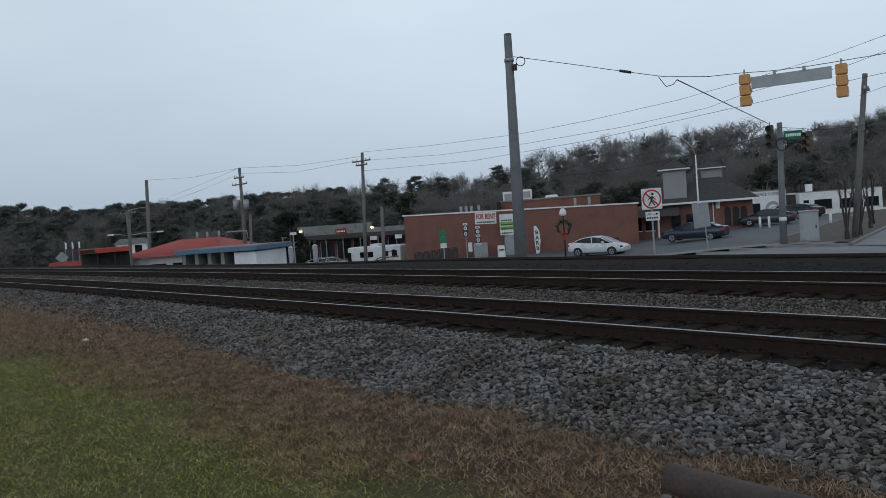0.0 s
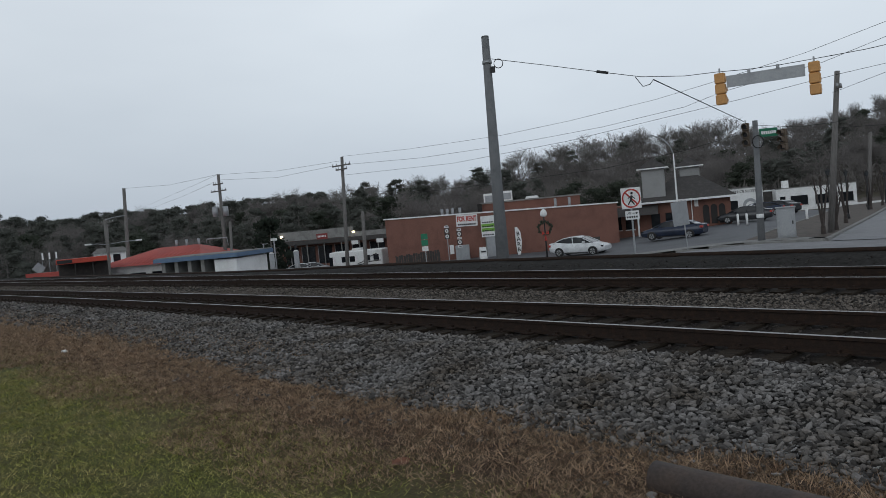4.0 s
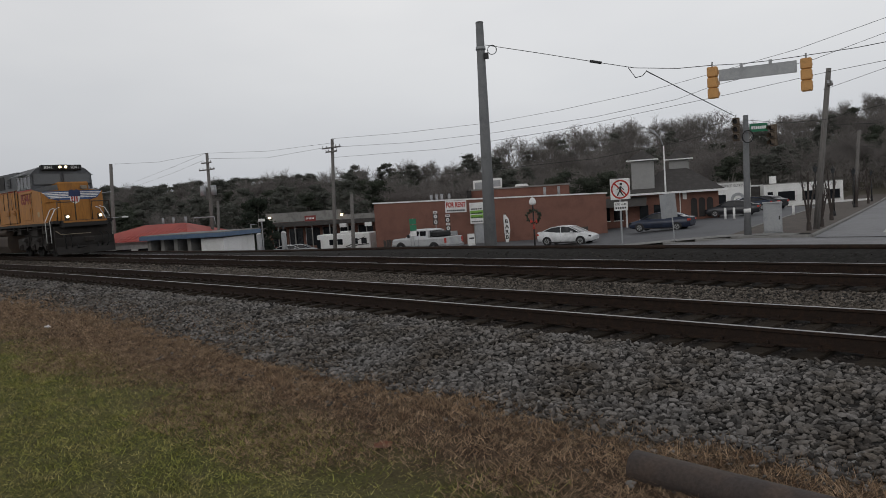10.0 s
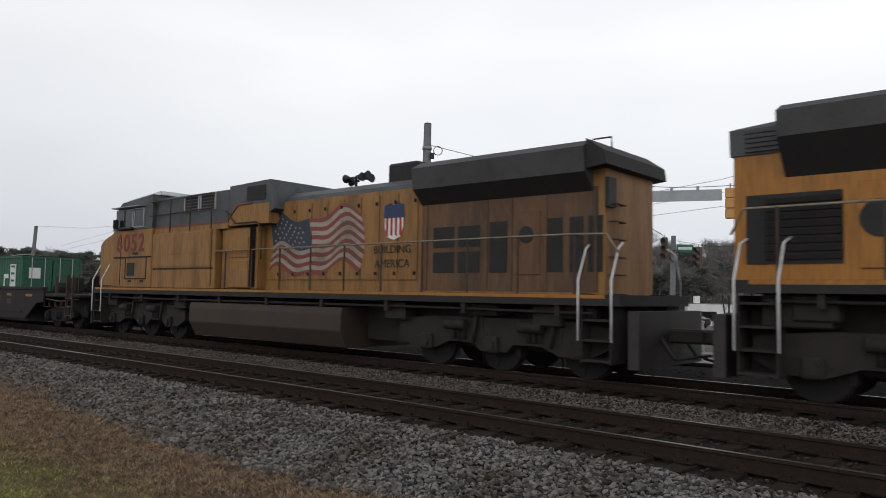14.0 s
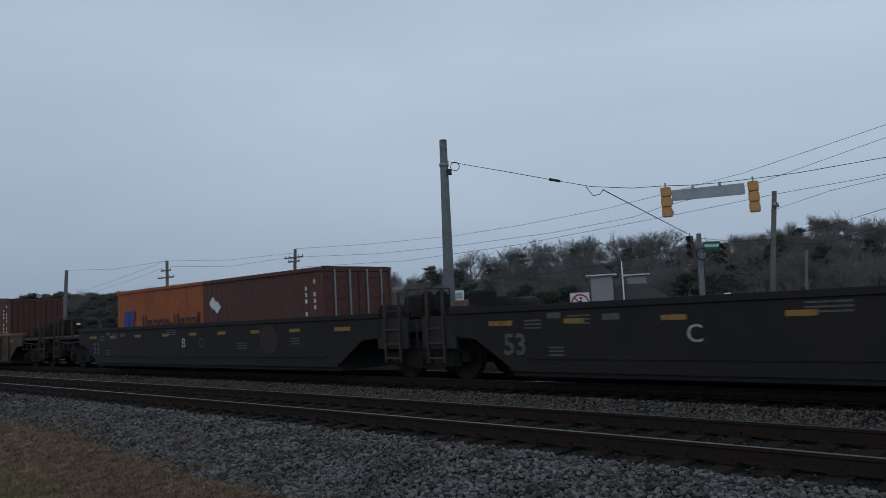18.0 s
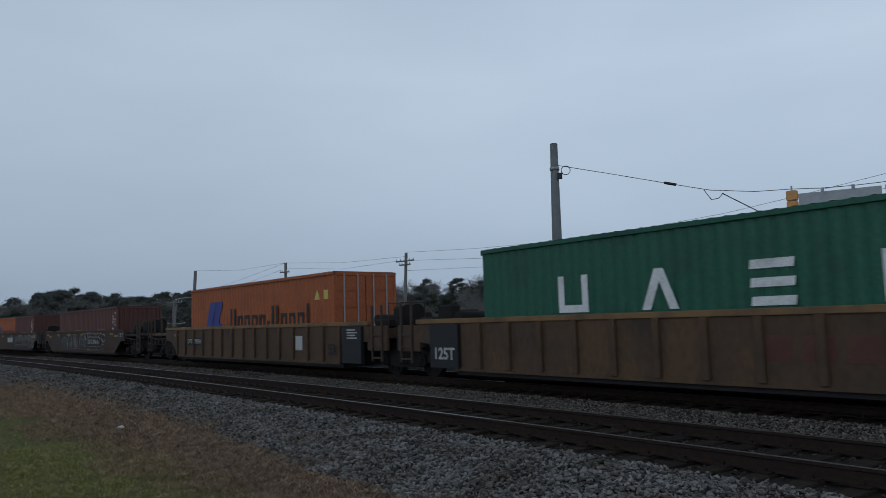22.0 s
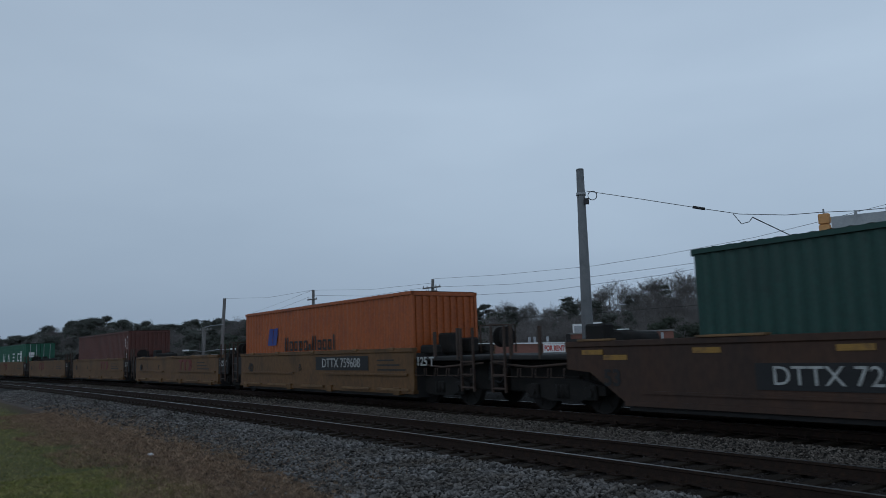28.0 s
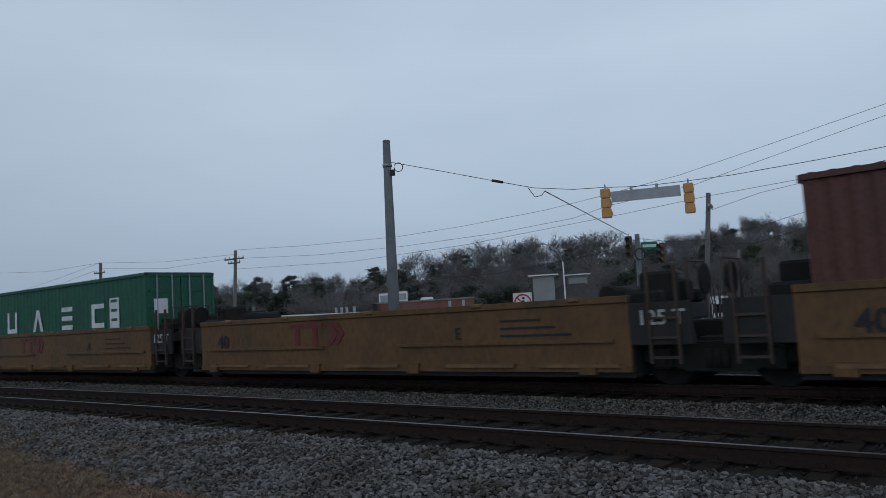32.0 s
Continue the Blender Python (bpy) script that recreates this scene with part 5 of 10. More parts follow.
def container(kind, material, label, length=12.19, height=2.9, doors=True):
    co = thing("shipping_container", label, "container", "containers on the train")
    hl, w = length / 2, 1.22
    key = (length, height)
    if key not in PANELS:
        PANELS[key] = container_panels(length, height)
    for name, panel in PANELS[key]:
        me = panel.copy()
        me.materials.append(M_ROOFGRIME if name == "roof" else material)
        hung(name, me, co)
    for sx in (-1, 1):
        for sy in (-1, 1):
            part("corner_post", B(sx * hl - (0.12 if sx > 0 else 0), sx * hl + (0.12 if sx < 0 else 0), sy * w - (0.1 if sy > 0 else 0), sy * w + (0.1 if sy < 0 else 0), 0, height, bevel=0.01), material, co)
    for sy in (-1, 1):
        part("top_rail", B(-hl, hl, sy * w - 0.035, sy * w + 0.035 - (0.03 if sy > 0 else -0.0), height - 0.09, height), material, co)
        part("bottom_rail", B(-hl, hl, sy * w - 0.03, sy * w + 0.03, 0, 0.17), material, co)
    for sx in (-1, 1):
        part("end_header", B(sx * hl - 0.06, sx * hl + (0.0 if sx > 0 else 0.06), -w, w, height - 0.12, height - 0.003), material, co)
        part("end_sill", B(sx * hl - 0.06, sx * hl + (0.0 if sx > 0 else 0.06), -w, w, 0.003, 0.16), material, co)
    if doors:
        for k in (-1, 1):
            y0, y1 = (0.015, w - 0.1) if k > 0 else (-w + 0.1, -0.015)
            dr = part("door", B(hl - 0.05, hl - 0.01, y0, y1, 0.17, height - 0.13, bevel=0.006), material, co)
            for q in (0.25, 0.72):
                y = y0 + (y1 - y0) * q
                part("locking_bar", T((hl + 0.02, y, 0.1), (hl + 0.02, y, height - 0.06), 0.022, seg=6), M_SIGNBACK, dr)
            for z in (0.55, 1.15, 1.75, 2.3):
                part("door_rib", B(hl - 0.012, hl + 0.012, y0 + 0.05, y1 - 0.05, z, z + 0.10), material, dr)
                part("hinge", B(hl - 0.005, hl + 0.03, (y1 - 0.02 if k > 0 else y0 - 0.06), (y1 + 0.06 if k > 0 else y0 + 0.02), z + 0.02, z + 0.12), material, dr)
            for z in (0.85, 1.0):
                part("door_handle", B(hl + 0.02, hl + 0.05, y0 + 0.12, y0 + 0.55, z, z + 0.03), M_SIGNBACK, dr)
    else:
        for i in range(9):
            y = -1.02 + 2.04 * i / 8
            part("end_rib", prism(bmesh.new(), [(hl - 0.055, 0.16), (hl - 0.055, height - 0.12), (hl - 0.005, height - 0.14), (hl - 0.005, 0.18)], y - 0.055, y + 0.055), material, co)
        part("end_panel", B(hl - 0.09, hl - 0.05, -w + 0.1, w - 0.1, 0.16, height - 0.12), material, co)
    y = -w - 0.006
    if kind == "orange_mark":
        bm = bmesh.new()
        for dx in (0.0, 0.66):
            bm.faces.new([bm.verts.new((-4.45 + dx + a, y, b_)) for a, b_ in ((0.0, 1.0), (0.55, 1.0), (1.15, 2.28), (0.52, 2.28))])
        bm.faces.new([bm.verts.new((-4.45 + a, y - 0.002, b_)) for a, b_ in ((0.2, 1.0), (1.65, 1.0), (1.78, 1.38), (0.35, 1.38))])
        part("company_emblem", bm, M_CB, co, "blue slanted emblem")
        blocks("company_mark", co, -1.88, 1.0, 0.95, (0.15, 0.15, -0.46, -0.46, -0.46, -0.46, -0.19, 0.16, 0.16, -0.47, -0.42, -0.44, 0.15), 0.185, M_DECAL, y)
        part("hazard_label", prism(bmesh.new(), [(4.86, 2.04), (5.22, 2.04), (5.04, 2.36)], y - 0.003, y + 0.02), M_LABELY, co)
        part("height_label", B(5.48, 5.72, y - 0.003, y + 0.02, 2.04, 2.34), M_LABELY, co)
    elif kind == "orange_mark_small":
        s = 1.0 if length > 7 else 0.8
        bm = bmesh.new()
        for dx in (0.0, 0.42):
            bm.faces.new([bm.verts.new((-hl + (2.2 if length > 7 else 0.45) + dx + a, y, b_ + (0.35 if length > 7 else 0))) for a, b_ in ((0.0, 1.2), (0.38, 1.2), (0.55, 1.85), (0.18, 1.85))])
        part("company_emblem", bm, M_CB, co, "blue slanted emblem")
        blocks("company_mark", co, -hl + (3.75 if length > 7 else 1.97), 1.32 if length > 7 else 1.15, 0.5, (0.1, 0.1, -0.28, -0.28, -0.28, -0.28, -0.16, 0.1, 0.1, -0.28, -0.26, -0.26, 0.1), 0.105, M_DECAL, y)
    elif kind == "green_mark":
        k = 1.0 if length > 7 else 0.62
        big = [(-3.65, 0), (-1.5, 1), (0.7, 2), (2.8, 3)] if length > 7 else [(-1.9, 0), (-0.85, 1), (0.15, 2), (1.15, 3)]
        for x, i in big:
            bm = bmesh.new()
            h, z = (0.95, 0.88) if length < 7 else (0.78, 1.32)
            ww = 0.82 * k
            if i == 0:
                rects = ((0, 0.2, 0, 1), (0.8, 1, 0, 1), (0.2, 0.8, 0, 0.2))
            elif i == 1:
                rects = ()
            elif i == 2:
                rects = ()
            else:
                rects = ((0, 1, 0, 0.2), (0, 1, 0.8, 1), (0, 0.25, 0.2, 0.8))
            if i == 1:                          # tapering block
                bm.faces.new([bm.verts.new((x + p * ww, y, z + q * h)) for p, q in ((0, 0), (0.24, 0), (0.62, 1), (0.38, 1))])
                bm.faces.new([bm.verts.new((x + p * ww, y, z + q * h)) for p, q in ((0.76, 0), (1, 0), (0.62, 1), (0.5, 0.7))])
            if i == 2:                          # slanted block
                for q in (0.0, 0.4, 0.8):
                    bm.faces.new([bm.verts.new((x + p * ww, y, z + v * h)) for p, v in ((0.02, q), (0.95, q), (0.98, q + 0.2), (0.05, q + 0.2))])
            for a, b_, c_, d in rects:
                bm.faces.new([bm.verts.new(p) for p in ((x + a * ww, y, z + c_ * h), (x + b_ * ww, y, z + c_ * h), (x + b_ * ww, y, z + d * h), (x + a * ww, y, z + d * h))])
            part("company_mark", bm, M_WHITE, co)
        lx = 4.25 if length > 7 else 2.1
        part("panel_label", B(lx - 0.28, lx + 0.28, y - 0.003, y + 0.02, 0.9, 2.24), M_WHITE, co)
        for z in (1.2, 1.5, 1.8, 2.1):
            part("label_bar", B(lx - 0.18, lx + 0.18, y - 0.008, y - 0.002, z, z + 0.09), M_C_GREEN, co)
        part("end_label", B(hl + 0.0, hl + 0.03, -0.95, -0.5, 1.65, 2.1), M_WHITE, co)
    elif kind == "pale_mark":
        blocks("company_mark", co, -1.35, 1.98, 0.5, (0.3, -0.34, 0.26, 0.12, 0.3, -0.34, 0.24), 0.11, M_WHITE, y, 0.1)
    elif kind == "upright_mark":
        for i in range(6):
            bm = B(-5.2, -4.9, y - 0.003, y + 0.02, 1.3 + 0.22 * i, 1.34 + 0.22 * i)
            box(bm, -5.09, -5.01, y - 0.003, y + 0.02, 1.34 + 0.22 * i, 1.46 + 0.22 * i)
            part("company_mark", bm, M_WHITE, co)
    elif kind == "placard":
        for x, z in ((-2.45, 1.88), (-2.2, 1.74)):
            part("hazard_placard", B(-0.14, 0.14, -0.01, 0.01, -0.14, 0.14, m=pose(x, y, z, 0, 45, 0)), M_WHITE, co)
    # small data stencils by the right end
    bm = bmesh.new()
    for i, (dx, n) in enumerate(((0.75, 9), (0.38, 8))):
        for q in range(n):
            if (q * 7 + i) % 4:
                box(bm, hl - dx - 0.03, hl - dx + 0.03, y - 0.002, y + 0.02, height - 0.42 - 0.17 * q, height - 0.31 - 0.17 * q)
    if kind in ("upright_mark", "brown", "placard"):
        part("data_stencil", bm, M_WHITE, co)
    else:
        bm.free()
    return co


M_ROOFGRIME = mat("grimy_roof_steel", (0.030, 0.026, 0.024), 0.8, spots=(0.05, 0.035, 0.028), scale=2)
M_FADED_MARK = mat("faded_red_mark", (0.085, 0.030, 0.020), 0.75, spots=(0.1, 0.05, 0.028), scale=2, amount=0.6)
M_OCHRE = mat("dirty_reflector", (0.30, 0.17, 0.03), 0.6, spots=(0.16, 0.09, 0.03), scale=5)
M_CB = mat("emblem_blue", (0.030, 0.045, 0.24), 0.55, scale=4)
M_LABELY = mat("label_yellow", (0.62, 0.50, 0.12), 0.6, scale=4)
M_GRAFFITI = mat("faded_spray_paint", (0.22, 0.22, 0.22), 0.7, spots=(0.11, 0.10, 0.10), scale=3)
M_GRAFFITI_OLD = mat("old_spray_paint", (0.10, 0.085, 0.075), 0.7, spots=(0.06, 0.05, 0.045), scale=2)
M_RUSTDISC = mat("rust_stain", (0.042, 0.024, 0.018), 0.8, spots=(0.028, 0.018, 0.015), scale=5)
M_STENCIL = mat("old_white_stencil", (0.46, 0.46, 0.44), 0.7, spots=(0.3, 0.29, 0.27), scale=5)


def well_side(parent, half, style, material, sy):
    """One side of a well: deep sill that rises over the trucks, lips along top and bottom, ribs where the car has them."""
    y = 1.46 * sy
    end = half - 1.55
    if style == "forty":
        end = half
        out = [(-half, 0.34), (-half, 1.46), (half, 1.46), (half, 0.34)]
    else:
        out = [(-half, 0.98), (-half, 1.46), (half, 1.46), (half, 0.98), (end + 0.9, 0.92), (end, 0.34), (-end, 0.34), (-end - 0.9, 0.92)]
    bm = bmesh.new()
    prism(bm, out, y - 0.05, y + 0.05)
    sd = part("side_sill", bm, material, parent)
    part("top_chord", B(-half, half, y - 0.09, y + 0.09, 1.44, 1.56, bevel=0.01), M_CHORD if style == "ribbed" else material, sd)
    part("bottom_chord", B(-end, end, y - 0.08, y + 0.10, 0.28, 0.38), material, sd)
    if style == "ribbed":
        n = round(2 * end / 0.98)
        me = None
        for i in range(n + 1):
            x = -end + 2 * end * i / n
            if me is None:
                bm = B(-0.07, 0.07, -0.09, 0.09, -0.56, 0.53, bevel=0.012)
                me = bpy.data.meshes.new("rib")
                bm.to_mesh(me)
                bm.free()
                me.materials.append(material)
            hung("rib", me, sd, pose(x, y + 0.05 * sy, 0.91))
    elif style == "smooth":
        part("step_rail", B(-end + 0.4, end - 0.4, y + 0.05 * sy - 0.03, y + 0.05 * sy + 0.03, 0.52, 0.58), material, sd)
    elif style == "forty":
        part("ledge", B(-end + 0.3, -1.3, y + 0.07 * sy - 0.04, y + 0.07 * sy + 0.04, 0.78, 0.84), material, sd)
        part("ledge", B(1.0, end - 0.3, y + 0.07 * sy - 0.04, y + 0.07 * sy + 0.04, 0.78, 0.84), material, sd)
        for x in (-end + 0.6, -1.6, 1.4, end - 0.8):
            part("bracket", B(x - 0.16, x + 0.16, y + 0.05 * sy - 0.08, y + 0.05 * sy + 0.08, 0.24, 0.44), material, sd)
    return sd


def well_car(label, pitch, style, material, ends, truck_l=True, truck_r=False, outer_l=False):
    """One well between two trucks; origin on the rail under its middle. At a set's outer end the truck stands inboard under a platform."""
    ca = thing("well_car", label, "freight car", "well cars of the train")
    half = pitch / 2 - (1.15 if style != "forty" else 1.30)
    for sy in (-1, 1):
        well_side(ca, half, style, material, sy)
    end = half - 1.55 if style != "forty" else half
    part("well_floor", B(-end, end, -1.42, 1.42, 0.18, 0.26), M_SOOT, ca)
    for sx in (-1, 1):
        outer = (sx > 0 and truck_r) or (sx < 0 and outer_l)
        tip = pitch / 2 + 1.55 if outer else half + 0.35
        far = pitch / 2 + 1.55 if outer else pitch / 2 - 0.25
        part("bulkhead", B(sx * (end - 0.06) - 0.06, sx * (end - 0.06) + 0.06, -1.42, 1.42, 0.26, 1.40), M_SOOT, ca)
        a, b_ = sorted((sx * end, sx * tip))
        pl = part("end_platform", B(a, b_, -1.45, 1.45, 1.18 if outer else 1.04, 1.30 if outer else 1.36, bevel=0.03), ends, ca)
        a, b_ = sorted((sx * (half - 0.1), sx * far))
        if not outer:
            part("end_skirt", B(a, b_, -1.5, -1.42, 0.72, 1.42, bevel=0.01), M_SOOT if style == "forty" else ends, pl)
        if outer:
            # added dark box: closes the see-through gap, stands for shade below the platform
            part("underside_filler", B(a + 0.05, b_ - 0.05, -0.85, 0.85, 0.40, 1.18, bevel=0.05), M_TRUCK, pl)
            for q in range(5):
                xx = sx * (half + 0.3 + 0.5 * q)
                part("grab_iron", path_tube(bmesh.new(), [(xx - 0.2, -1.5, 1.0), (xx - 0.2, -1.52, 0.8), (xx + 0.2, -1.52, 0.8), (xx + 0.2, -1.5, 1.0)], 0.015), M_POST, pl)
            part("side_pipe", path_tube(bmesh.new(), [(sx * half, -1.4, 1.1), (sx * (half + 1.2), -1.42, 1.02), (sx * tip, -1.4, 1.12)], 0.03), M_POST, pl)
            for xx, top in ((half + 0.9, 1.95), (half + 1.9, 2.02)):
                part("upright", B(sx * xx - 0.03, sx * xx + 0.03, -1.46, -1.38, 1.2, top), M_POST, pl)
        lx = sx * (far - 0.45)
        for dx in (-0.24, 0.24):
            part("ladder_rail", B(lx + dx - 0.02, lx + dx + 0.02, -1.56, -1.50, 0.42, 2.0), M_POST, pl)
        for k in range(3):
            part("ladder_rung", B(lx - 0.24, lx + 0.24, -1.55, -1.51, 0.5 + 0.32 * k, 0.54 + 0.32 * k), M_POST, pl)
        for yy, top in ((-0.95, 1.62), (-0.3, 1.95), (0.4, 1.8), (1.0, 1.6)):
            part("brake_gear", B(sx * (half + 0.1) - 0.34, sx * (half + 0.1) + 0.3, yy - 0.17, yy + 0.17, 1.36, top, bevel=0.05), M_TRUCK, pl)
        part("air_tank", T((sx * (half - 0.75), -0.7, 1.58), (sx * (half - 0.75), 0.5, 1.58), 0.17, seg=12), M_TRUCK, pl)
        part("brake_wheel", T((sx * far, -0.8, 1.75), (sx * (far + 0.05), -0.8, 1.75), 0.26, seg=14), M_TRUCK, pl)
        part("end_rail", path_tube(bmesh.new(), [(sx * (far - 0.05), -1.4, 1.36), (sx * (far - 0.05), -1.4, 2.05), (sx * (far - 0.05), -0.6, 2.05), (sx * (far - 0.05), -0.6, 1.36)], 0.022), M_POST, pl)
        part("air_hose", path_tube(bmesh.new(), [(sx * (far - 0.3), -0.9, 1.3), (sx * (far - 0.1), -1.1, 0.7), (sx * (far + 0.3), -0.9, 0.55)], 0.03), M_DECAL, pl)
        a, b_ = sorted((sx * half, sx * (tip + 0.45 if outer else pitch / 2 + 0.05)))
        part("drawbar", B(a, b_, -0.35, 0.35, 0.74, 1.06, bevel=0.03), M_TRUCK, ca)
        if style != "forty":
            part("reflector", B(sx * (end + 0.2) - 0.3, sx * (end + 0.2) + 0.3, -1.525, -1.50, 1.17, 1.27), M_OCHRE, ca)
    if truck_l:
        bogie(ca, -pitch / 2 + (0.6 if outer_l else 0), (-0.89, 0.89), 0.46, False)
    if truck_r:
        bogie(ca, pitch / 2 - 0.6, (-0.89, 0.89), 0.46, False)
    return ca


TRAIN = []                                      # (thing, train coordinate, height)


def roll(ob, x, z=0.0):
    TRAIN.append((ob, x, z))


def spray(ca):
    """Faded letters sprayed over the side of a well car: dark humps with pale outlines, a scratched block, loops of script."""
    M_SPRAYGREEN = mat("dull_green_spray", (0.030, 0.036, 0.026), 0.7, spots=(0.055, 0.045, 0.03), scale=2.0, amount=0.6)
    M_SPRAYBROWN = mat("brown_spray", (0.072, 0.046, 0.028), 0.7, spots=(0.05, 0.034, 0.024), scale=2.0)
    for x0, x1, top, mt in ((-4.25, -2.65, 1.16, M_SPRAYGREEN), (-2.6, -1.75, 1.40, M_SPRAYGREEN), (-1.7, -0.75, 0.98, M_SPRAYBROWN), (0.05, 1.45, 1.42, M_SPRAYGREEN)):
        out = [(x0 + (x1 - x0) * (0.5 - 0.5 * math.cos(a)), 0.42 + (top - 0.42) * math.sin(a) ** 0.5) for a in [math.pi * k / 14 for k in range(15)]]
        bm = bmesh.new()
        bm.faces.new([bm.verts.new((x, -1.518, z)) for x, z in out])
        part("graffiti", bm, mt, ca, "dull sprayed hump")
        part("graffiti_line", path_tube(bmesh.new(), [(x, -1.52, z) for x, z in out], 0.016, 4), M_GRAFFITI, ca, "pale sprayed outline")
    for x0, z0, wd in ((0.2, 0.70, 0.9), (0.2, 1.0, 0.8), (-3.9, 0.9, 1.0), (-2.35, 0.75, 0.4)):
        part("graffiti_line", path_tube(bmesh.new(), [(x0, -1.521, z0), (x0 + wd * 0.5, -1.521, z0 + 0.06), (x0 + wd, -1.521, z0 - 0.03), (x0 + wd * 1.1, -1.521, z0 - 0.18)], 0.014, 4), M_GRAFFITI, ca, "pale sprayed outline")
    rng = random.Random(41)
    for k in range(22):
        z = 0.46 + 0.043 * k
        a = -1.05 + 0.5 * (0.46 - z) + rng.uniform(-0.1, 0.1) + 0.5
        part("graffiti_scratch", path_tube(bmesh.new(), [(a - 0.5, -1.522, z), (a, -1.522, z + rng.uniform(-0.02, 0.02)), (a + rng.uniform(0.35, 0.6), -1.522, z)], 0.011, 4), M_GRAFFITI, ca, "pale scratched line")
    for x0, zc, wd, hh in ((1.55, 1.20, 0.34, 0.20), (2.05, 1.27, 0.22, 0.15), (2.55, 1.28, 0.26, 0.14), (3.1, 1.26, 0.26, 0.14), (3.7, 1.27, 0.28, 0.13), (4.3, 1.22, 0.25, 0.17), (4.9, 1.10, 0.3, 0.22),
                           (1.9, 0.52, 0.22, 0.12), (2.5, 0.50, 0.26, 0.13), (3.2, 0.52, 0.26, 0.13), (3.9, 0.52, 0.26, 0.13), (4.7, 0.62, 0.24, 0.15)):
        pts = [(x0 + wd * math.cos(a) * (1 + 0.2 * math.sin(3 * a + x0)), -1.522, zc + hh * math.sin(a)) for a in [0.6 + 5.3 * k / 11 for k in range(12)]]
        part("graffiti", path_tube(bmesh.new(), pts, 0.042 if zc > 1 else 0.022, 4), M_GRAFFITI, ca, "pale sprayed loop")
    for k in range(9):
        x0, zc = -4.85 + 0.09 * (k % 3) + rng.uniform(-0.05, 0.05), 0.75 + 0.07 * k
        part("graffiti_line", path_tube(bmesh.new(), [(x0 - 0.12, -1.522, zc), (x0, -1.522, zc + 0.08), (x0 + 0.04, -1.522, zc - 0.05), (x0 + 0.16, -1.522, zc + 0.06)], 0.010, 4), M_GRAFFITI, ca, "small pale tag")


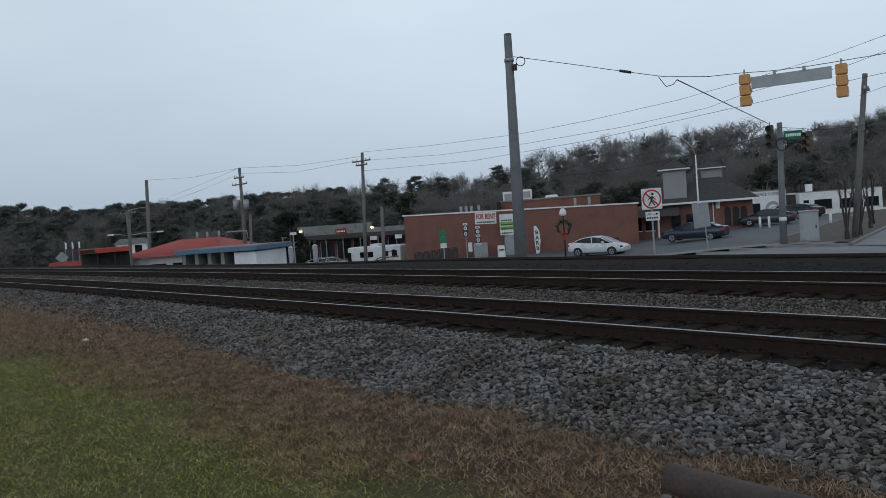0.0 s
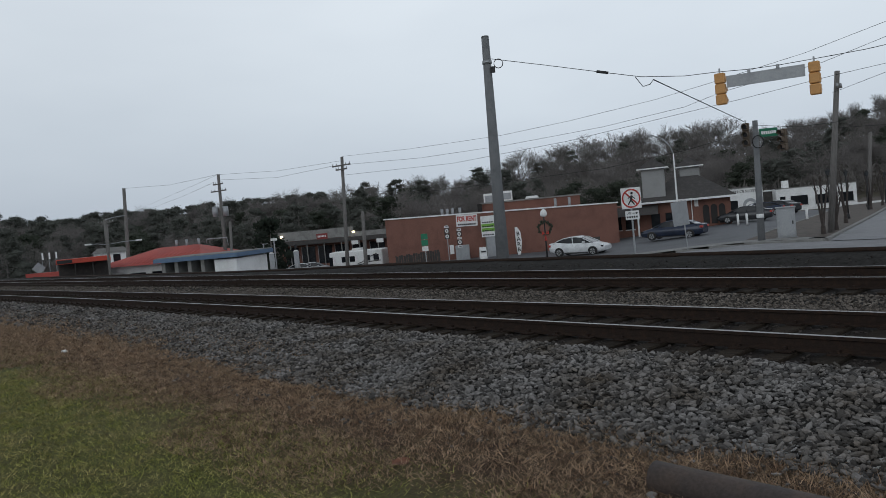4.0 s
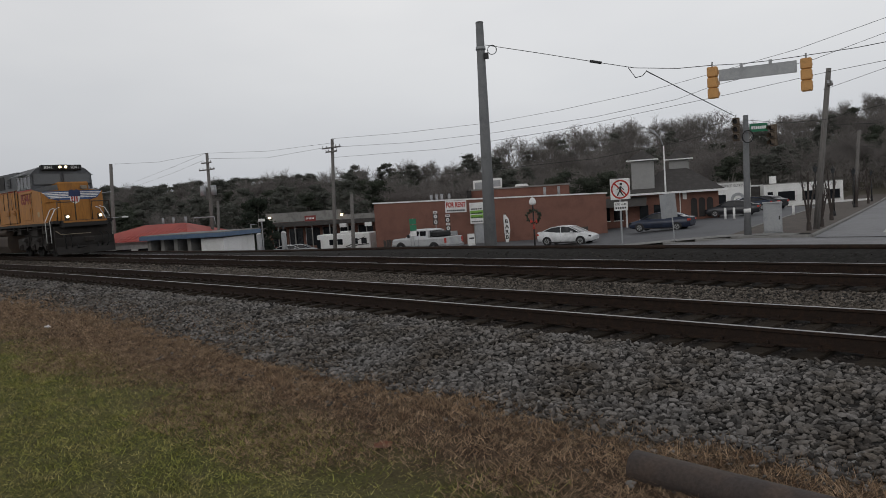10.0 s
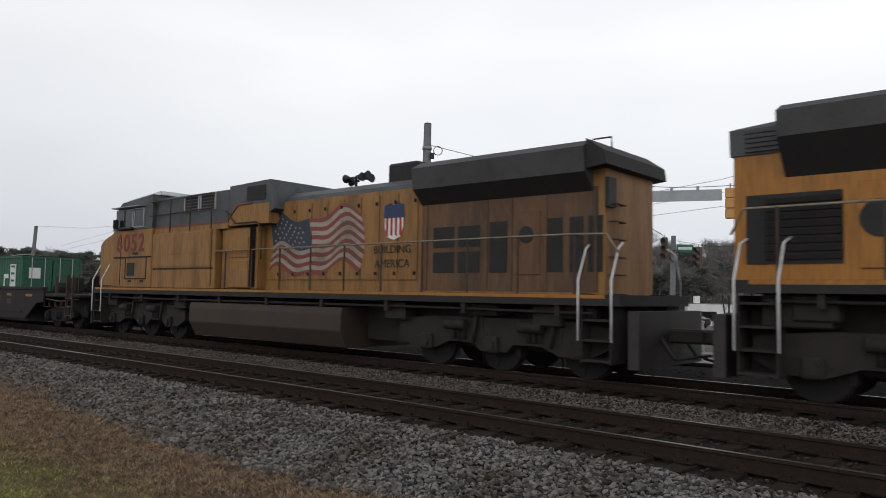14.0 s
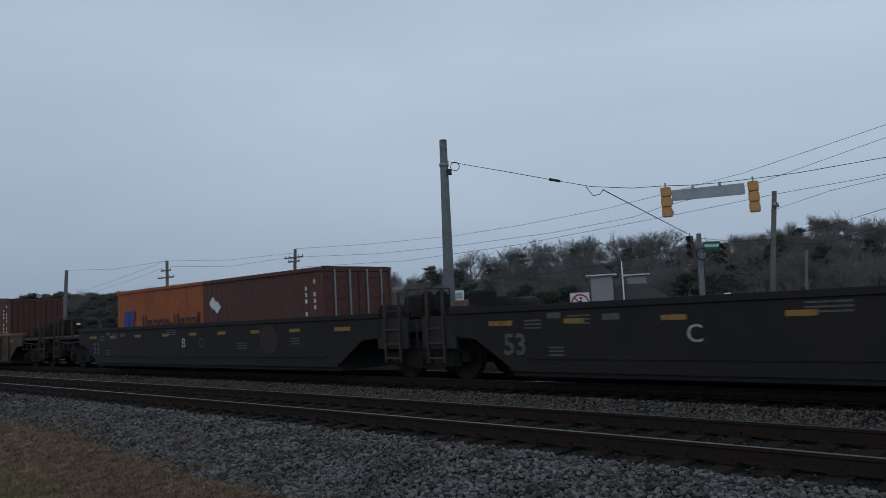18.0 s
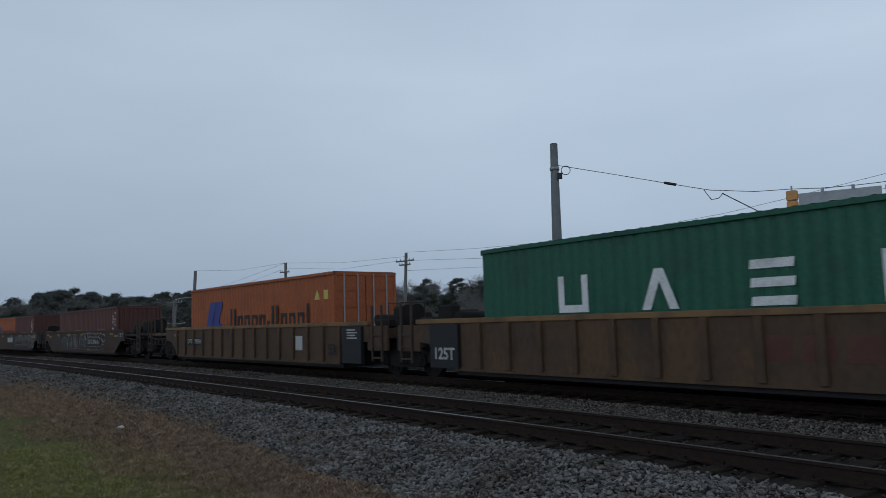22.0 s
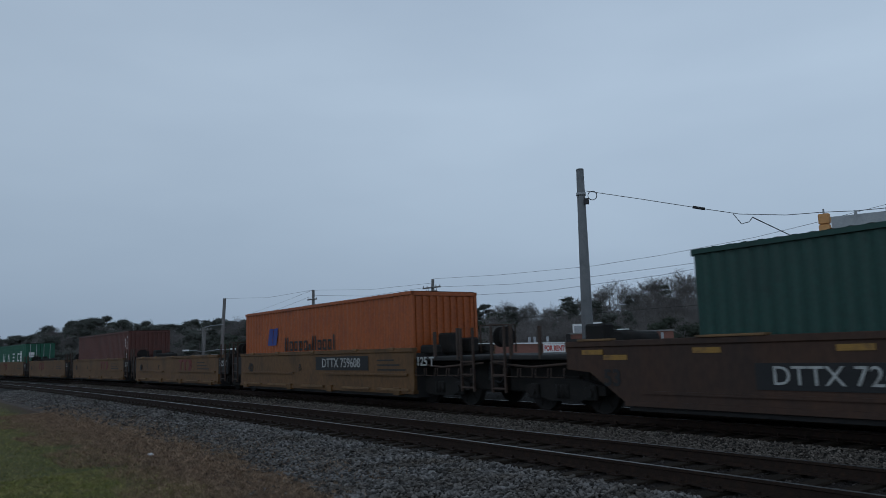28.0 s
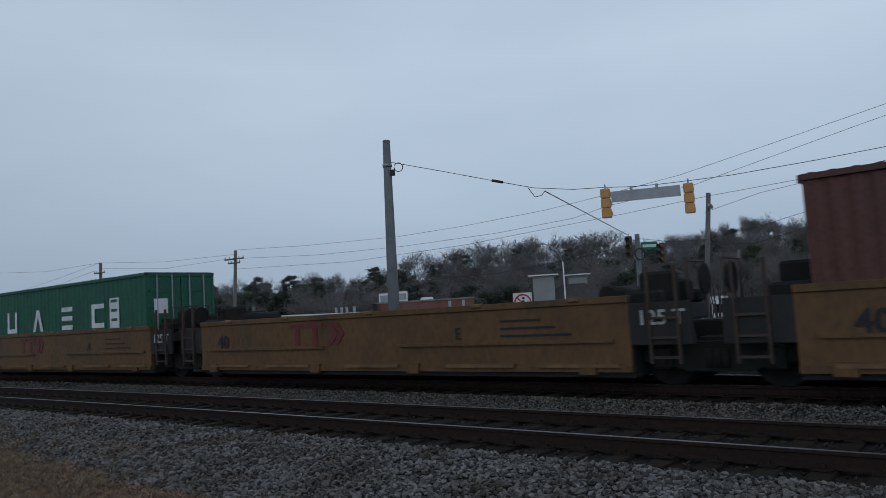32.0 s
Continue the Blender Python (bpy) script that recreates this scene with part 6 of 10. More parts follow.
def build_train():
    a, c = loco_lead()
    roll(a, c)
    a, c = loco_second()
    roll(a, c)
    oxide = "brown-red corrugated steel container in a well car"
    # three dark wells
    for i, x in enumerate((-53.3, -73.0, -92.7)):
        ca = well_car("grimy dark maroon well car with white stencils", 19.7, "smooth", M_WELL_DARK, M_SOOT, True, i == 0, i == 2)
        roll(ca, x)
        letters("unit_letter", ("A", "C", "B")[i], 0.42, M_STENCIL, ca, pose(-3.3 if i == 1 else -0.45, -1.53, 0.94))
        letters("well_length", "53", 0.58, M_STENCIL_DIM, ca, pose(-7.0, -1.53, 0.78), 0.004, 0.01)
        for x0, z0, nn, w in ((-6.75, 1.24, 3, 0.10), (-6.2, 1.28, 2, 0.12), (-5.75, 1.30, 4, 0.09), (-5.0, 1.22, 2, 0.14), (-1.6, 1.36, 5, 0.10), (-6.2, 0.72, 3, 0.08), (2.6, 0.9, 4, 0.10), (5.2, 1.0, 3, 0.10)):
            for r_ in range(3 if nn > 2 else 1):
                part("stencil_bar", B(x0, x0 + (w + 0.03) * nn, -1.518, -1.505, z0 - 0.07 * r_, z0 - 0.07 * r_ + (0.03 if nn > 2 else 0.11)), M_STENCIL_DIM, ca)
        part("rust_disc", T((4.2, -1.512, 1.0), (4.2, -1.518, 1.0), 0.42, seg=28), M_RUSTDISC, ca, "faint round rust stain")
        part("round_stencil", path_tube(bmesh.new(), [(0.62 + 0.13 * math.cos(k * 0.5236), -1.515, 0.95 + 0.13 * math.sin(k * 0.5236)) for k in range(13)], 0.012, 4), M_STENCIL_DIM, ca)
        for q in (-5.6, -3.65, -1.65, 0.1, 1.8, 3.56, 5.4):
            part("reflector", B(q - 0.22, q + 0.22, -1.525, -1.50, 1.18, 1.27), M_OCHRE, ca)
    roll(container("green_mark", M_C_GREEN, "green twenty-foot container with white company blocks", 6.06, 2.59), -50.5, 0.26)
    roll(container("orange_mark_small", M_C_ORANGE, "orange twenty-foot container with blue emblem", 6.06, 2.59), -56.6, 0.26)
    roll(container("placard", M_C_BROWN, "brown twenty-foot container with white hazard placards", 6.06, 2.59), -89.4, 0.26)
    roll(container("orange_mark_small", M_C_ORANGE, "orange twenty-foot container with blue emblem", 6.06, 2.59), -95.5, 0.26)
    # three ribbed wells
    for i, x in enumerate((-116.0, -135.1, -154.4)):
        ca = well_car("faded yellow ribbed well car, rusty and stained", 19.25, "ribbed", M_WELL_TAN, M_WELL_TAN, True, i == 0, i == 2)
        roll(ca, x)
        letters("well_length", "53", 0.46, M_DECAL, ca, pose(6.55, -1.612, 0.72), 0.004, 0.012)
        if i != 1:
            part("mark_panel", B((3.55 if i == 0 else -5.65), (5.25 if i == 0 else -3.95), -1.56, -1.50, 0.8, 1.1), M_SOOT, ca)
            letters("car_mark", "DTTX 789107", 0.27, M_STENCIL, ca, pose(4.4 if i == 0 else -4.8, -1.565, 0.94))
        if i < 2:
            part("black_end_panel", B(-7.79, -6.67, -1.612, -1.50, 0.34, 1.42), M_DECAL, ca)
            letters("end_panel_text", "125T", 0.40, M_STENCIL, ca, pose(-7.22, -1.618, 0.68), 0.004, 0.01)
        if i:
            part("black_end_panel", B(7.17, 8.2, -1.612, -1.50, 0.34, 1.42), M_DECAL, ca)
        bm = bmesh.new()
        for q in range(4):
            box(bm, (-7.5 if i == 0 else 7.45), (-6.95 if i == 0 else 8.0) - 0.1 * (q % 2), -1.618, -1.612, 1.06 + 0.08 * q, 1.10 + 0.08 * q)
        part("end_panel_bars", bm, M_STENCIL, ca)
        if i == 1:
            blocks("company_mark", ca, 1.0, 0.7, 0.42, (0.5, 0.5, 0.55), 0.16, M_FADED_MARK, -1.518)
        part("data_panel", B(-2.5 if i == 0 else 4.1, -1.8 if i == 0 else 4.55, -1.53, -1.50, 0.68, 1.15), M_STENCIL, ca)
    roll(container("upright_mark", M_C_BROWN, oxide, doors=False), -116.0, 0.28)
    roll(container("green_mark", M_C_GREEN, "green forty-foot container with white company blocks"), -135.1, 0.28)
    roll(container("orange_mark", M_C_ORANGE, "bright orange forty-foot container with a blue emblem and black block lettering"), -154.4, 0.28)
    # three rusted wells with spray paint
    for i, x in enumerate((-177.6, -196.9, -215.9)):
        ca = well_car("rusted yellow well car with faded spray-painted graffiti", 19.2, "smooth", M_WELL_RUST, M_SOOT, True, i == 0, i == 2)
        roll(ca, x)
        rng = random.Random(40 + i)
        if i == 0:
            spray(ca)
        if i == 1:
            for q in range(6):
                x0 = 2.1 + 0.98 * q + rng.uniform(-0.12, 0.12)
                big = False
                w, hh = rng.uniform(0.42, 0.6) * (1 if big else 1.3), rng.uniform(0.24, 0.40) if big else rng.uniform(0.42, 0.56)
                zc = 1.12 if big else 0.95
                pts = []
                for k in range(12):
                    an = k * math.pi / 6
                    f = 1 + 0.22 * math.sin(3 * an + q) + rng.uniform(-0.08, 0.08)
                    pts.append((x0 + w * f * math.cos(an), -1.519, min(1.43, zc + hh * f * math.sin(an))))
                bm = bmesh.new()
                bm.faces.new([bm.verts.new(p) for p in pts])
                part("graffiti", bm, M_GRAFFITI if big else M_GRAFFITI_OLD, ca, "sprayed pale letter")
                bm = bmesh.new()
                path_tube(bm, [(x0 + (p[0] - x0) * 0.62, -1.523, zc + (p[2] - zc) * 0.5) for p in pts[6:]] + [(x0 + 0.2, -1.523, zc - 0.1)], 0.045 if big else 0.02, 4)
                part("graffiti_line", bm, M_WELL_RUST if big else M_DECAL, ca, "dark sprayed line")
        if i == 0:
            part("mark_panel", B(1.6, 4.3, -1.53, -1.50, 0.72, 1.06), M_DECAL, ca)
            letters("car_mark", "DTTX 726105", 0.36, M_STENCIL, ca, pose(2.95, -1.538, 0.88))
        if i == 1:
            part("mark_panel", B(-1.0, 1.55, -1.525, -1.50, 0.74, 1.30), M_DECAL, ca)
            blocks("company_mark", ca, -0.75, 0.84, 0.36, (0.5, 0.5, 0.5), 0.1, M_STENCIL, -1.53, 0.2)
        if i == 2:
            part("mark_panel", B(-4.1, -0.9, -1.525, -1.50, 0.66, 1.10), M_DECAL, ca)
            letters("car_mark", "DTTX 726105", 0.44, M_STENCIL, ca, pose(-2.5, -1.535, 0.88))
        for q in (-7.7, -5.0, -2.45, 0.55, 3.4, 6.3):
            part("reflector", B(q - 0.28, q + 0.28, -1.528, -1.50, 1.28, 1.38), M_OCHRE, ca)
        for q in ((-7.6, 0.9), (-4.5, 1.35), (-0.2, 1.6), (4.6, 1.4)):
            part("side_plate", B(q[0] - q[1] / 2, q[0] + q[1] / 2, -1.58, -1.40, 1.555, 1.60, bevel=0.008), M_CHORD, ca)
        letters("well_length", "53", 0.46, M_DECAL, ca, pose(-7.2, -1.52, 0.80), 0.004, 0.01)
        part("black_end_panel", B(7.5, 8.44, -1.53, -1.50, 1.0, 1.42), M_DECAL, ca)
        letters("end_panel_text", "125 T", 0.28, M_STENCIL, ca, pose(7.95, -1.54, 1.24))
    roll(container("brown", M_C_BROWN, oxide, 12.19, 2.59, doors=False), -177.4, 0.26)
    roll(container("brown", M_C_BROWN, "brown-red twenty-foot container with a pale label", 6.06, 2.59, doors=False), -193.6, 0.26)
    roll(container("orange_mark_small", M_C_ORANGE, "weathered orange twenty-foot container", 6.06, 2.59), -199.7, 0.26)
    roll(container("pale_mark", M_C_DKGREEN, "dark green forty-foot container with pale block lettering", doors=False), -215.12, 0.28)
    # five short yellow wells
    loads = ("orange_mark_small", None, "brown", None, "green_mark")
    for i, x in enumerate((-236.4, -251.4, -266.4, -281.4, -296.4)):
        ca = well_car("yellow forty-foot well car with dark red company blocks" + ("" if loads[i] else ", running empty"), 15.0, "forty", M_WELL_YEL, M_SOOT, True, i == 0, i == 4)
        roll(ca, x)
        letters("well_length", "40", 0.48, M_DECAL, ca, pose(-5.2, -1.525, 0.98), 0.004, 0.012)
        letters("end_panel_text", "125 T", 0.34, M_STENCIL, ca, pose(6.75, -1.515, 1.16), 0.004, 0.006)
        letters("unit_letter", "BCDEA"[i], 0.34, M_DECAL, ca, pose(2.6 if i in (3, 4) else (-0.8 if i == 0 else -2.05), -1.525, 1.0))
        if i == 0:
            part("mark_panel", B(0.4, 3.8, -1.525, -1.50, 0.92, 1.36), M_DECAL, ca)
            letters("car_mark", "DTTX 759608", 0.42, M_STENCIL, ca, pose(2.1, -1.535, 1.14))
        else:
            tx = -2.5 if i in (3, 4) else 1.05
            for q in range(2):
                part("company_mark", B(tx + 0.62 * q, tx + 0.54 + 0.62 * q, -1.525, -1.50, 1.27, 1.38), M_MAROON, ca)
                part("company_mark", B(tx + 0.19 + 0.62 * q, tx + 0.35 + 0.62 * q, -1.525, -1.50, 0.86, 1.27), M_MAROON, ca)
            for q in (1.30, 1.52):
                part("company_mark", prism(bmesh.new(), [(tx + q, 0.86), (tx + q + 0.16, 0.86), (tx + q + 0.36, 1.12), (tx + q + 0.16, 1.38), (tx + q, 1.38), (tx + q + 0.2, 1.12)], -1.525, -1.50), M_MAROON, ca)
        x0 = 4.3 if i == 0 else 3.6
        for r_ in range(3):
            part("stencil_bar", B(x0, x0 + 1.5 - 0.3 * r_, -1.523, -1.50, 0.92 + 0.14 * r_, 0.96 + 0.14 * r_), M_DECAL, ca)
        for q in (-4.9, -2.6, 0.2, 3.1, 5.2):
            part("tie_down", B(q - 0.12, q + 0.12, -1.60, -1.50, 1.50, 1.58, bevel=0.015), M_CHORD, ca)
            part("lower_lip", B(q - 0.8, q + 0.8, -1.60, -1.52, 0.36, 0.42), M_CHORD, ca)
    roll(container("orange_mark_small", M_C_ORANGE, "orange forty-foot container with blue emblem and black block lettering", doors=False), -236.72, 0.28)
    roll(container("brown", M_C_BROWN, oxide, doors=False), -266.3, 0.28)
    roll(container("green_mark", M_C_GREEN, "green forty-foot container with white company blocks"), -297.0, 0.28)
    # the tail
    for i, x in enumerate((-316.0, -335.2, -354.4)):
        ca = well_car("faded yellow ribbed well car, rusty and stained", 19.2, "ribbed", M_WELL_TAN, M_SOOT, True, i == 0, i == 2)
        roll(ca, x)
        roll(container(("brown", "orange_mark_small", "brown")[i], (M_C_BROWN, M_C_ORANGE, M_C_BROWN)[i], (oxide, "plain orange forty-foot steel container", oxide)[i], doors=False), x, 0.28)


M_MAROON = mat("maroon_mark", (0.13, 0.022, 0.02), 0.6, scale=4)
build_train()

# ---- the town beyond the tracks ----
def P(az, el, dist):
    """A place by bearing, elevation from the eye and distance over ground."""
    a = radians(az)
    return Vector((dist * math.sin(a), dist * math.cos(a), EYE[2] + dist * math.tan(radians(el))))


M_ROADPALE = mat("worn_asphalt", (0.247, 0.247, 0.255), 0.85, spots=(0.173, 0.173, 0.180), scale=0.35, amount=0.6, bump=0.15, fine=60)
M_LOT = mat("parking_asphalt", (0.112, 0.115, 0.123), 0.75, spots=(0.078, 0.081, 0.087), scale=0.3, amount=0.6, fine=60)
M_SIGNLIME = mat("lime_sign", (0.19, 0.42, 0.05), 0.6, scale=3)
M_DULLBROWN = mat("dull_signal_brown", (0.095, 0.068, 0.045), 0.7, spots=(0.07, 0.05, 0.035), scale=4)
M_KERB = mat("old_concrete", (0.240, 0.236, 0.224), 0.9, spots=(0.160, 0.156, 0.148), scale=1.5)
M_LINE_Y = mat("yellow_road_paint", (0.48, 0.30, 0.05), 0.8, spots=(0.3, 0.2, 0.06), scale=2)
M_LINE_W = mat("white_road_paint", (0.55, 0.55, 0.53), 0.8, spots=(0.35, 0.35, 0.34), scale=2)
M_MULCH = mat("bare_verge", (0.105, 0.086, 0.072), 0.95, spots=(0.065, 0.054, 0.046), scale=1.5)

street = drape("road", steps((-150, -80, 4), (-80, 30, 1.5), (30, 120, 6)), steps((7.0, 26.2, 1.2)), M_ROADPALE, 0.02)
tagged(street, "pale worn asphalt street along the railway", "road", kind="structure")
lot = drape("pavement", steps((-78, -14, 2)), steps((28.2, 70, 1.9)), M_LOT, 0.03)
tagged(lot, "dark asphalt parking lot", "parking lot", kind="structure")


def edge(d):
    """Left edge of the side street, which leaves the main street at the corner."""
    return -13.8 - 11.0 * (d - 26.4) / 59.6


def strip(name, u_list, d_list, material, lift):
    """A sheet beside or on the side street, u metres from its left edge."""
    verts, faces = [], []
    for u in u_list:
        for d in d_list:
            x, y, _ = on_track(edge(d) + u, d)
            verts.append((x, y, ground_z(x, y) + lift))
    n = len(d_list)
    for i in range(len(u_list) - 1):
        for j in range(n - 1):
            faces.append((i * n + j, (i + 1) * n + j, (i + 1) * n + j + 1, i * n + j + 1))
    me = bpy.data.meshes.new(name)
    me.from_pydata(verts, [], faces)
    me.materials.append(material)
    return new(name, me)


cross = strip("side_road", steps((0, 13, 1.3)), steps((26.0, 62, 2.4), (62, 104, 5)), M_ROADPALE, 0.05)
tagged(cross, "side street climbing gently into the woods", "road", kind="structure")


def kerb(name, pts, w=0.3, h=0.15, label="weathered concrete kerb"):
    bm = bmesh.new()
    for a, b in zip(pts[:-1], pts[1:]):
        a, b = Vector((*a, 0)), Vector((*b, 0))
        d = (b - a)
        n = max(1, round(d.length / 2.0))
        for i in range(n):
            p, q = a + d * i / n, a + d * (i + 1) / n
            m = Matrix.Translation((p.x, p.y, ground_z(p.x, p.y))) @ Matrix.Rotation(math.atan2(d.y, d.x), 4, "Z")
            box(bm, 0.01, (q - p).length - 0.01, -w / 2, w / 2, -0.25, h, m=m)
    return tagged(part(name, bm, M_KERB), label, "kerb", kind="structure")


kerb("kerb_street", [on_track(s, 26.4)[:2] for s in range(-42, -13, 4)], 0.35)
walk_strip = drape("sidewalk", steps((-40, -15, 1.5)), steps((26.6, 28.1, 0.5)), M_KERB, 0.13)
tagged(walk_strip, "narrow concrete sidewalk", "sidewalk", kind="structure")
kerb("kerb_corner", [on_track(edge(d) - 0.2, d)[:2] for d in (26.6, 30, 36, 45, 58, 74, 96)], 0.22, 0.13)
kerb("kerb_lot", [on_track(edge(d) - 4.9, d)[:2] for d in (34, 45, 58, 74)], 0.18, 0.12)
verge = strip("verge", steps((-4.8, -0.4, 0.7)), steps((28.2, 60, 2), (60, 98, 4)), M_MULCH, 0.09)
tagged(verge, "bare brown verge with small trees", "verge", kind="structure")
for a0, r0, a1, r1, mt, nm in ((28.5, 64, 30.3, 50.5, M_LINE_Y, "yellow_line"), (28.75, 64, 30.6, 50.5, M_LINE_Y, "yellow_line"), (29.5, 72, 31.6, 54, M_LINE_Y, "yellow_line"), (29.75, 72, 31.9, 54, M_LINE_Y, "yellow_line"), (27.5, 43, 28.0, 50.3, M_LINE_W, "white_line")):
    p, q = Vector(at(a0, r0)), Vector(at(a1, r1))
    bm = bmesh.new()
    d = (q - p).normalized()
    n = Vector((-d.y, d.x, 0)) * 0.09
    k = 8
    row = [(p + (q - p) * i / k) for i in range(k + 1)]
    vs = [[bm.verts.new((c.x, c.y, ground_z(c.x, c.y) + 0.062)) for c in (r_ + n, r_ - n)] for r_ in row]
    for u, v in zip(vs[:-1], vs[1:]):
        bm.faces.new((u[0], u[1], v[1], v[0]))
    tagged(part(nm, bm, mt), "painted line on the asphalt", "road marking", kind="structure")
# old rail lying along the far shoulder
bm = bmesh.new()
path_tube(bm, [(*on_track(s, 2.75)[:2], -0.07 + 0.17 * ease(-32, -14, s)) for s in range(-60, 22, 4)], 0.06, 6)
tagged(part("spare_rail", bm, M_RAILSIDE), "rusty spare rail lying along the ballast shoulder", "rail")


def house(name, label, x, y, heading, zb):
    ob = thing(name, label, "building")
    ob.matrix_basis = pose(x, y, zb, 0, 0, heading)
    return ob


def brick_course(parent, x0, x1, y, z0, z1):
    """Bed joints of a far brick wall, fine proud courses."""
    bm = bmesh.new()
    z = z0
    while z < z1:
        box(bm, x0, x1, y - 0.012, y + 0.01, z, z + 0.19)
        z += 0.21
    return part("brick_facing", bm, M_BRICK, parent)


def brick_store():
    h = house("brick_building", "long single-storey red brick building with a for-rent sign", -10.26, 65.2, -0.06, -4.2)
    Z = lambda v: v + 4.2
    top = lambda u: 1.83 - 0.44 * u / 20.6
    bm = bmesh.new()
    prism(bm, [(0, 0), (20.6, 0), (20.6, Z(1.30)), (0, Z(1.74))], 0, 16)
    part("wall", bm, M_BRICK, h)
    brick_course(h, 0.02, 20.58, 0.0, Z(-3.6), Z(1.2))
    bm = bmesh.new()
    prism(bm, [(-0.12, Z(1.72)), (20.72, Z(1.28)), (20.72, Z(1.40)), (-0.12, Z(1.84))], -0.12, 0.3)
    part("coping", bm, M_WALLWHITE, h, "pale coping along the roof edge")
    part("roof", B(0.2, 20.4, 0.3, 15.8, Z(1.0), Z(1.15)), M_ROOFDARK, h)
    bm = bmesh.new()
    prism(bm, [(8.6, Z(1.1)), (18.0, Z(1.1)), (18.0, Z(2.36)), (8.6, Z(2.45))], 5.0, 14)
    part("rear_wall", bm, M_BRICK, h)
    part("rear_coping", B(8.5, 18.1, 4.9, 5.2, Z(2.36), Z(2.50)), M_KERB, h)
    for x0, x1, z0, z1 in ((8.9, 9.9, 2.2, 3.35), (10.3, 11.7, 2.45, 3.45)):
        u = part("roof_unit", B(x0, x1, 6, 7.2, Z(z0), Z(z1), bevel=0.04), M_WALLWHITE, h, "pale rooftop air unit")
        part("fan_grille", B(x0 + 0.15, x1 - 0.15, 5.97, 6.0, Z(z0 + 0.2), Z(z1 - 0.2)), M_SIGNBACK, u)
    part("roof_dome", T((13.6, 7, Z(2.4)), (13.6, 7, Z(2.75)), 0.75, 0.55, seg=14), M_WALLWHITE, h)
    for x in (4.9, 5.4, 5.9, 6.6, 15.6, 16.9):
        part("roof_vent", T((x, 4, Z(1.2)), (x, 4, Z(2.25)), 0.13, seg=8), M_SIGNBACK, h)
    part("blue_tarp", B(8.3, 8.7, 4.0, 5.2, Z(1.4), Z(2.4)), M_SOOT, h)
    # boarded door, side window and shop front at the right end
    part("boarded_door", B(8.85, 9.75, -0.06, 0.05, Z(-2.9), Z(-0.6)), M_KERB, h)
    part("shop_window", B(20.58, 20.66, 0.6, 3.6, Z(-2.0), Z(0.2)), M_GLASS, h)
    part("shop_door", B(20.58, 20.67, 4.2, 5.2, Z(-2.4), Z(-0.1)), M_GLASS, h)
    part("patched_brick", B(17.6, 18.9, -0.03, 0.05, Z(-2.4), Z(-1.5)), M_ROOFDARK, h)
    part("low_wall", B(0.5, 5.0, -1.2, -1.0, Z(-4.1), Z(-2.6)), M_KERB, h)
    # signs on the wall
    s = thing("for_rent_sign", "white for-rent banner with red letters on the brick wall", "sign")
    s.matrix_basis = pose(-10.26 + 7.35, 65.2 - 0.08, 1.02, 0, 1.6, 0)
    part("panel", B(-0.95, 0.95, -0.03, 0.03, -0.52, 0.52), M_WHITE, s)
    letters("sign_word", "FOR RENT", 0.62, M_RED, s, pose(0, -0.036, 0.13) @ Matrix.Diagonal((0.60, 1, 1.0, 1)), 0.004, 0.028)
    bm = bmesh.new()
    for i in range(9):
        box(bm, -0.8 + 0.18 * i, -0.66 + 0.18 * i, -0.036, -0.031, -0.42, -0.28)
    part("small_line", bm, M_DECAL, s)
    s = thing("shop_sign", "tall white and green shop sign on posts", "sign")
    s.matrix_basis = pose(-10.26 + 9.2, 65.2 - 0.5, 0.3)
    part("board", B(-0.62, 0.62, -0.05, 0.05, -0.9, 0.95), M_WHITE, s)
    for z in (-0.05, -0.42):
        part("green_panel", B(-0.58, 0.58, -0.06, -0.05, z, z + 0.30), M_SIGNLIME, s)
    bm = bmesh.new()
    for r_ in range(4):
        for i in range(5):
            box(bm, -0.5 + 0.2 * i, -0.36 + 0.2 * i, -0.068, -0.061, -0.78 + 0.37 * r_, -0.66 + 0.37 * r_)
    part("sign_bars", bm, M_DECAL, s)
    part("post", B(-0.25, 0.5, 0.06, 0.12, -4.0, -0.9), M_SIGNBACK, s)
    # feather flag
    s = thing("feather_flag", "white feather banner flag with dark upright letters", "flag")
    s.matrix_basis = pose(-10.26 + 11.6, 65.2 - 1.5, -2.9)
    bm = bmesh.new()
    prism(bm, [(0.0, 0.2), (0.25, 0.6), (0.42, 1.6), (0.36, 2.5), (0.1, 2.95), (-0.12, 2.95), (-0.1, 1.4)], -0.01, 0.01)
    part("cloth", bm, M_WHITE, s)
    part("pole", path_tube(bmesh.new(), [(0.02, 0, 0), (-0.12, 0, 1.5), (-0.12, 0, 2.9), (0.1, 0, 3.05)], 0.02), M_DECAL, s)
    for i, ch in enumerate("BARB"):
        letters("flag_letter", ch, 0.46, M_DECAL, s, pose(0.13 + 0.02 * (i == 1), -0.016, 2.35 - 0.46 * i), 0.003, 0.012)
    s = thing("folding_sign", "white folding sign board on the ground", "sign")
    s.matrix_basis = pose(-10.26 + 8.6, 65.2 - 2.5, ground_z(-1.6, 62.7), 0, 0, 12)
    for k in (-1, 1):
        part("leaf", B(-0.3, 0.3, -0.02, 0.02, 0, 1.05, m=pose(0, 0.25 * k, 0, 14 * k, 0, 0)), M_WHITE, s)
    part("scrawl", B(-0.2, 0.22, -0.02, 0.0, 0.5, 0.62, m=pose(0, -0.33, 0.1, -14, 0, 0)), M_DECAL, s)
    s = thing("utility_box", "grey electrical cabinet by the brick wall", "utility box")
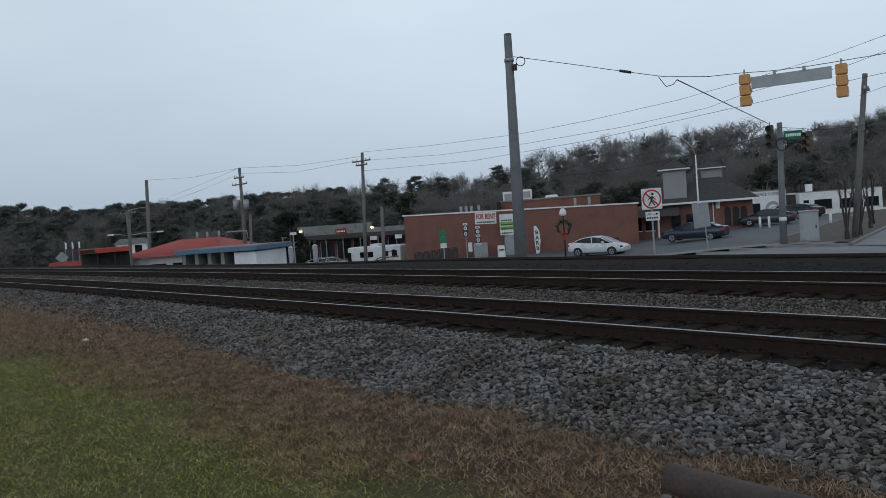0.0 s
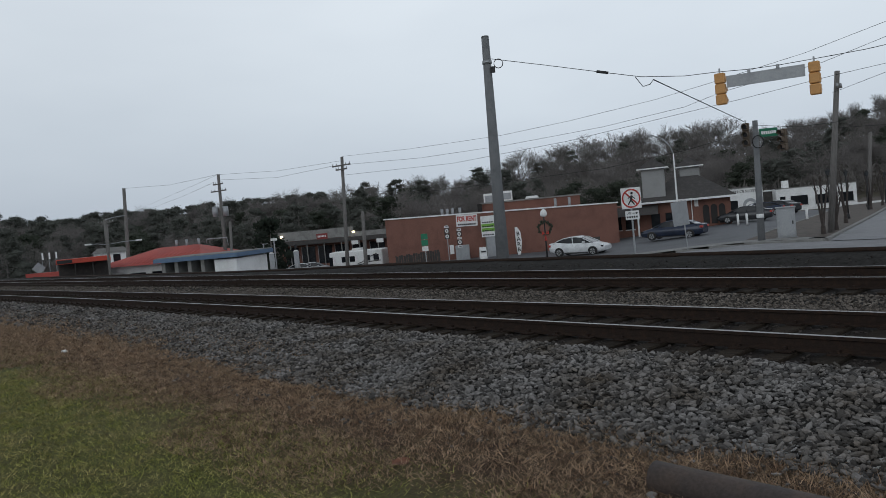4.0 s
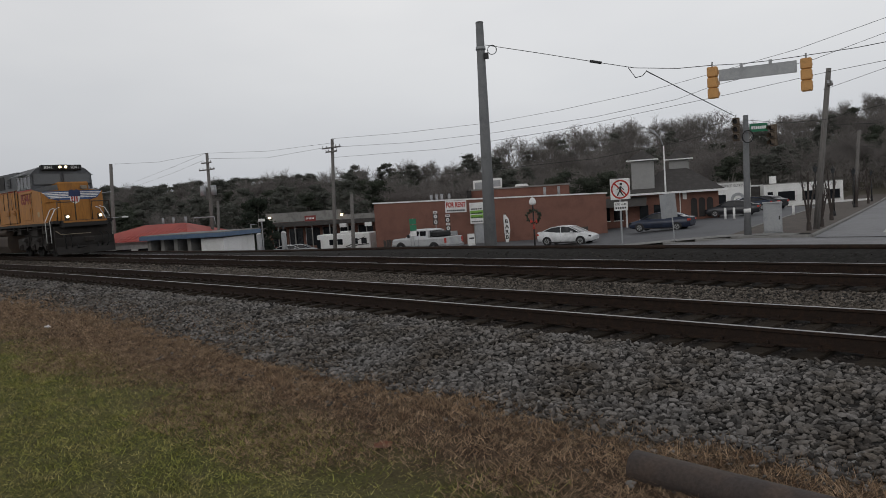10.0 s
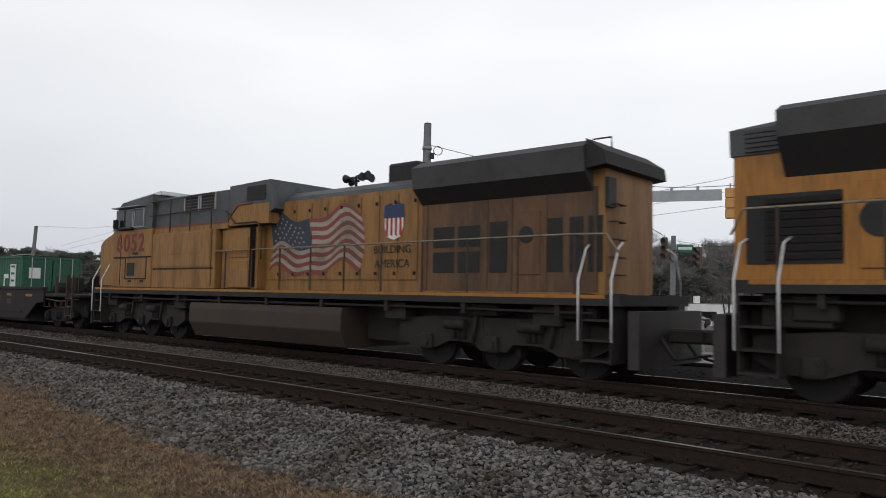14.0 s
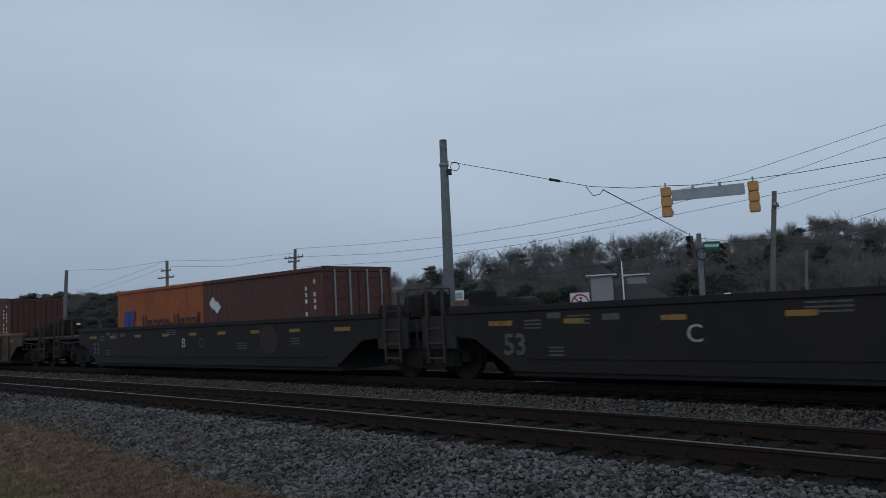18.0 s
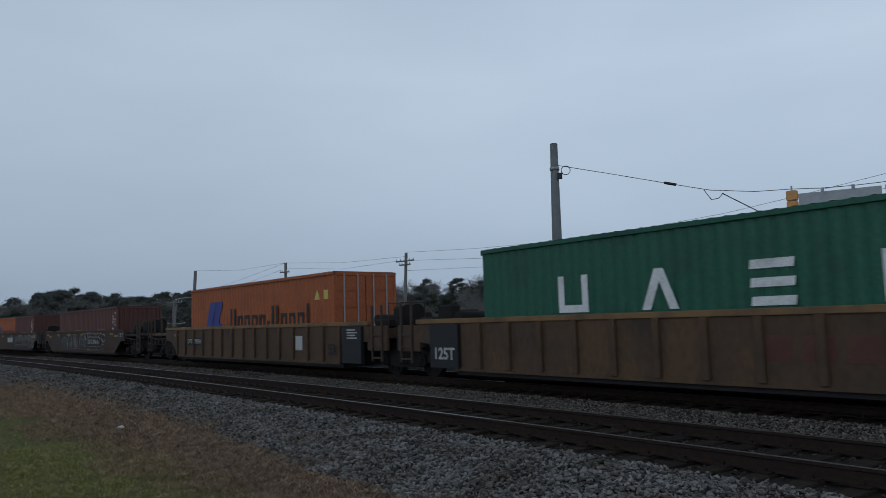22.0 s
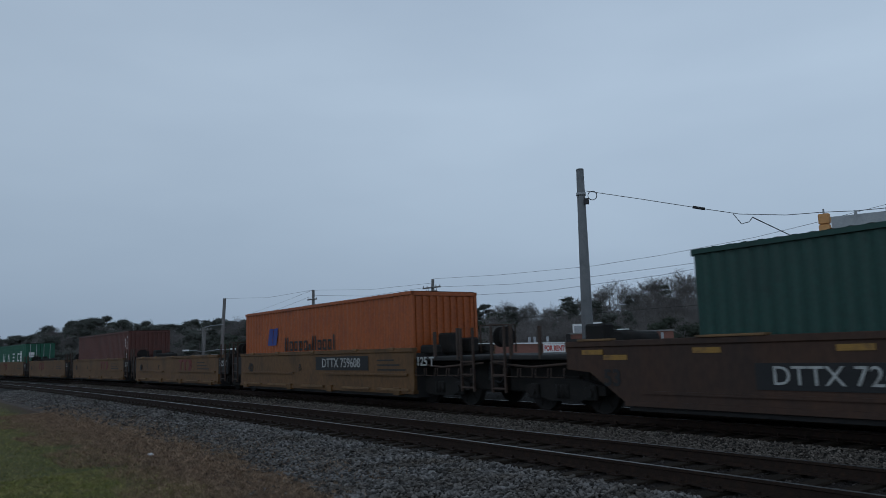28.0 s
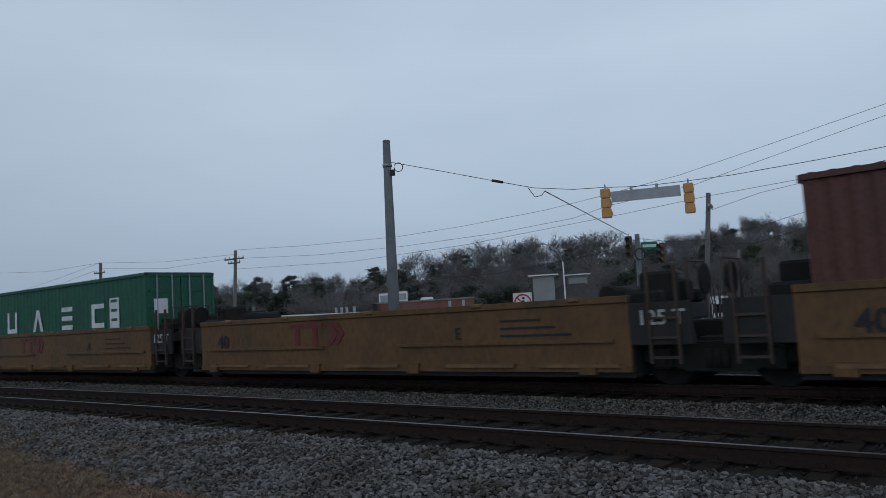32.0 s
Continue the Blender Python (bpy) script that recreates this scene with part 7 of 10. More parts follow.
    s.matrix_basis = pose(-10.26 + 6.8, 65.2 - 1.2, ground_z(-3.4, 64))
    part("case", B(-0.6, 0.6, -0.3, 0.3, 0, 1.3, bevel=0.03), M_SIGNBACK, s)
    part("meter", B(-1.1, -0.75, -0.1, 0.1, 0.6, 1.4), M_WALLWHITE, s)


brick_store()


def route_signs(az, el, dist, order, label):
    top = P(az, el, dist)
    zb = ground_z(top.x, top.y)
    s = thing("route_sign", label, "road sign", "route signs by the street")
    s.matrix_basis = pose(top.x, top.y, zb)
    part("post", T((0, 0, 0), (0, 0, top.z - zb), 0.035, seg=6), M_SIGNBACK, s)
    z = top.z - zb
    for kind in order:
        hgt = 0.42 if kind == "b" else 0.20
        z -= hgt / 2 + 0.02
        if kind == "b":
            pl = part("black_plate", B(-0.21, 0.21, -0.05, -0.035, z - 0.21, z + 0.21, bevel=0.004), M_DECAL, s)
            part("white_shield", prism(bmesh.new(), [(0.15 * math.cos(k * 0.628), z + 0.165 * math.sin(k * 0.628)) for k in range(10)], -0.056, -0.051), M_WHITE, pl)
            part("plate_bar", B(-0.05, 0.05, -0.060, -0.0565, z - 0.07, z + 0.07), M_DECAL, pl)
        else:
            pl = part("white_plate", B(-0.18, 0.18, -0.05, -0.035, z - 0.09, z + 0.09, bevel=0.004), M_WHITE, s)
            part("plate_bar", B(-0.11, 0.11, -0.056, -0.051, z - 0.03, z + 0.03), M_DECAL, pl)
        z -= hgt / 2 + 0.02


route_signs(-4.2, -0.68, 61, "wbb", "stacked black and white route signs on one post")
route_signs(-3.25, -1.0, 61, "wbwbw", "stacked route signs with white plates on one post")


def green_post():
    p = P(-6.0, -1.15, 52)
    zb = ground_z(p.x, p.y)
    s = tagged(new("road_sign"), "small green guide sign on a thin steel post", "road sign")
    s.matrix_basis = pose(p.x, p.y, zb)
    part("post", T((0, 0, 0), (0, 0, p.z - zb), 0.035, seg=6), M_SIGNBACK, s)
    for k in range(2):
        part("green_plate", B(-0.24, 0.24, -0.05, -0.035, p.z - zb - 0.42 - 0.45 * k, p.z - zb - 0.02 - 0.45 * k), M_GREENSIGN, s)
    part("white_plate", B(-0.22, 0.22, -0.05, -0.035, p.z - zb - 1.25, p.z - zb - 0.92), M_WHITE, s)


green_post()


def cupola_building():
    h = house("cupola_building", "brown brick restaurant with dark hip roof and two square cupolas", 13.41, 70.74, -14.05, -2.6)
    Z = lambda v: v + 2.6
    part("wall", B(0.2, 8.0, 0.4, 9.5, 0, Z(1.05)), M_BROWNBRICK, h)
    bm = bmesh.new()
    a = [bm.verts.new(p) for p in ((-0.5, -0.4, Z(0.98)), (8.7, -0.4, Z(0.98)), (8.7, 10.2, Z(0.98)), (-0.5, 10.2, Z(0.98)))]
    b = [bm.verts.new(p) for p in ((3.2, 4.2, Z(3.25)), (5.4, 4.2, Z(3.25)))]
    for q in ((a[0], a[1], b[1], b[0]), (a[1], a[2], b[1]), (a[2], a[3], b[0], b[1]), (a[3], a[0], b[0]), (a[3], a[2], a[1], a[0])):
        bm.faces.new(q)
    part("hip_roof", bm, M_ROOFDARK, h)
    bm = bmesh.new()
    for x0, x1, y0, y1 in ((-0.6, 8.8, -0.5, -0.38), (8.68, 8.8, -0.38, 10.2), (-0.6, -0.48, -0.38, 10.2)):
        box(bm, x0, x1, y0, y1, Z(0.88), Z(1.06))
    part("fascia", bm, M_WALLWHITE, h)
    for x0, x1, y0, y1, z1 in ((0.3, 2.35, 0.6, 2.6, 4.15), (3.75, 5.6, 5.4, 7.2, 4.15)):
        c = part("cupola", B(x0, x1, y0, y1, Z(1.0), Z(z1)), M_SIDING, h, "grey-sided square cupola")
        bm = bmesh.new()
        mx, my = (x0 + x1) / 2, (y0 + y1) / 2
        e = [bm.verts.new(p) for p in ((x0 - 0.4, y0 - 0.4, Z(z1 + 0.1)), (x1 + 0.4, y0 - 0.4, Z(z1 + 0.1)), (x1 + 0.4, y1 + 0.4, Z(z1 + 0.1)), (x0 - 0.4, y1 + 0.4, Z(z1 + 0.1)))]
        tp = bm.verts.new((mx, my, Z(z1 + 1.05)))
        for i in range(4):
            bm.faces.new((e[i], e[(i + 1) % 4], tp))
        bm.faces.new(e[::-1])
        part("cupola_roof", bm, M_ROOFDARK, c)
        part("cupola_eave", B(x0 - 0.42, x1 + 0.42, y0 - 0.42, y1 + 0.42, Z(z1), Z(z1 + 0.11)), M_WALLWHITE, c)
        bm = bmesh.new()
        z = 1.3
        while z < z1 - 0.1:
            box(bm, x0 - 0.015, x1 + 0.015, y0 - 0.02, y0 + 0.01, Z(z), Z(z + 0.16))
            z += 0.2
        part("siding", bm, M_SIDING, c)
    for x in (5.55, 6.25, 6.95):
        bm = bmesh.new()
        prism(bm, [(x, Z(-1.45))] + [(x + 0.28 - 0.28 * math.cos(math.pi * k / 8), Z(0.02) + 0.32 * math.sin(math.pi * k / 8)) for k in range(9)] + [(x + 0.56, Z(-1.45))], 0.34, 0.42)
        part("arch", bm, M_SOOT, h, "dark arched opening")
    part("wall_board", B(4.85, 5.2, 0.34, 0.4, Z(0.25), Z(0.95)), M_WALLWHITE, h)
    part("downpipe", T((4.6, 0.3, Z(-1.6)), (4.6, 0.3, Z(0.9)), 0.05, seg=6), M_WALLWHITE, h)
    bm = bmesh.new()
    prism(bm, [(-2.6, Z(-0.1)), (1.6, Z(-0.1)), (1.6, Z(0.75)), (-2.6, Z(0.75))], -1.4, -1.3)
    for v in bm.verts:
        if v.co.z > Z(0.5):
            v.co.y += 1.5
    part("awning", bm, M_ROOFDARK, h)
    part("entrance_wall", B(-3.0, 0.4, 0.3, 8.0, 0, Z(0.9)), M_BROWNBRICK, h)
    for x in (-2.7, -1.5, 0.9, 2.2):
        w = part("window", B(x, x + 0.8, 0.26, 0.32, Z(-1.4), Z(-0.1)), M_GLASS, h)
        part("window_frame", B(x - 0.06, x + 0.86, 0.24, 0.28, Z(-1.48), Z(-1.4)), M_WALLWHITE, w)
    part("entrance_post", B(-0.3, -0.15, -1.3, -1.15, 0, Z(0.0)), M_WALLWHITE, h)


M_BROWNBRICK = mat("brown_brick", (0.185, 0.088, 0.064), 0.9, spots=(0.13, 0.064, 0.05), scale=1.2, bump=0.3, fine=25)
M_SIDING = mat("grey_siding", (0.30, 0.30, 0.295), 0.85, spots=(0.24, 0.24, 0.235), scale=0.8)
cupola_building()


def office_building():
    h = house("office_building", "low white office building with dark windows", 26.69, 88.04, -0.12, -2.4)
    Z = lambda v: v + 2.4
    part("wall", B(0, 4.1, 0, 9, 0, Z(1.5)), M_WALLWHITE, h)
    part("wall", B(5.6, 14.6, 0, 9, 0, Z(0.98)), M_WALLWHITE, h)
    part("link_wall", B(4.1, 5.6, 1.2, 9, 0, Z(0.85)), M_ROOFDARK, h)
    part("parapet", B(-0.05, 4.15, -0.05, 0.2, Z(1.5), Z(1.62)), M_KERB, h)
    part("parapet", B(5.55, 14.65, -0.05, 0.2, Z(0.98), Z(1.08)), M_KERB, h)
    part("door", B(6.0, 6.6, -0.04, 0.05, Z(-1.3), Z(0.1)), M_GLASS, h)
    for x0, x1, z0, z1 in ((0.15, 1.2, -0.95, 0.15), (7.2, 9.1, -1.0, 0.08), (9.95, 12.3, -1.05, 0.0), (12.7, 14.2, -1.05, 0.0)):
        w = part("window", B(x0, x1, -0.03, 0.05, Z(z0), Z(z1)), M_GLASS, h)
        part("window_sill", B(x0 - 0.08, x1 + 0.08, -0.08, 0.0, Z(z0 - 0.08), Z(z0)), M_KERB, w)
    part("chimney", B(7.6, 8.2, 3, 3.7, Z(0.9), Z(1.95)), M_WALLWHITE, h)
    letters("sign_word", "OFFICE SUITES", 0.42, M_DECAL, h, pose(2.0, -0.012, Z(1.12)))
    bm = bmesh.new()
    for k in range(10):
        a0, a1 = math.pi * k / 10, math.pi * (k + 1) / 10
        bm.faces.new([bm.verts.new((2.6 + r_ * math.cos(a), -0.012, Z(-0.55) + r_ * math.sin(a))) for r_, a in ((0.85, a0), (0.85, a1), (0.5, a1), (0.5, a0))])
    part("round_emblem", bm, M_SIGNBACK, h)
    part("low_kerb", B(-1, 16, -3.2, -2.9, 0, Z(-1.25)), M_WALLWHITE, h)


office_building()


def strip_mall():
    h = house("shop_row", "low shopping strip with pale parapet and dark canopy", -30.78, 100.39, -22.5, -4.4)
    Z = lambda v: v + 4.4
    part("wall", B(0, 26, 0, 14, 0, Z(0.3)), M_BROWNBRICK, h)
    part("parapet", B(-0.2, 12.0, -0.3, 0.4, Z(0.15), Z(1.42)), M_KERB, h, "pale grey parapet")
    part("parapet_low", B(12.0, 26, -0.25, 0.4, Z(0.1), Z(0.72)), M_KERB, h)
    part("canopy", B(-0.2, 26, -2.2, -0.3, Z(-0.45), Z(0.1)), M_ROOFDARK, h)
    for i in range(9):
        x = 0.8 + 2.8 * i
        w = part("shop_window", B(x, x + 2.2, -0.06, 0.05, Z(-3.2), Z(-0.8)), M_GLASS, h)
        part("window_frame", B(x - 0.08, x, -0.08, 0.05, Z(-3.3), Z(-0.7)), M_SIGNBACK, w)
        part("canopy_post", T((x - 0.3, -2.1, 0), (x - 0.3, -2.1, Z(-0.4)), 0.08, seg=6), M_KERB, h)
    part("sign_board", B(6.5, 8.3, -0.36, -0.3, Z(0.1), Z(0.85)), M_REDSIGN, h, "dark red sign board")
    bm = bmesh.new()
    for i in range(6):
        box(bm, 6.7 + 0.24 * i, 6.86 + 0.24 * i, -0.375, -0.36, Z(0.36), Z(0.6))
    part("sign_bars", bm, M_WHITE, h)
    for x in (13.4, 17.2):
        part("shop_sign", B(x, x + 1.0, -2.3, -2.2, Z(-0.9), Z(-0.4)), M_WALLWHITE, h)
    part("flood_light", B(0.4, 0.7, -0.5, -0.3, Z(0.7), Z(0.95)), M_LAMP, h, "lit flood light")
    part("flood_light", B(12.4, 12.7, -0.5, -0.3, Z(0.6), Z(0.85)), M_LAMP, h, "lit flood light")


M_REDSIGN = mat("dark_red_sign", (0.22, 0.03, 0.025), 0.6, scale=3)
strip_mall()


def red_roof_building():
    h = house("red_roof_building", "low building under a bright red metal hip roof", -39.2, 66.5, -5.0, -4.2)
    Z = lambda v: v + 4.2
    part("wall", B(1.0, 11.0, 0.8, 11, 0, Z(-0.3)), M_WALLWHITE, h)
    bm = bmesh.new()
    a = [bm.verts.new(p) for p in ((0.2, -0.2, Z(-0.25)), (11.7, -0.2, Z(-0.35)), (11.7, 12, Z(-0.35)), (0.2, 12, Z(-0.25)))]
    b = [bm.verts.new(p) for p in ((4.4, 5.0, Z(1.15)), (8.8, 5.0, Z(1.15)))]
    for q in ((a[0], a[1], b[1], b[0]), (a[1], a[2], b[1]), (a[2], a[3], b[0], b[1]), (a[3], a[0], b[0]), (a[3], a[2], a[1], a[0])):
        bm.faces.new(q)
    rf = part("roof", bm, M_ROOFRED, h, "bright red metal roof")
    for i in range(24):
        x = 0.6 + 10.8 * i / 23
        tx = 4.0 + 6.2 * max(0.0, min(1.0, (x - 2.5) / 8.6))
        t = min(1.0, (x - 0.2) / 4.2) if x < 4.4 else min(1.0, (11.7 - x) / 2.9)
        part("seam", T((x, -0.2, Z(-0.24)), (x, -0.2 + 5.2 * max(0.05, t), Z(-0.24 + 1.37 * max(0.05, t))), 0.03, seg=4), M_ROOFRED, rf)
    part("red_band", B(-6.5, 0.5, -0.4, 0.0, Z(-0.65), Z(-0.15)), M_ROOFRED, h)
    part("side_wing", B(-6.5, 0.5, 0.2, 6, 0, Z(-0.4)), M_WALLWHITE, h)
    for i in range(4):
        part("window", B(1.6 + 2.2 * i, 3.1 + 2.2 * i, 0.76, 0.82, Z(-2.4), Z(-1.0)), M_GLASS, h)
    for x in (6.4, 7.5, 8.8):
        part("roof_vent", T((x, 5, Z(1.0)), (x, 5, Z(1.75)), 0.12, seg=8), M_SIGNBACK, h)
    part("roof_pipe", path_tube(bmesh.new(), [(9.6, 5, Z(1.2)), (9.7, 5, Z(1.55)), (11.8, 5, Z(1.55)), (11.9, 5, Z(0.8))], 0.06), M_SIGNBACK, h)
    c = house("car_wash", "car wash with a blue flat canopy and grey bays", -28.81, 59.38, -13.4, -4.0)
    Z2 = lambda v: v + 4.0
    part("canopy", B(-0.2, 8.0, -0.5, 5, Z2(-0.08), Z2(0.26)), M_BLUE, c, "blue flat canopy edge")
    part("canopy_roof", B(-0.1, 7.9, -0.4, 4.9, Z2(0.26), Z2(0.33)), M_KERB, c)
    for i in range(5):
        part("bay_wall", B(0.2 + 1.3 * i, 0.55 + 1.3 * i, 0, 4.6, 0, Z2(-0.08)), M_KERB, c)
    part("back_wall", B(0.2, 5.6, 4.4, 4.6, 0, Z2(-0.08)), M_SOOT, c)
    part("white_wall", B(5.5, 7.6, -0.1, 4.5, 0, Z2(-0.2)), M_WALLWHITE, c)


red_roof_building()


# ---- poles, signals and wires ----
def utility_pole(az, el, dist, base_az, r, arms, label, z=None):
    top = P(az, el, dist)
    b = P(base_az, 0, dist)
    zb = ground_z(b.x, b.y)
    h = thing("utility_pole", label, "utility pole", "wooden utility poles")
    h.matrix_basis = pose(b.x, b.y, zb)
    t = top - Vector((b.x, b.y, zb))
    part("pole", T((0, 0, -0.3), t, r * 1.35, r, seg=10), M_WOODPOLE, h)
    for drop, half, ang in arms:
        c = t * (1 - drop / t.z)
        m = Matrix.Translation(c) @ Matrix.Rotation(radians(ang), 4, "Z")
        a = part("crossarm", B(-half, half, -0.2, -0.08, -0.06, 0.06, m=m), M_WOODPOLE, h)
        for k in (-0.95, -0.5, 0.5, 0.95):
            p = m @ Vector((half * k, -0.14, 0.06))
            part("insulator", T(p, p + Vector((0, 0, 0.16)), 0.05, 0.03, seg=6), M_SIGNBACK, a)
    return h, t


utility_pole(-11.77, 5.35, 66, -12.25, 0.14, ((0.75, 1.15, -35), (1.1, 0.7, -35)), "dark wooden utility pole with crossarms and a riser pipe")
h, t = utility_pole(-21.09, 4.76, 78, -21.2, 0.15, ((1.0, 0.8, -35), (1.7, 1.3, -35)), "wooden utility pole with crossarms and transformers")
for dx in (-0.55, 0.55):
    part("transformer", T((t.x * 0.7 + dx, -0.3, t.z - 4.3), (t.x * 0.7 + dx, -0.3, t.z - 3.3), 0.28, seg=12), M_SIGNBACK, h, "grey can transformer")
utility_pole(-27.68, 4.22, 84, -28.05, 0.17, (), "bare wooden pole without crossarms")
utility_pole(-29.04, 2.21, 90, -29.3, 0.13, ((0.5, 1.2, -20),), "short wooden pole with one crossarm")
utility_pole(-20.6, 1.2, 70, -20.9, 0.12, (), "thin dark pole beside the car wash")
utility_pole(-10.6, 1.05, 62, -10.8, 0.14, (), "short steel pole with cap beside the motorhome")
utility_pole(24.48, 7.29, 47, 23.37, 0.14, ((0.9, 0.25, 40),), "leaning weathered wooden pole with cable brackets")
utility_pole(26.17, 2.93, 78, 25.77, 0.14, (), "grey wooden pole beside the side street")


def strain_pole(az, el, dist, base_az, r0, r1, label):
    top, b = P(az, el, dist), P(base_az, 0, dist)
    zb = ground_z(b.x, b.y)
    h = thing("strain_pole", label, "traffic pole", "concrete strain poles")
    h.matrix_basis = pose(b.x, b.y, zb)
    t = top - Vector((b.x, b.y, zb))
    part("shaft", T((0, 0, -0.3), t, r0, r1, seg=14), M_CONCRETE, h)
    part("cap", T(t, t + Vector((0, 0, 0.05)), r1 * 1.04, r1 * 0.9, seg=14), M_CONCRETE, h)
    return h, t


h, t = strain_pole(0.17, 13.25, 28, -0.05, 0.27, 0.145, "tall tapered grey concrete strain pole")
c = t * 0.905
part("clamp", T(c - Vector((0, 0, 0.06)), c + Vector((0, 0, 0.06)), 0.185, seg=12), M_SIGNBACK, h)
bm = bmesh.new()
ring = [(c.x + 0.42 + 0.17 * math.cos(k * 0.524), c.y - 0.1, c.z - 0.10 + 0.17 * math.sin(k * 0.524)) for k in range(13)]
path_tube(bm, ring, 0.016)
part("cable_loop", bm, M_CABLE, h)
part("junction", B(c.x + 0.1, c.x + 0.28, c.y - 0.2, c.y - 0.05, c.z - 0.42, c.z - 0.2), M_CABLE, h)
h, t = strain_pole(19.12, 4.66, 44, 18.96, 0.20, 0.14, "grey concrete signal pole with street sign and two signals")
part("band", T(t * 0.22 - Vector((0, 0, 0.1)), t * 0.22 + Vector((0, 0, 0.12)), 0.195, seg=12), M_WALLWHITE, h)
part("cable_coil", path_tube(bmesh.new(), [(t.x + 0.3 * math.cos(k * 0.524), t.y - 0.25, t.z * 0.83 + 0.34 * math.sin(k * 0.524)) for k in range(13)], 0.03), M_CABLE, h)
part("street_name_plate", B(0.25, 1.2, -0.25, -0.2, t.z - 0.9, t.z - 0.45), M_GREENSIGN, h)
for i in range(7):
    part("plate_bar", B(0.33 + 0.115 * i, 0.42 + 0.115 * i, -0.262, -0.25, t.z - 0.76, t.z - 0.6), M_WHITE, h)


def signal(top, face, height, body, label):
    """A three-lamp signal head hung from a wire; face: heading of its lamps in degrees."""
    h = thing("traffic_signal", label, "traffic light", "traffic signals")
    h.matrix_basis = pose(top.x, top.y, top.z - height, 0, 0, face)
    s = height / 3
    for k in range(3):
        z0 = s * k
        part("housing", B(-0.17, 0.17, -0.12, 0.12, z0 + 0.008, z0 + s - 0.008, bevel=0.03), body, h)
        bm = bmesh.new()
        pts = []
        for i in range(9):
            a = math.pi * (i / 8) * 1.3 - 0.15 * math.pi
            pts.append((0.155 * math.cos(a), 0.155 * math.sin(a)))
        lo = [bm.verts.new((x, -0.12, z0 + s / 2 + y)) for x, y in pts]
        hi = [bm.verts.new((x, -0.36, z0 + s / 2 + y)) for x, y in pts]
        for i in range(8):
            bm.faces.new((lo[i], lo[i + 1], hi[i + 1], hi[i]))
        part("visor", bm, body, h)
        part("lens", T((0, -0.125, z0 + s / 2), (0, -0.14, z0 + s / 2), 0.13, seg=14), (M_DECAL), h)
    part("hanger", T((0, 0, height), (0, 0, height + 0.16), 0.03, seg=6), M_SIGNBACK, h)
    return h


signal(P(17.03, 8.38, 27.5), 150, 1.10, M_SIGNAL, "yellow traffic signal hanging from a span wire, seen from behind")
signal(P(23.12, 8.18, 27.5), 150, 1.10, M_SIGNAL, "yellow traffic signal hanging from a span wire, seen from behind")
signal(P(18.48, 4.62, 43.6), -35, 1.28, M_DULLBROWN, "dull brown traffic signal beside the concrete pole")
signal(P(20.9, 3.91, 43.6), -60, 1.18, M_DULLBROWN, "dull brown traffic signal hanging beyond the pole")
a, b = P(17.45, 7.70, 27.5), P(22.53, 7.43, 27.5)
s = thing("overhead_sign", "blank grey back of a long sign on a span wire", "road sign")
d = (b - a)
s.matrix_basis = Matrix.Translation(a) @ Matrix.Rotation(math.atan2(d.y, d.x), 4, "Z")
part("panel", B(0, d.length, -0.02, 0.02, -0.20, 0.20, bevel=0.006), M_SIGNBACK, s)
for k in (0.30, 0.67):
    part("hanger", B(d.length * k - 0.05, d.length * k + 0.05, -0.04, 0.04, 0.18, 0.33), M_SIGNBACK, s)


def wire(name, pts, r, label, sag=0.0):
    n = []
    pts = [Vector(p) for p in pts]
    for p, q in zip(pts[:-1], pts[1:]):
        for i in range(4):
            t_ = i / 4
            n.append(p + (q - p) * t_ - Vector((0, 0, sag * 4 * t_ * (1 - t_))))
    n.append(pts[-1])
    return tagged(part(name, path_tube(bmesh.new(), n, r, 5), M_CABLE), label, "cable", "overhead cables")


wire("span_wire", ((0.15, 28.0, 7.32), (2.23, 27.60, 6.76), (4.23, 27.20, 6.20), (5.52, 26.94, 5.85), (6.95, 26.60, 5.66), (8.0, 26.36, 5.64), (8.97, 26.13, 5.58),
                   (9.91, 25.91, 5.58), (10.94, 25.67, 5.62), (12.44, 25.31, 5.69), (15.3, 24.64, 5.97), (26, 22.0, 7.2)), 0.012, "steel span wire carrying signals and sign")
wire("signal_cable", (P(12.44, 8.61, 27.5), P(15.31, 6.76, 34), P(18.38, 4.76, 43.6)), 0.02, "cable slanting down to the signal pole")
wire("signal_cable", ((5.3, 26.94, 5.88), (5.55, 26.94, 5.5), (5.8, 26.94, 5.55), (5.95, 26.92, 5.72)), 0.014, "drooping cable loop on the span wire")
p = Vector((4.2, 27.18, 6.20))
bm = bmesh.new()
tube(bm, p + Vector((-0.2, 0.04, 0.06)), p + Vector((0.2, -0.04, -0.05)), 0.05, seg=8)
tagged(part("cable_splice", bm, M_CABLE), "black splice case on the span wire", "cable")
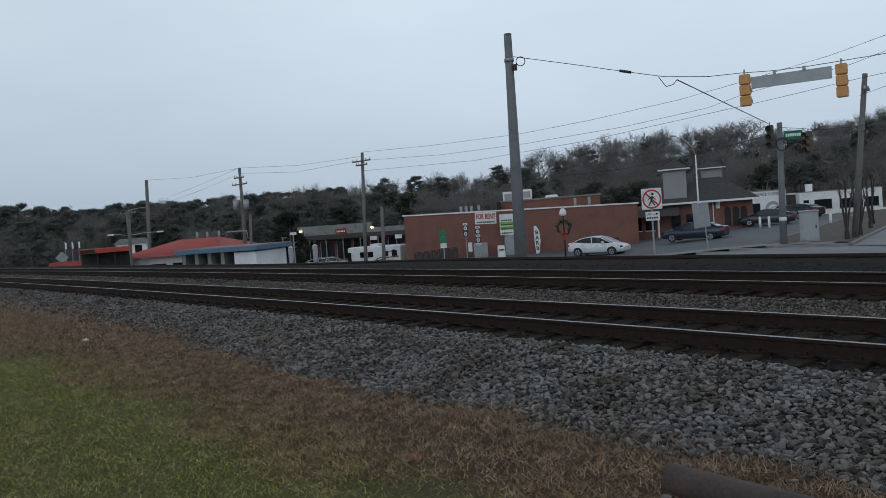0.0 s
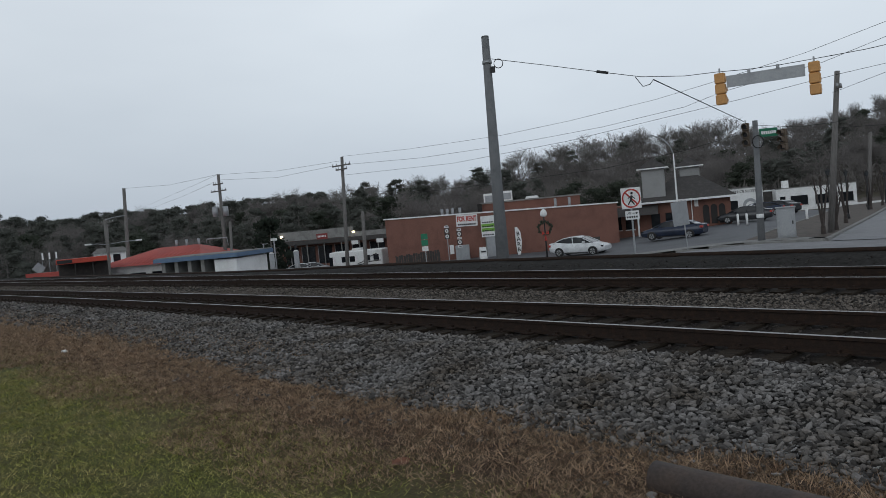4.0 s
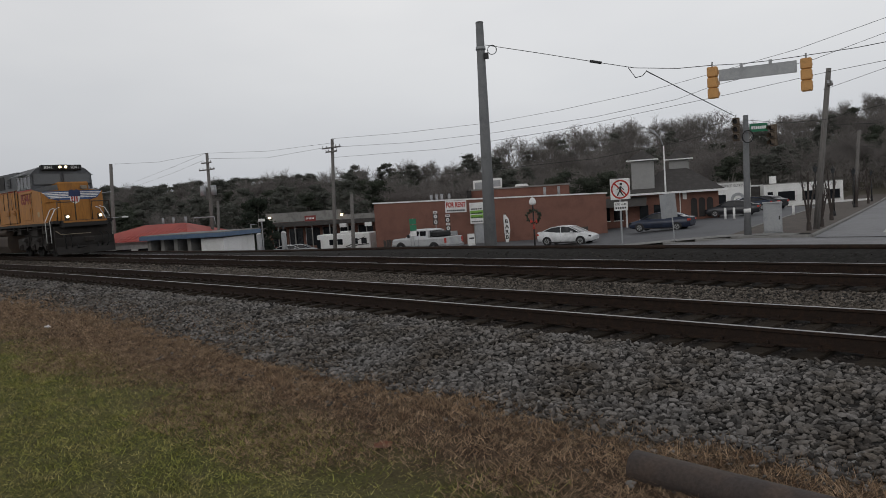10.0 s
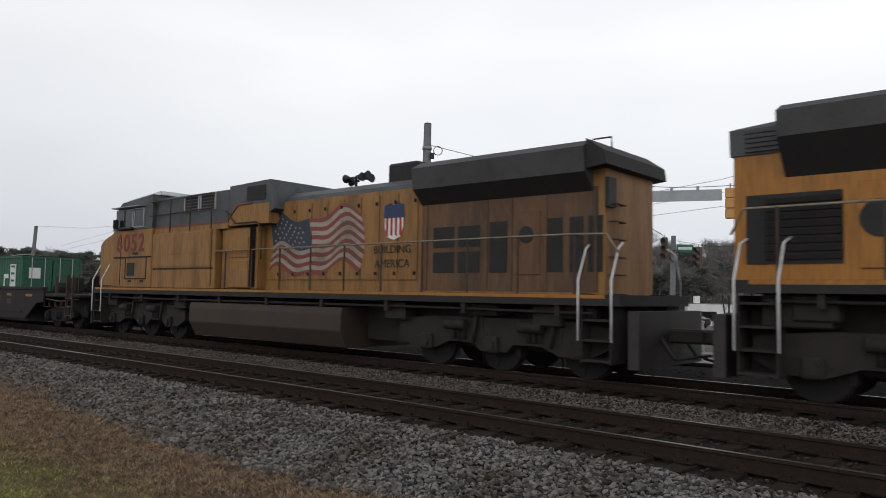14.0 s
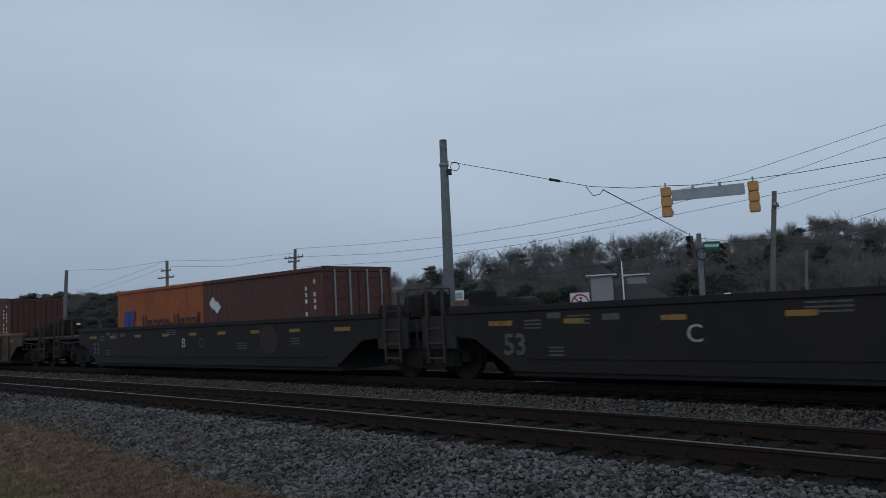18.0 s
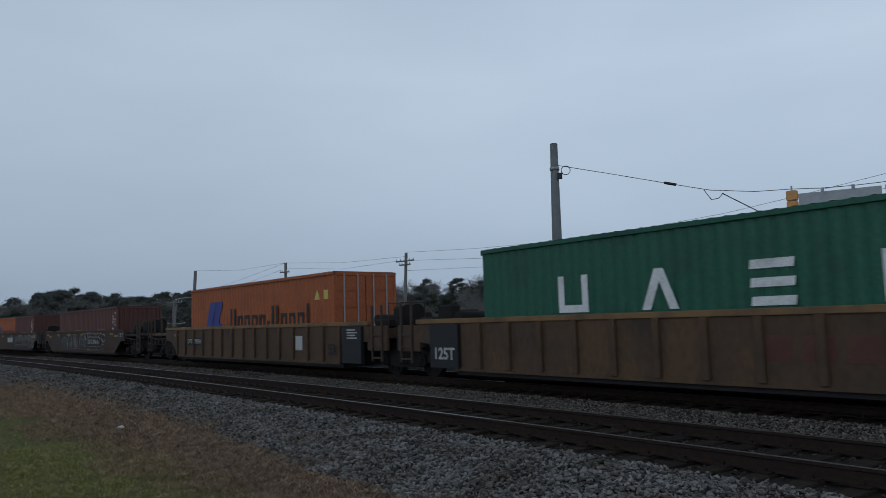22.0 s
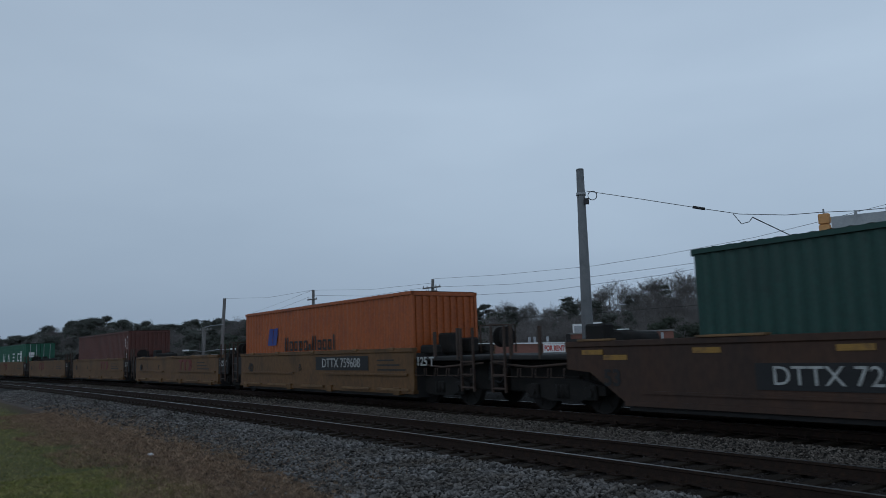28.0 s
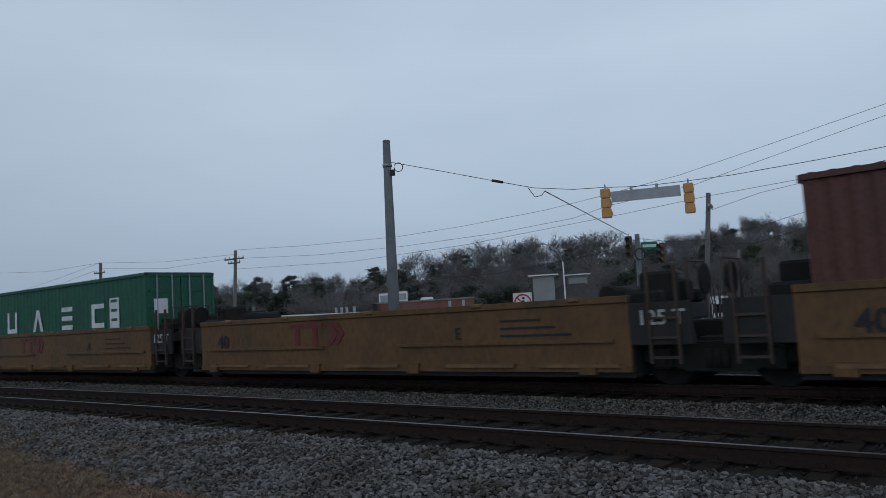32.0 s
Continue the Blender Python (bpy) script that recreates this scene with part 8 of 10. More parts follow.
for nm, pts in (("power_line", ((-13.46, 64.57, 7.75), (-6.67, 58.54, 7.21), (0.53, 52.14, 6.86), (4.99, 48.17, 6.93), (9.7, 43.98, 7.18), (12.16, 41.8, 7.47), (15.96, 38.41, 7.99), (19.56, 35.21, 8.83), (24, 31.2, 9.9))),
                ("power_line", ((-12.6, 63.5, 6.9), (-5.78, 57.74, 6.34), (0.85, 51.85, 6.12), (6.9, 46.47, 6.16), (11.03, 42.8, 6.44), (12.62, 41.38, 6.85), (16.56, 37.88, 7.35), (20.6, 34.28, 8.47), (24, 31.2, 9.4))),
                ("power_line", ((-13.58, 64.68, 6.09), (-3.04, 55.31, 5.49), (4.87, 48.27, 5.66), (9.89, 43.81, 6.03), (13.57, 40.54, 6.3), (16.94, 37.54, 6.62), (21.01, 33.92, 6.85), (25, 30.3, 7.2))),
                ("power_line", ((-39.02, 74.37, 7.72), (-33.6, 73.58, 7.52), (-28.07, 72.77, 8.02))),
                ("power_line", ((-28.0, 72.83, 8.0), (-20.67, 68.68, 7.41), (-13.56, 64.64, 7.38))),
                ("power_line", ((-27.87, 72.77, 7.44), (-20.77, 68.74, 6.79), (-14.59, 65.23, 7.03))),
                ("power_line", ((-28.06, 72.74, 8.02), (-37.11, 85.43, 7.82), (-52.69, 107.26, 7.6))),
                ("power_line", ((-28.6, 72.9, 7.3), (-37.6, 85.6, 7.0), (-53.4, 107.6, 6.8))),
                ("phone_line", (P(-9, 2.0, 68), P(1.1, 2.25, 52), P(8.3, 2.5, 47), P(14.3, 3.2, 45), P(18.2, 3.9, 43.6))),
                ("phone_line", (P(19.1, 4.4, 43.8), P(21.8, 3.9, 45), P(24.2, 3.9, 46.8), P(27.7, 4.5, 43), P(31.6, 5.4, 40), P(38, 6.5, 37))),
                ("phone_line", (P(24.1, 3.5, 46.8), P(27.3, 3.3, 44), P(31.6, 4.3, 40), P(38, 5.6, 37))),
                ("phone_line", (P(24.1, 5.9, 46.8), P(28, 6.9, 42), P(31.8, 7.4, 40), P(38, 8.4, 36))),
                ("phone_line", (P(25.9, 1.9, 78), P(29, 1.5, 66), P(33, 2.0, 52)))):
    wire(nm, pts, 0.011, "thin black overhead line between poles")

def lamp_post(az, el, dist, wreath, label):
    top = P(az, el, dist)
    zb = ground_z(top.x, top.y)
    h = thing("street_lamp", label, "street lamp", "street lamps")
    h.matrix_basis = pose(top.x, top.y, zb)
    H = top.z - zb
    part("post", T((0, 0, 0), (0, 0, H - 0.55), 0.06, 0.045, seg=8), M_DECAL, h)
    part("base", T((0, 0, 0), (0, 0, 0.45), 0.15, 0.09, seg=10), M_DECAL, h)
    if wreath:
        bm = bmesh.new()
        bmesh.ops.create_uvsphere(bm, u_segments=12, v_segments=8, radius=0.24, matrix=Matrix.Translation((0, 0, H - 0.36)))
        for v in bm.verts:                      # an acorn: narrow foot, drawn-out tip
            f = (v.co.z - H + 0.36) / 0.24
            v.co.x, v.co.y = v.co.x * (1.0 - 0.22 * f), v.co.y * (1.0 - 0.22 * f)
            v.co.z += 0.06 * max(0.0, f)
        part("globe", bm, M_WALLWHITE, h, "white acorn globe")
    else:
        part("lantern", T((0, 0, H - 0.55), (0, 0, H - 0.26), 0.10, 0.17, seg=6), M_SCREEN, h)
        part("lantern_roof", T((0, 0, H - 0.26), (0, 0, H - 0.12), 0.21, 0.05, seg=6), M_DECAL, h)
    part("finial", T((0, 0, H - 0.16), (0, 0, H), 0.06, 0.01, seg=8), M_DECAL, h)
    if wreath:
        bm = bmesh.new()
        rng = random.Random(3)
        for k in range(70):
            a = k / 70 * 2 * math.pi
            c = Vector((0.42 * math.cos(a), -0.08, H - 1.35 + 0.42 * math.sin(a)))
            q = Vector((rng.uniform(-1, 1), rng.uniform(-1, 1), rng.uniform(-1, 1))).normalized() * 0.15
            tube(bm, c - q, c + q, 0.05, 0.01, seg=4)
        part("wreath", bm, M_SHRUB, h, "green wreath")
        bm = bmesh.new()
        for k in (-1, 1):
            prism(bm, [(0, H - 1.72), (0.22 * k, H - 1.55), (0.25 * k, H - 1.82)], -0.2, -0.12)
            prism(bm, [(0, H - 1.72), (0.1 * k, H - 2.25), (0.02 * k, H - 2.2)], -0.2, -0.12)
        part("bow", bm, M_RED, h, "red bow")
    return h


lamp_post(3.43, -0.05, 50, True, "black street lamp with white globe, wreath and red bow")
lamp_post(23.45, 0.9, 57, False, "black street lamp on the verge")
lamp_post(24.54, 0.69, 62, False, "black street lamp on the verge")
lamp_post(25.79, 0.46, 76, False, "black street lamp on the verge")
lamp_post(26.81, 0.25, 90, False, "black street lamp on the verge")
lamp_post(-16.0, -0.9, 80, False, "black street lamp by the shopping strip")


def light_mast():
    t_, b_ = P(13.24, 3.4, 66), P(13.4, 0, 66)
    zb = ground_z(b_.x, b_.y)
    h = thing("light_mast", "slim grey parking-lot light mast with curved arm", "street lamp")
    h.matrix_basis = pose(b_.x, b_.y, zb)
    H = t_.z - zb
    part("mast", T((0, 0, 0), (0, 0, H - 0.4), 0.10, 0.05, seg=8), M_WALLWHITE, h)
    part("arm", path_tube(bmesh.new(), [(0, 0, H - 0.5), (-0.25, 0, H + 0.3), (-0.9, 0, H + 1.0), (-1.6, 0, H + 1.3)], 0.04), M_SIGNBACK, h)
    part("lamp_head", B(-2.0, -1.5, -0.12, 0.12, H + 1.24, H + 1.36, bevel=0.02), M_SIGNBACK, h)


light_mast()


def no_walking_sign():
    b_, t_ = P(10.1, 0, 26), P(10.08, 0.9, 26)
    zb = ground_z(b_.x, b_.y)
    h = thing("no_pedestrians_sign", "white square sign with a red barred walking figure, arrow plate below", "road sign")
    h.matrix_basis = pose(b_.x, b_.y, zb, 0, 0, 8)
    H = t_.z - zb
    part("post", T((0, 0.05, -0.1), (0, 0.05, H), 0.035, seg=6), M_SIGNBACK, h)
    pl = part("plate", B(-0.35, 0.35, -0.012, 0.012, H - 0.74, H - 0.02, bevel=0.01), M_WHITE, h)
    bm = bmesh.new()
    cz = H - 0.39
    for k in range(28):
        a0, a1 = 2 * math.pi * k / 28, 2 * math.pi * (k + 1) / 28
        bm.faces.new([bm.verts.new((r_ * math.cos(a), -0.016, cz + r_ * math.sin(a))) for r_, a in ((0.33, a0), (0.33, a1), (0.275, a1), (0.275, a0))])
    box(bm, -0.29, 0.29, -0.022, -0.018, -0.026, 0.026, m=Matrix.Translation((0, 0, cz)) @ Matrix.Rotation(radians(45), 4, "Y"))
    part("red_ring", bm, M_RED, pl)
    bm = bmesh.new()
    for a, b2, w in (((0.02, 0.1), (-0.02, -0.05), 0.045), ((-0.02, -0.05), (0.1, -0.22), 0.03), ((-0.02, -0.05), (-0.12, -0.22), 0.03), ((0.02, 0.08), (0.13, -0.02), 0.022), ((0.0, 0.08), (-0.12, 0.0), 0.022)):
        tube(bm, (a[0], -0.015, cz + a[1]), (b2[0], -0.015, cz + b2[1]), w * 0.8, seg=6)
    bmesh.ops.create_uvsphere(bm, u_segments=8, v_segments=6, radius=0.045, matrix=Matrix.Translation((0.03, -0.015, cz + 0.18)))
    part("pictogram", bm, M_DECAL, pl)
    lp = part("arrow_plate", B(-0.24, 0.24, -0.012, 0.012, H - 1.12, H - 0.82), M_WHITE, h)
    bm = bmesh.new()
    box(bm, 0.0, 0.18, -0.02, -0.014, H - 0.915, H - 0.895)
    bm.faces.new([bm.verts.new(p) for p in ((0.12, -0.018, H - 0.87), (0.12, -0.018, H - 0.94), (0.21, -0.018, H - 0.905))])
    for i in range(5):
        box(bm, -0.2 + 0.08 * i, -0.15 + 0.08 * i, -0.02, -0.014, H - 1.06, H - 1.0)
    part("arrow", bm, M_DECAL, lp)
    letters("word", "USE", 0.1, M_DECAL, lp, pose(-0.12, -0.016, H - 0.905))


no_walking_sign()


def sign_back():
    b_ = P(13.9, 0, 46)
    zb = ground_z(b_.x, b_.y)
    h = thing("sign_back", "grey back of a rectangular road sign on a leaning post", "road sign")
    h.matrix_basis = pose(b_.x, b_.y, zb, 0, -4, 20)
    part("post", T((0, 0, 0), (0, 0, 3.0), 0.04, seg=6), M_SIGNBACK, h)
    part("plate", B(-0.75, 0.35, -0.03, -0.01, 1.5, 2.95, bevel=0.01), M_SIGNBACK, h)


sign_back()


def cabinet():
    b_ = P(20.65, 0, 45)
    h = thing("signal_cabinet", "grey metal traffic signal cabinet on the sidewalk corner", "utility box")
    h.matrix_basis = pose(b_.x, b_.y, ground_z(b_.x, b_.y), 0, 0, -20)
    part("body", B(-0.48, 0.48, -0.35, 0.35, 0.12, 1.75, bevel=0.02), M_SIGNBACK, h)
    part("plinth", B(-0.55, 0.55, -0.42, 0.42, 0, 0.12), M_KERB, h)
    part("lid", B(-0.52, 0.52, -0.39, 0.39, 1.75, 1.83, bevel=0.02), M_SIGNBACK, h)
    part("door", B(-0.42, 0.42, -0.375, -0.35, 0.2, 1.65, bevel=0.008), M_SIGNBACK, h)
    part("handle", B(0.3, 0.36, -0.40, -0.375, 0.85, 1.05), M_DECAL, h)


cabinet()
for az, dist in ((17.5, 67), (18.1, 66), (22.0, 66)):
    b_ = P(az, 0, dist)
    h = tagged(new("bollard"), "short white bollard in the parking lot", "bollard", "white bollards")
    h.matrix_basis = pose(b_.x, b_.y, ground_z(b_.x, b_.y))
    part("post", T((0, 0, 0), (0, 0, 0.95), 0.10, seg=10), M_WHITE, h)
    part("cap", T((0, 0, 0.95), (0, 0, 1.02), 0.10, 0.03, seg=10), M_WHITE, h)


# ---- vehicles ----
def loft(bm, sections, mi=0, smooth=False):
    """Cross-sections (x, half widths and heights) joined into one hull."""
    rings = []
    for x, pts in sections:
        full = [(y, z) for y, z in pts] + [(-y, z) for y, z in pts[::-1]]
        rings.append([bm.verts.new((x, y, z)) for y, z in full])
    n = len(rings[0])
    for a, b in zip(rings[:-1], rings[1:]):
        for i in range(n):
            j = (i + 1) % n
            fc = bm.faces.new((a[i], a[j], b[j], b[i]))
            fc.material_index, fc.smooth = mi, smooth
    bm.faces.new(rings[0])
    bm.faces.new(rings[-1][::-1])
    bmesh.ops.recalc_face_normals(bm, faces=bm.faces)
    return bm


ROAD_WHEELS = []                                # wheels of the vehicle that drives


def car_wheels(h, xs, y, r, turning=False):
    for x in xs:
        for sy in (-1, 1):
            w = part("wheel", T((0, -0.11, 0), (0, 0.11, 0), r, seg=20), M_TYRE, h)
            w.matrix_basis = pose(x, y * sy, r)
            if turning:
                ROAD_WHEELS.append((w, pose(x, y * sy, r), r))
            part("rim", T((0, 0.115 * sy, 0), (0, 0.12 * sy, 0), r * 0.66, seg=12), M_RIM, w)
            bm = bmesh.new()
            for k in range(5):
                box(bm, -0.025, 0.025, min(0.121 * sy, 0.135 * sy), max(0.121 * sy, 0.135 * sy), 0.04, r * 0.62, m=Matrix.Rotation(k * 1.2566, 4, "Y"))
            part("spokes", bm, M_DECAL, w)


def sedan(label, paint, length=4.6):
    """x forward. Hood, cabin and boot in one hull, windows set in."""
    h = thing("car", label, "car", "parked cars")
    k = length / 4.6
    bm = bmesh.new()
    s = []
    for x, w, zb_, zm, zt in ((-2.28, 0.70, 0.42, 0.72, 0.95), (-2.2, 0.80, 0.30, 0.72, 1.02), (-1.6, 0.87, 0.22, 0.70, 1.06), (-0.6, 0.89, 0.20, 0.68, 0.97), (0.5, 0.89, 0.20, 0.66, 0.95), (1.3, 0.87, 0.20, 0.64, 0.93),
                              (1.9, 0.83, 0.24, 0.60, 0.80), (2.2, 0.74, 0.30, 0.55, 0.70), (2.3, 0.62, 0.38, 0.52, 0.62)):
        s.append((x * k, [(w * 0.85, zb_), (w, zb_ + 0.15), (w, zm), (w * 0.93, zt), (w * 0.5, zt + 0.03)]))
    loft(bm, s, smooth=True)
    part("body", bm, paint, h)
    bm = bmesh.new()
    arc = ((-1.95, 0.66, 1.04), (-1.55, 0.66, 1.20), (-1.05, 0.65, 1.36), (-0.5, 0.64, 1.43), (0.0, 0.64, 1.44), (0.4, 0.65, 1.38), (0.85, 0.68, 1.18), (1.35, 0.72, 0.95))
    loft(bm, [(x * k, [(0.81, 0.93), (w, zt - 0.03), (w * 0.6, zt)]) for x, w, zt in arc], smooth=False)
    part("glasshouse", bm, M_GLASS, h)
    bm = bmesh.new()
    loft(bm, [(x * k, [(w + 0.02, zt - 0.05), (w + 0.005, zt + 0.005), (w * 0.6, zt + 0.025)]) for x, w, zt in arc[1:6]], smooth=True)
    part("roof", bm, paint, h)
    for pts in (((-1.9, 0.80, 1.0), (-1.5, 0.70, 1.2), (-1.05, 0.665, 1.35)), ((1.3, 0.80, 0.95), (0.85, 0.72, 1.17), (0.42, 0.665, 1.37)), ((-0.22, 0.805, 0.95), (-0.3, 0.66, 1.40))):
        for sy in (-1, 1):
            part("pillar", path_tube(bmesh.new(), [(p[0] * k, p[1] * sy, p[2]) for p in pts], 0.03), paint, h)
    for sy in (-1, 1):
        for x in (-1.38 * k, 1.38 * k):
            bm = bmesh.new()
            prism(bm, [(x + 0.38 * math.cos(math.pi * q / 8), 0.32 + 0.37 * math.sin(math.pi * q / 8)) for q in range(9)], min(0.86 * sy, 0.893 * sy), max(0.86 * sy, 0.893 * sy))
            part("wheel_arch", bm, M_DECAL, h)
        part("sill", B(-1.0 * k, 1.0 * k, 0.885 * sy - 0.01, 0.885 * sy + 0.01, 0.2, 0.28), M_DECAL, h)
    for sy in (-1, 1):
        part("headlight", B(2.0 * k, 2.2 * k, min(0.5 * sy, 0.78 * sy), max(0.5 * sy, 0.78 * sy), 0.60, 0.72, bevel=0.02), M_GLASS, h)
        part("taillight", B(-2.29 * k, -2.1 * k, min(0.5 * sy, 0.82 * sy), max(0.5 * sy, 0.82 * sy), 0.75, 0.92, bevel=0.02), M_RED, h)
        part("mirror", B(0.62 * k, 0.8 * k, min(0.86 * sy, 1.02 * sy), max(0.86 * sy, 1.02 * sy), 0.95, 1.08, bevel=0.02), paint, h)
        part("door_seam", B(-0.26 * k, -0.24 * k, 0.885 * sy - 0.004, 0.885 * sy + 0.004, 0.3, 0.93), M_DECAL, h)
    car_wheels(h, (-1.38 * k, 1.38 * k), 0.79, 0.32)
    return h


def put(h, az, dist, heading):
    p = P(az, 0, dist)
    h.matrix_basis = pose(p.x, p.y, ground_z(p.x, p.y) + 0.03, 0, 0, heading)
    return h


put(sedan("white four-door sedan parked beside the brick building", M_CARWHITE, 4.5), 6.0, 56, -30)
put(sedan("dark blue sedan parked nose-in by the restaurant", M_CARBLUE, 4.9), 13.0, 59.5, 148)
put(sedan("dark grey sedan parked by white bollards", M_CARGREY, 4.7), 18.0, 72, 155)
put(sedan("dark blue wagon parked by the white office", M_CARBLUE, 4.8), 18.9, 82, 175)
put(sedan("dark car parked by the office door", M_CARGREY, 4.6), 20.2, 84, 120)
put(sedan("white car parked before the shopping strip", M_CARWHITE, 4.5), -15.6, 92, 10)
put(sedan("silver car parked before the shopping strip", M_CARSILVER, 4.5), -14.8, 92, 10)


def pickup():
    """Crew-cab truck; x forward, origin on the road under its middle."""
    h = thing("pickup_truck", "silver crew-cab pickup truck driving along the street", "pickup truck")
    bm = bmesh.new()
    s = []
    for x, w, zb_, zt in ((-2.85, 0.92, 0.78, 1.30), (-2.8, 0.98, 0.70, 1.34), (-1.2, 1.0, 0.60, 1.32), (0.9, 1.0, 0.60, 1.27), (1.6, 1.0, 0.64, 1.29), (2.5, 0.98, 0.66, 1.24), (2.85, 0.94, 0.66, 1.18), (2.95, 0.88, 0.72, 1.12)):
        s.append((x, [(w * 0.9, zb_), (w, zb_ + 0.12), (w, zt - 0.12), (w * 0.95, zt), (w * 0.5, zt + 0.01)]))
    loft(bm, s)
    part("body", bm, M_CARSILVER, h)
    bm = bmesh.new()
    loft(bm, [(x, [(0.95, 1.24), (w, zt - 0.05), (w * 0.7, zt)]) for x, w, zt in ((-1.10, 0.82, 1.86), (-0.85, 0.80, 1.93), (0.35, 0.79, 1.95), (0.62, 0.80, 1.91), (1.45, 0.88, 1.27))])
    part("cab", bm, M_CARSILVER, h)
    for x0, x1 in ((-0.85, -0.2), (-0.08, 0.62)):
        for sy in (-1, 1):
            part("side_window", B(x0, x1, min(0.83 * sy, 0.90 * sy), max(0.83 * sy, 0.90 * sy), 1.32, 1.80, bevel=0.02), M_GLASS, h)
    part("windscreen", B(-0.02, 0.02, -0.74, 0.74, -0.36, 0.36, m=pose(1.08, 0, 1.60, 0, -50, 0)), M_GLASS, h)
    part("rear_window", B(-1.1, -1.06, -0.68, 0.68, 1.36, 1.80), M_GLASS, h)
    part("bed_floor", B(-2.7, -1.15, -0.85, 0.85, 1.335, 1.345), M_DECAL, h)
    part("bed_load", B(-2.0, -1.2, -0.7, 0.7, 1.34, 1.74, bevel=0.08), M_DECAL, h, "dark load behind the cab")
    part("front_bumper", B(2.8, 3.0, -0.95, 0.95, 0.55, 0.80, bevel=0.04), M_RIM, h)
    part("grille", B(2.86, 2.95, -0.62, 0.62, 0.80, 1.16), M_DECAL, h)
    part("rear_bumper", B(-3.0, -2.8, -0.95, 0.95, 0.58, 0.78, bevel=0.03), M_RIM, h)
    for sy in (-1, 1):
        part("headlight", B(2.72, 2.93, min(0.6 * sy, 0.94 * sy), max(0.6 * sy, 0.94 * sy), 0.92, 1.12, bevel=0.02), M_GLASS, h)
        part("running_board", B(-1.1, 1.25, min(0.9 * sy, 1.04 * sy), max(0.9 * sy, 1.04 * sy), 0.50, 0.56), M_DECAL, h)
        for q in (-0.14, 0.66):
            part("door_seam", B(q, q + 0.015, min(0.99 * sy, 1.004 * sy), max(0.99 * sy, 1.004 * sy), 0.72, 1.24), M_DECAL, h)
        part("taillight", B(-2.88, -2.75, min(0.82 * sy, 0.97 * sy), max(0.82 * sy, 0.97 * sy), 0.92, 1.28), M_RED, h)
        part("mirror", B(0.75, 0.9, min(1.0 * sy, 1.22 * sy), max(1.0 * sy, 1.22 * sy), 1.32, 1.56, bevel=0.03), M_DECAL, h)
        for x in (-1.75, 1.85):
            bm = bmesh.new()
            prism(bm, [(x + 0.58 * math.cos(math.pi * i / 8), 0.44 + 0.56 * math.sin(math.pi * i / 8)) for i in range(9)], min(0.985 * sy, 1.005 * sy), max(0.985 * sy, 1.005 * sy))
            part("wheel_arch", bm, M_DECAL, h)
    car_wheels(h, (-1.75, 1.85), 0.94, 0.44, True)
    return h


PICKUP = pickup()


def motorhome():
    p = P(-11.2, 0, 80)
    h = thing("motorhome", "white motorhome with dark swooping stripes parked below the brick building", "motorhome")
    h.matrix_basis = pose(p.x, p.y, ground_z(p.x, p.y), 0, 0, -8)
    zr = EYE[2] + 80 * math.tan(radians(-1.95)) - ground_z(p.x, p.y)
    part("body", B(-3.0, 3.0, -1.2, 1.2, 0.5, zr, bevel=0.10), M_WALLWHITE, h)
    part("roof_unit", B(-0.6, 0.4, -0.5, 0.5, zr, zr + 0.25, bevel=0.05), M_WALLWHITE, h)
    part("windscreen", B(-3.03, -2.6, -1.22, 1.22, zr - 1.5, zr - 0.5, bevel=0.03), M_GLASS, h)
    for x in (-1.6, -0.7, 1.0, 2.0):
        part("window", B(x, x + 0.6, -1.23, -1.19, zr - 1.15, zr - 0.55, bevel=0.01), M_GLASS, h)
    bm = bmesh.new()
    path_tube(bm, [(0.2, -1.21, zr - 1.4), (0.8, -1.21, zr - 1.2), (1.5, -1.21, zr - 0.75), (2.4, -1.21, zr - 0.45)], 0.05)
    path_tube(bm, [(-0.4, -1.21, zr - 1.6), (0.6, -1.21, zr - 1.5), (1.6, -1.21, zr - 1.25), (2.8, -1.21, zr - 1.2)], 0.05)
    part("stripe", bm, M_DECAL, h)
    car_wheels(h, (-2.0, 1.8), 1.1, 0.4)


motorhome()


# ---- roadside pieces at the low end of the street ----
M_DARKBOARD = mat("dark_boards", (0.040, 0.036, 0.034), 0.9, spots=(0.06, 0.052, 0.046), scale=3, rnd=0.3)
M_BEIGE = mat("beige_canvas", (0.36, 0.29, 0.20), 0.85, spots=(0.26, 0.21, 0.15), scale=1.5)
M_ORANGE_RED = mat("orange_red_fascia", (0.44, 0.052, 0.026), 0.6, spots=(0.32, 0.04, 0.022), scale=1.2)


def standing(name, label, category, az, el, dist, group=""):
    """A thing on the ground at a bearing, with the height of its top."""
    p = P(az, el, dist)
    zb = ground_z(p.x, p.y)
    h = thing(name, label, category, group)
    h.matrix_basis = pose(p.x, p.y, zb, 0, 0, -az)
    return h, p.z - zb


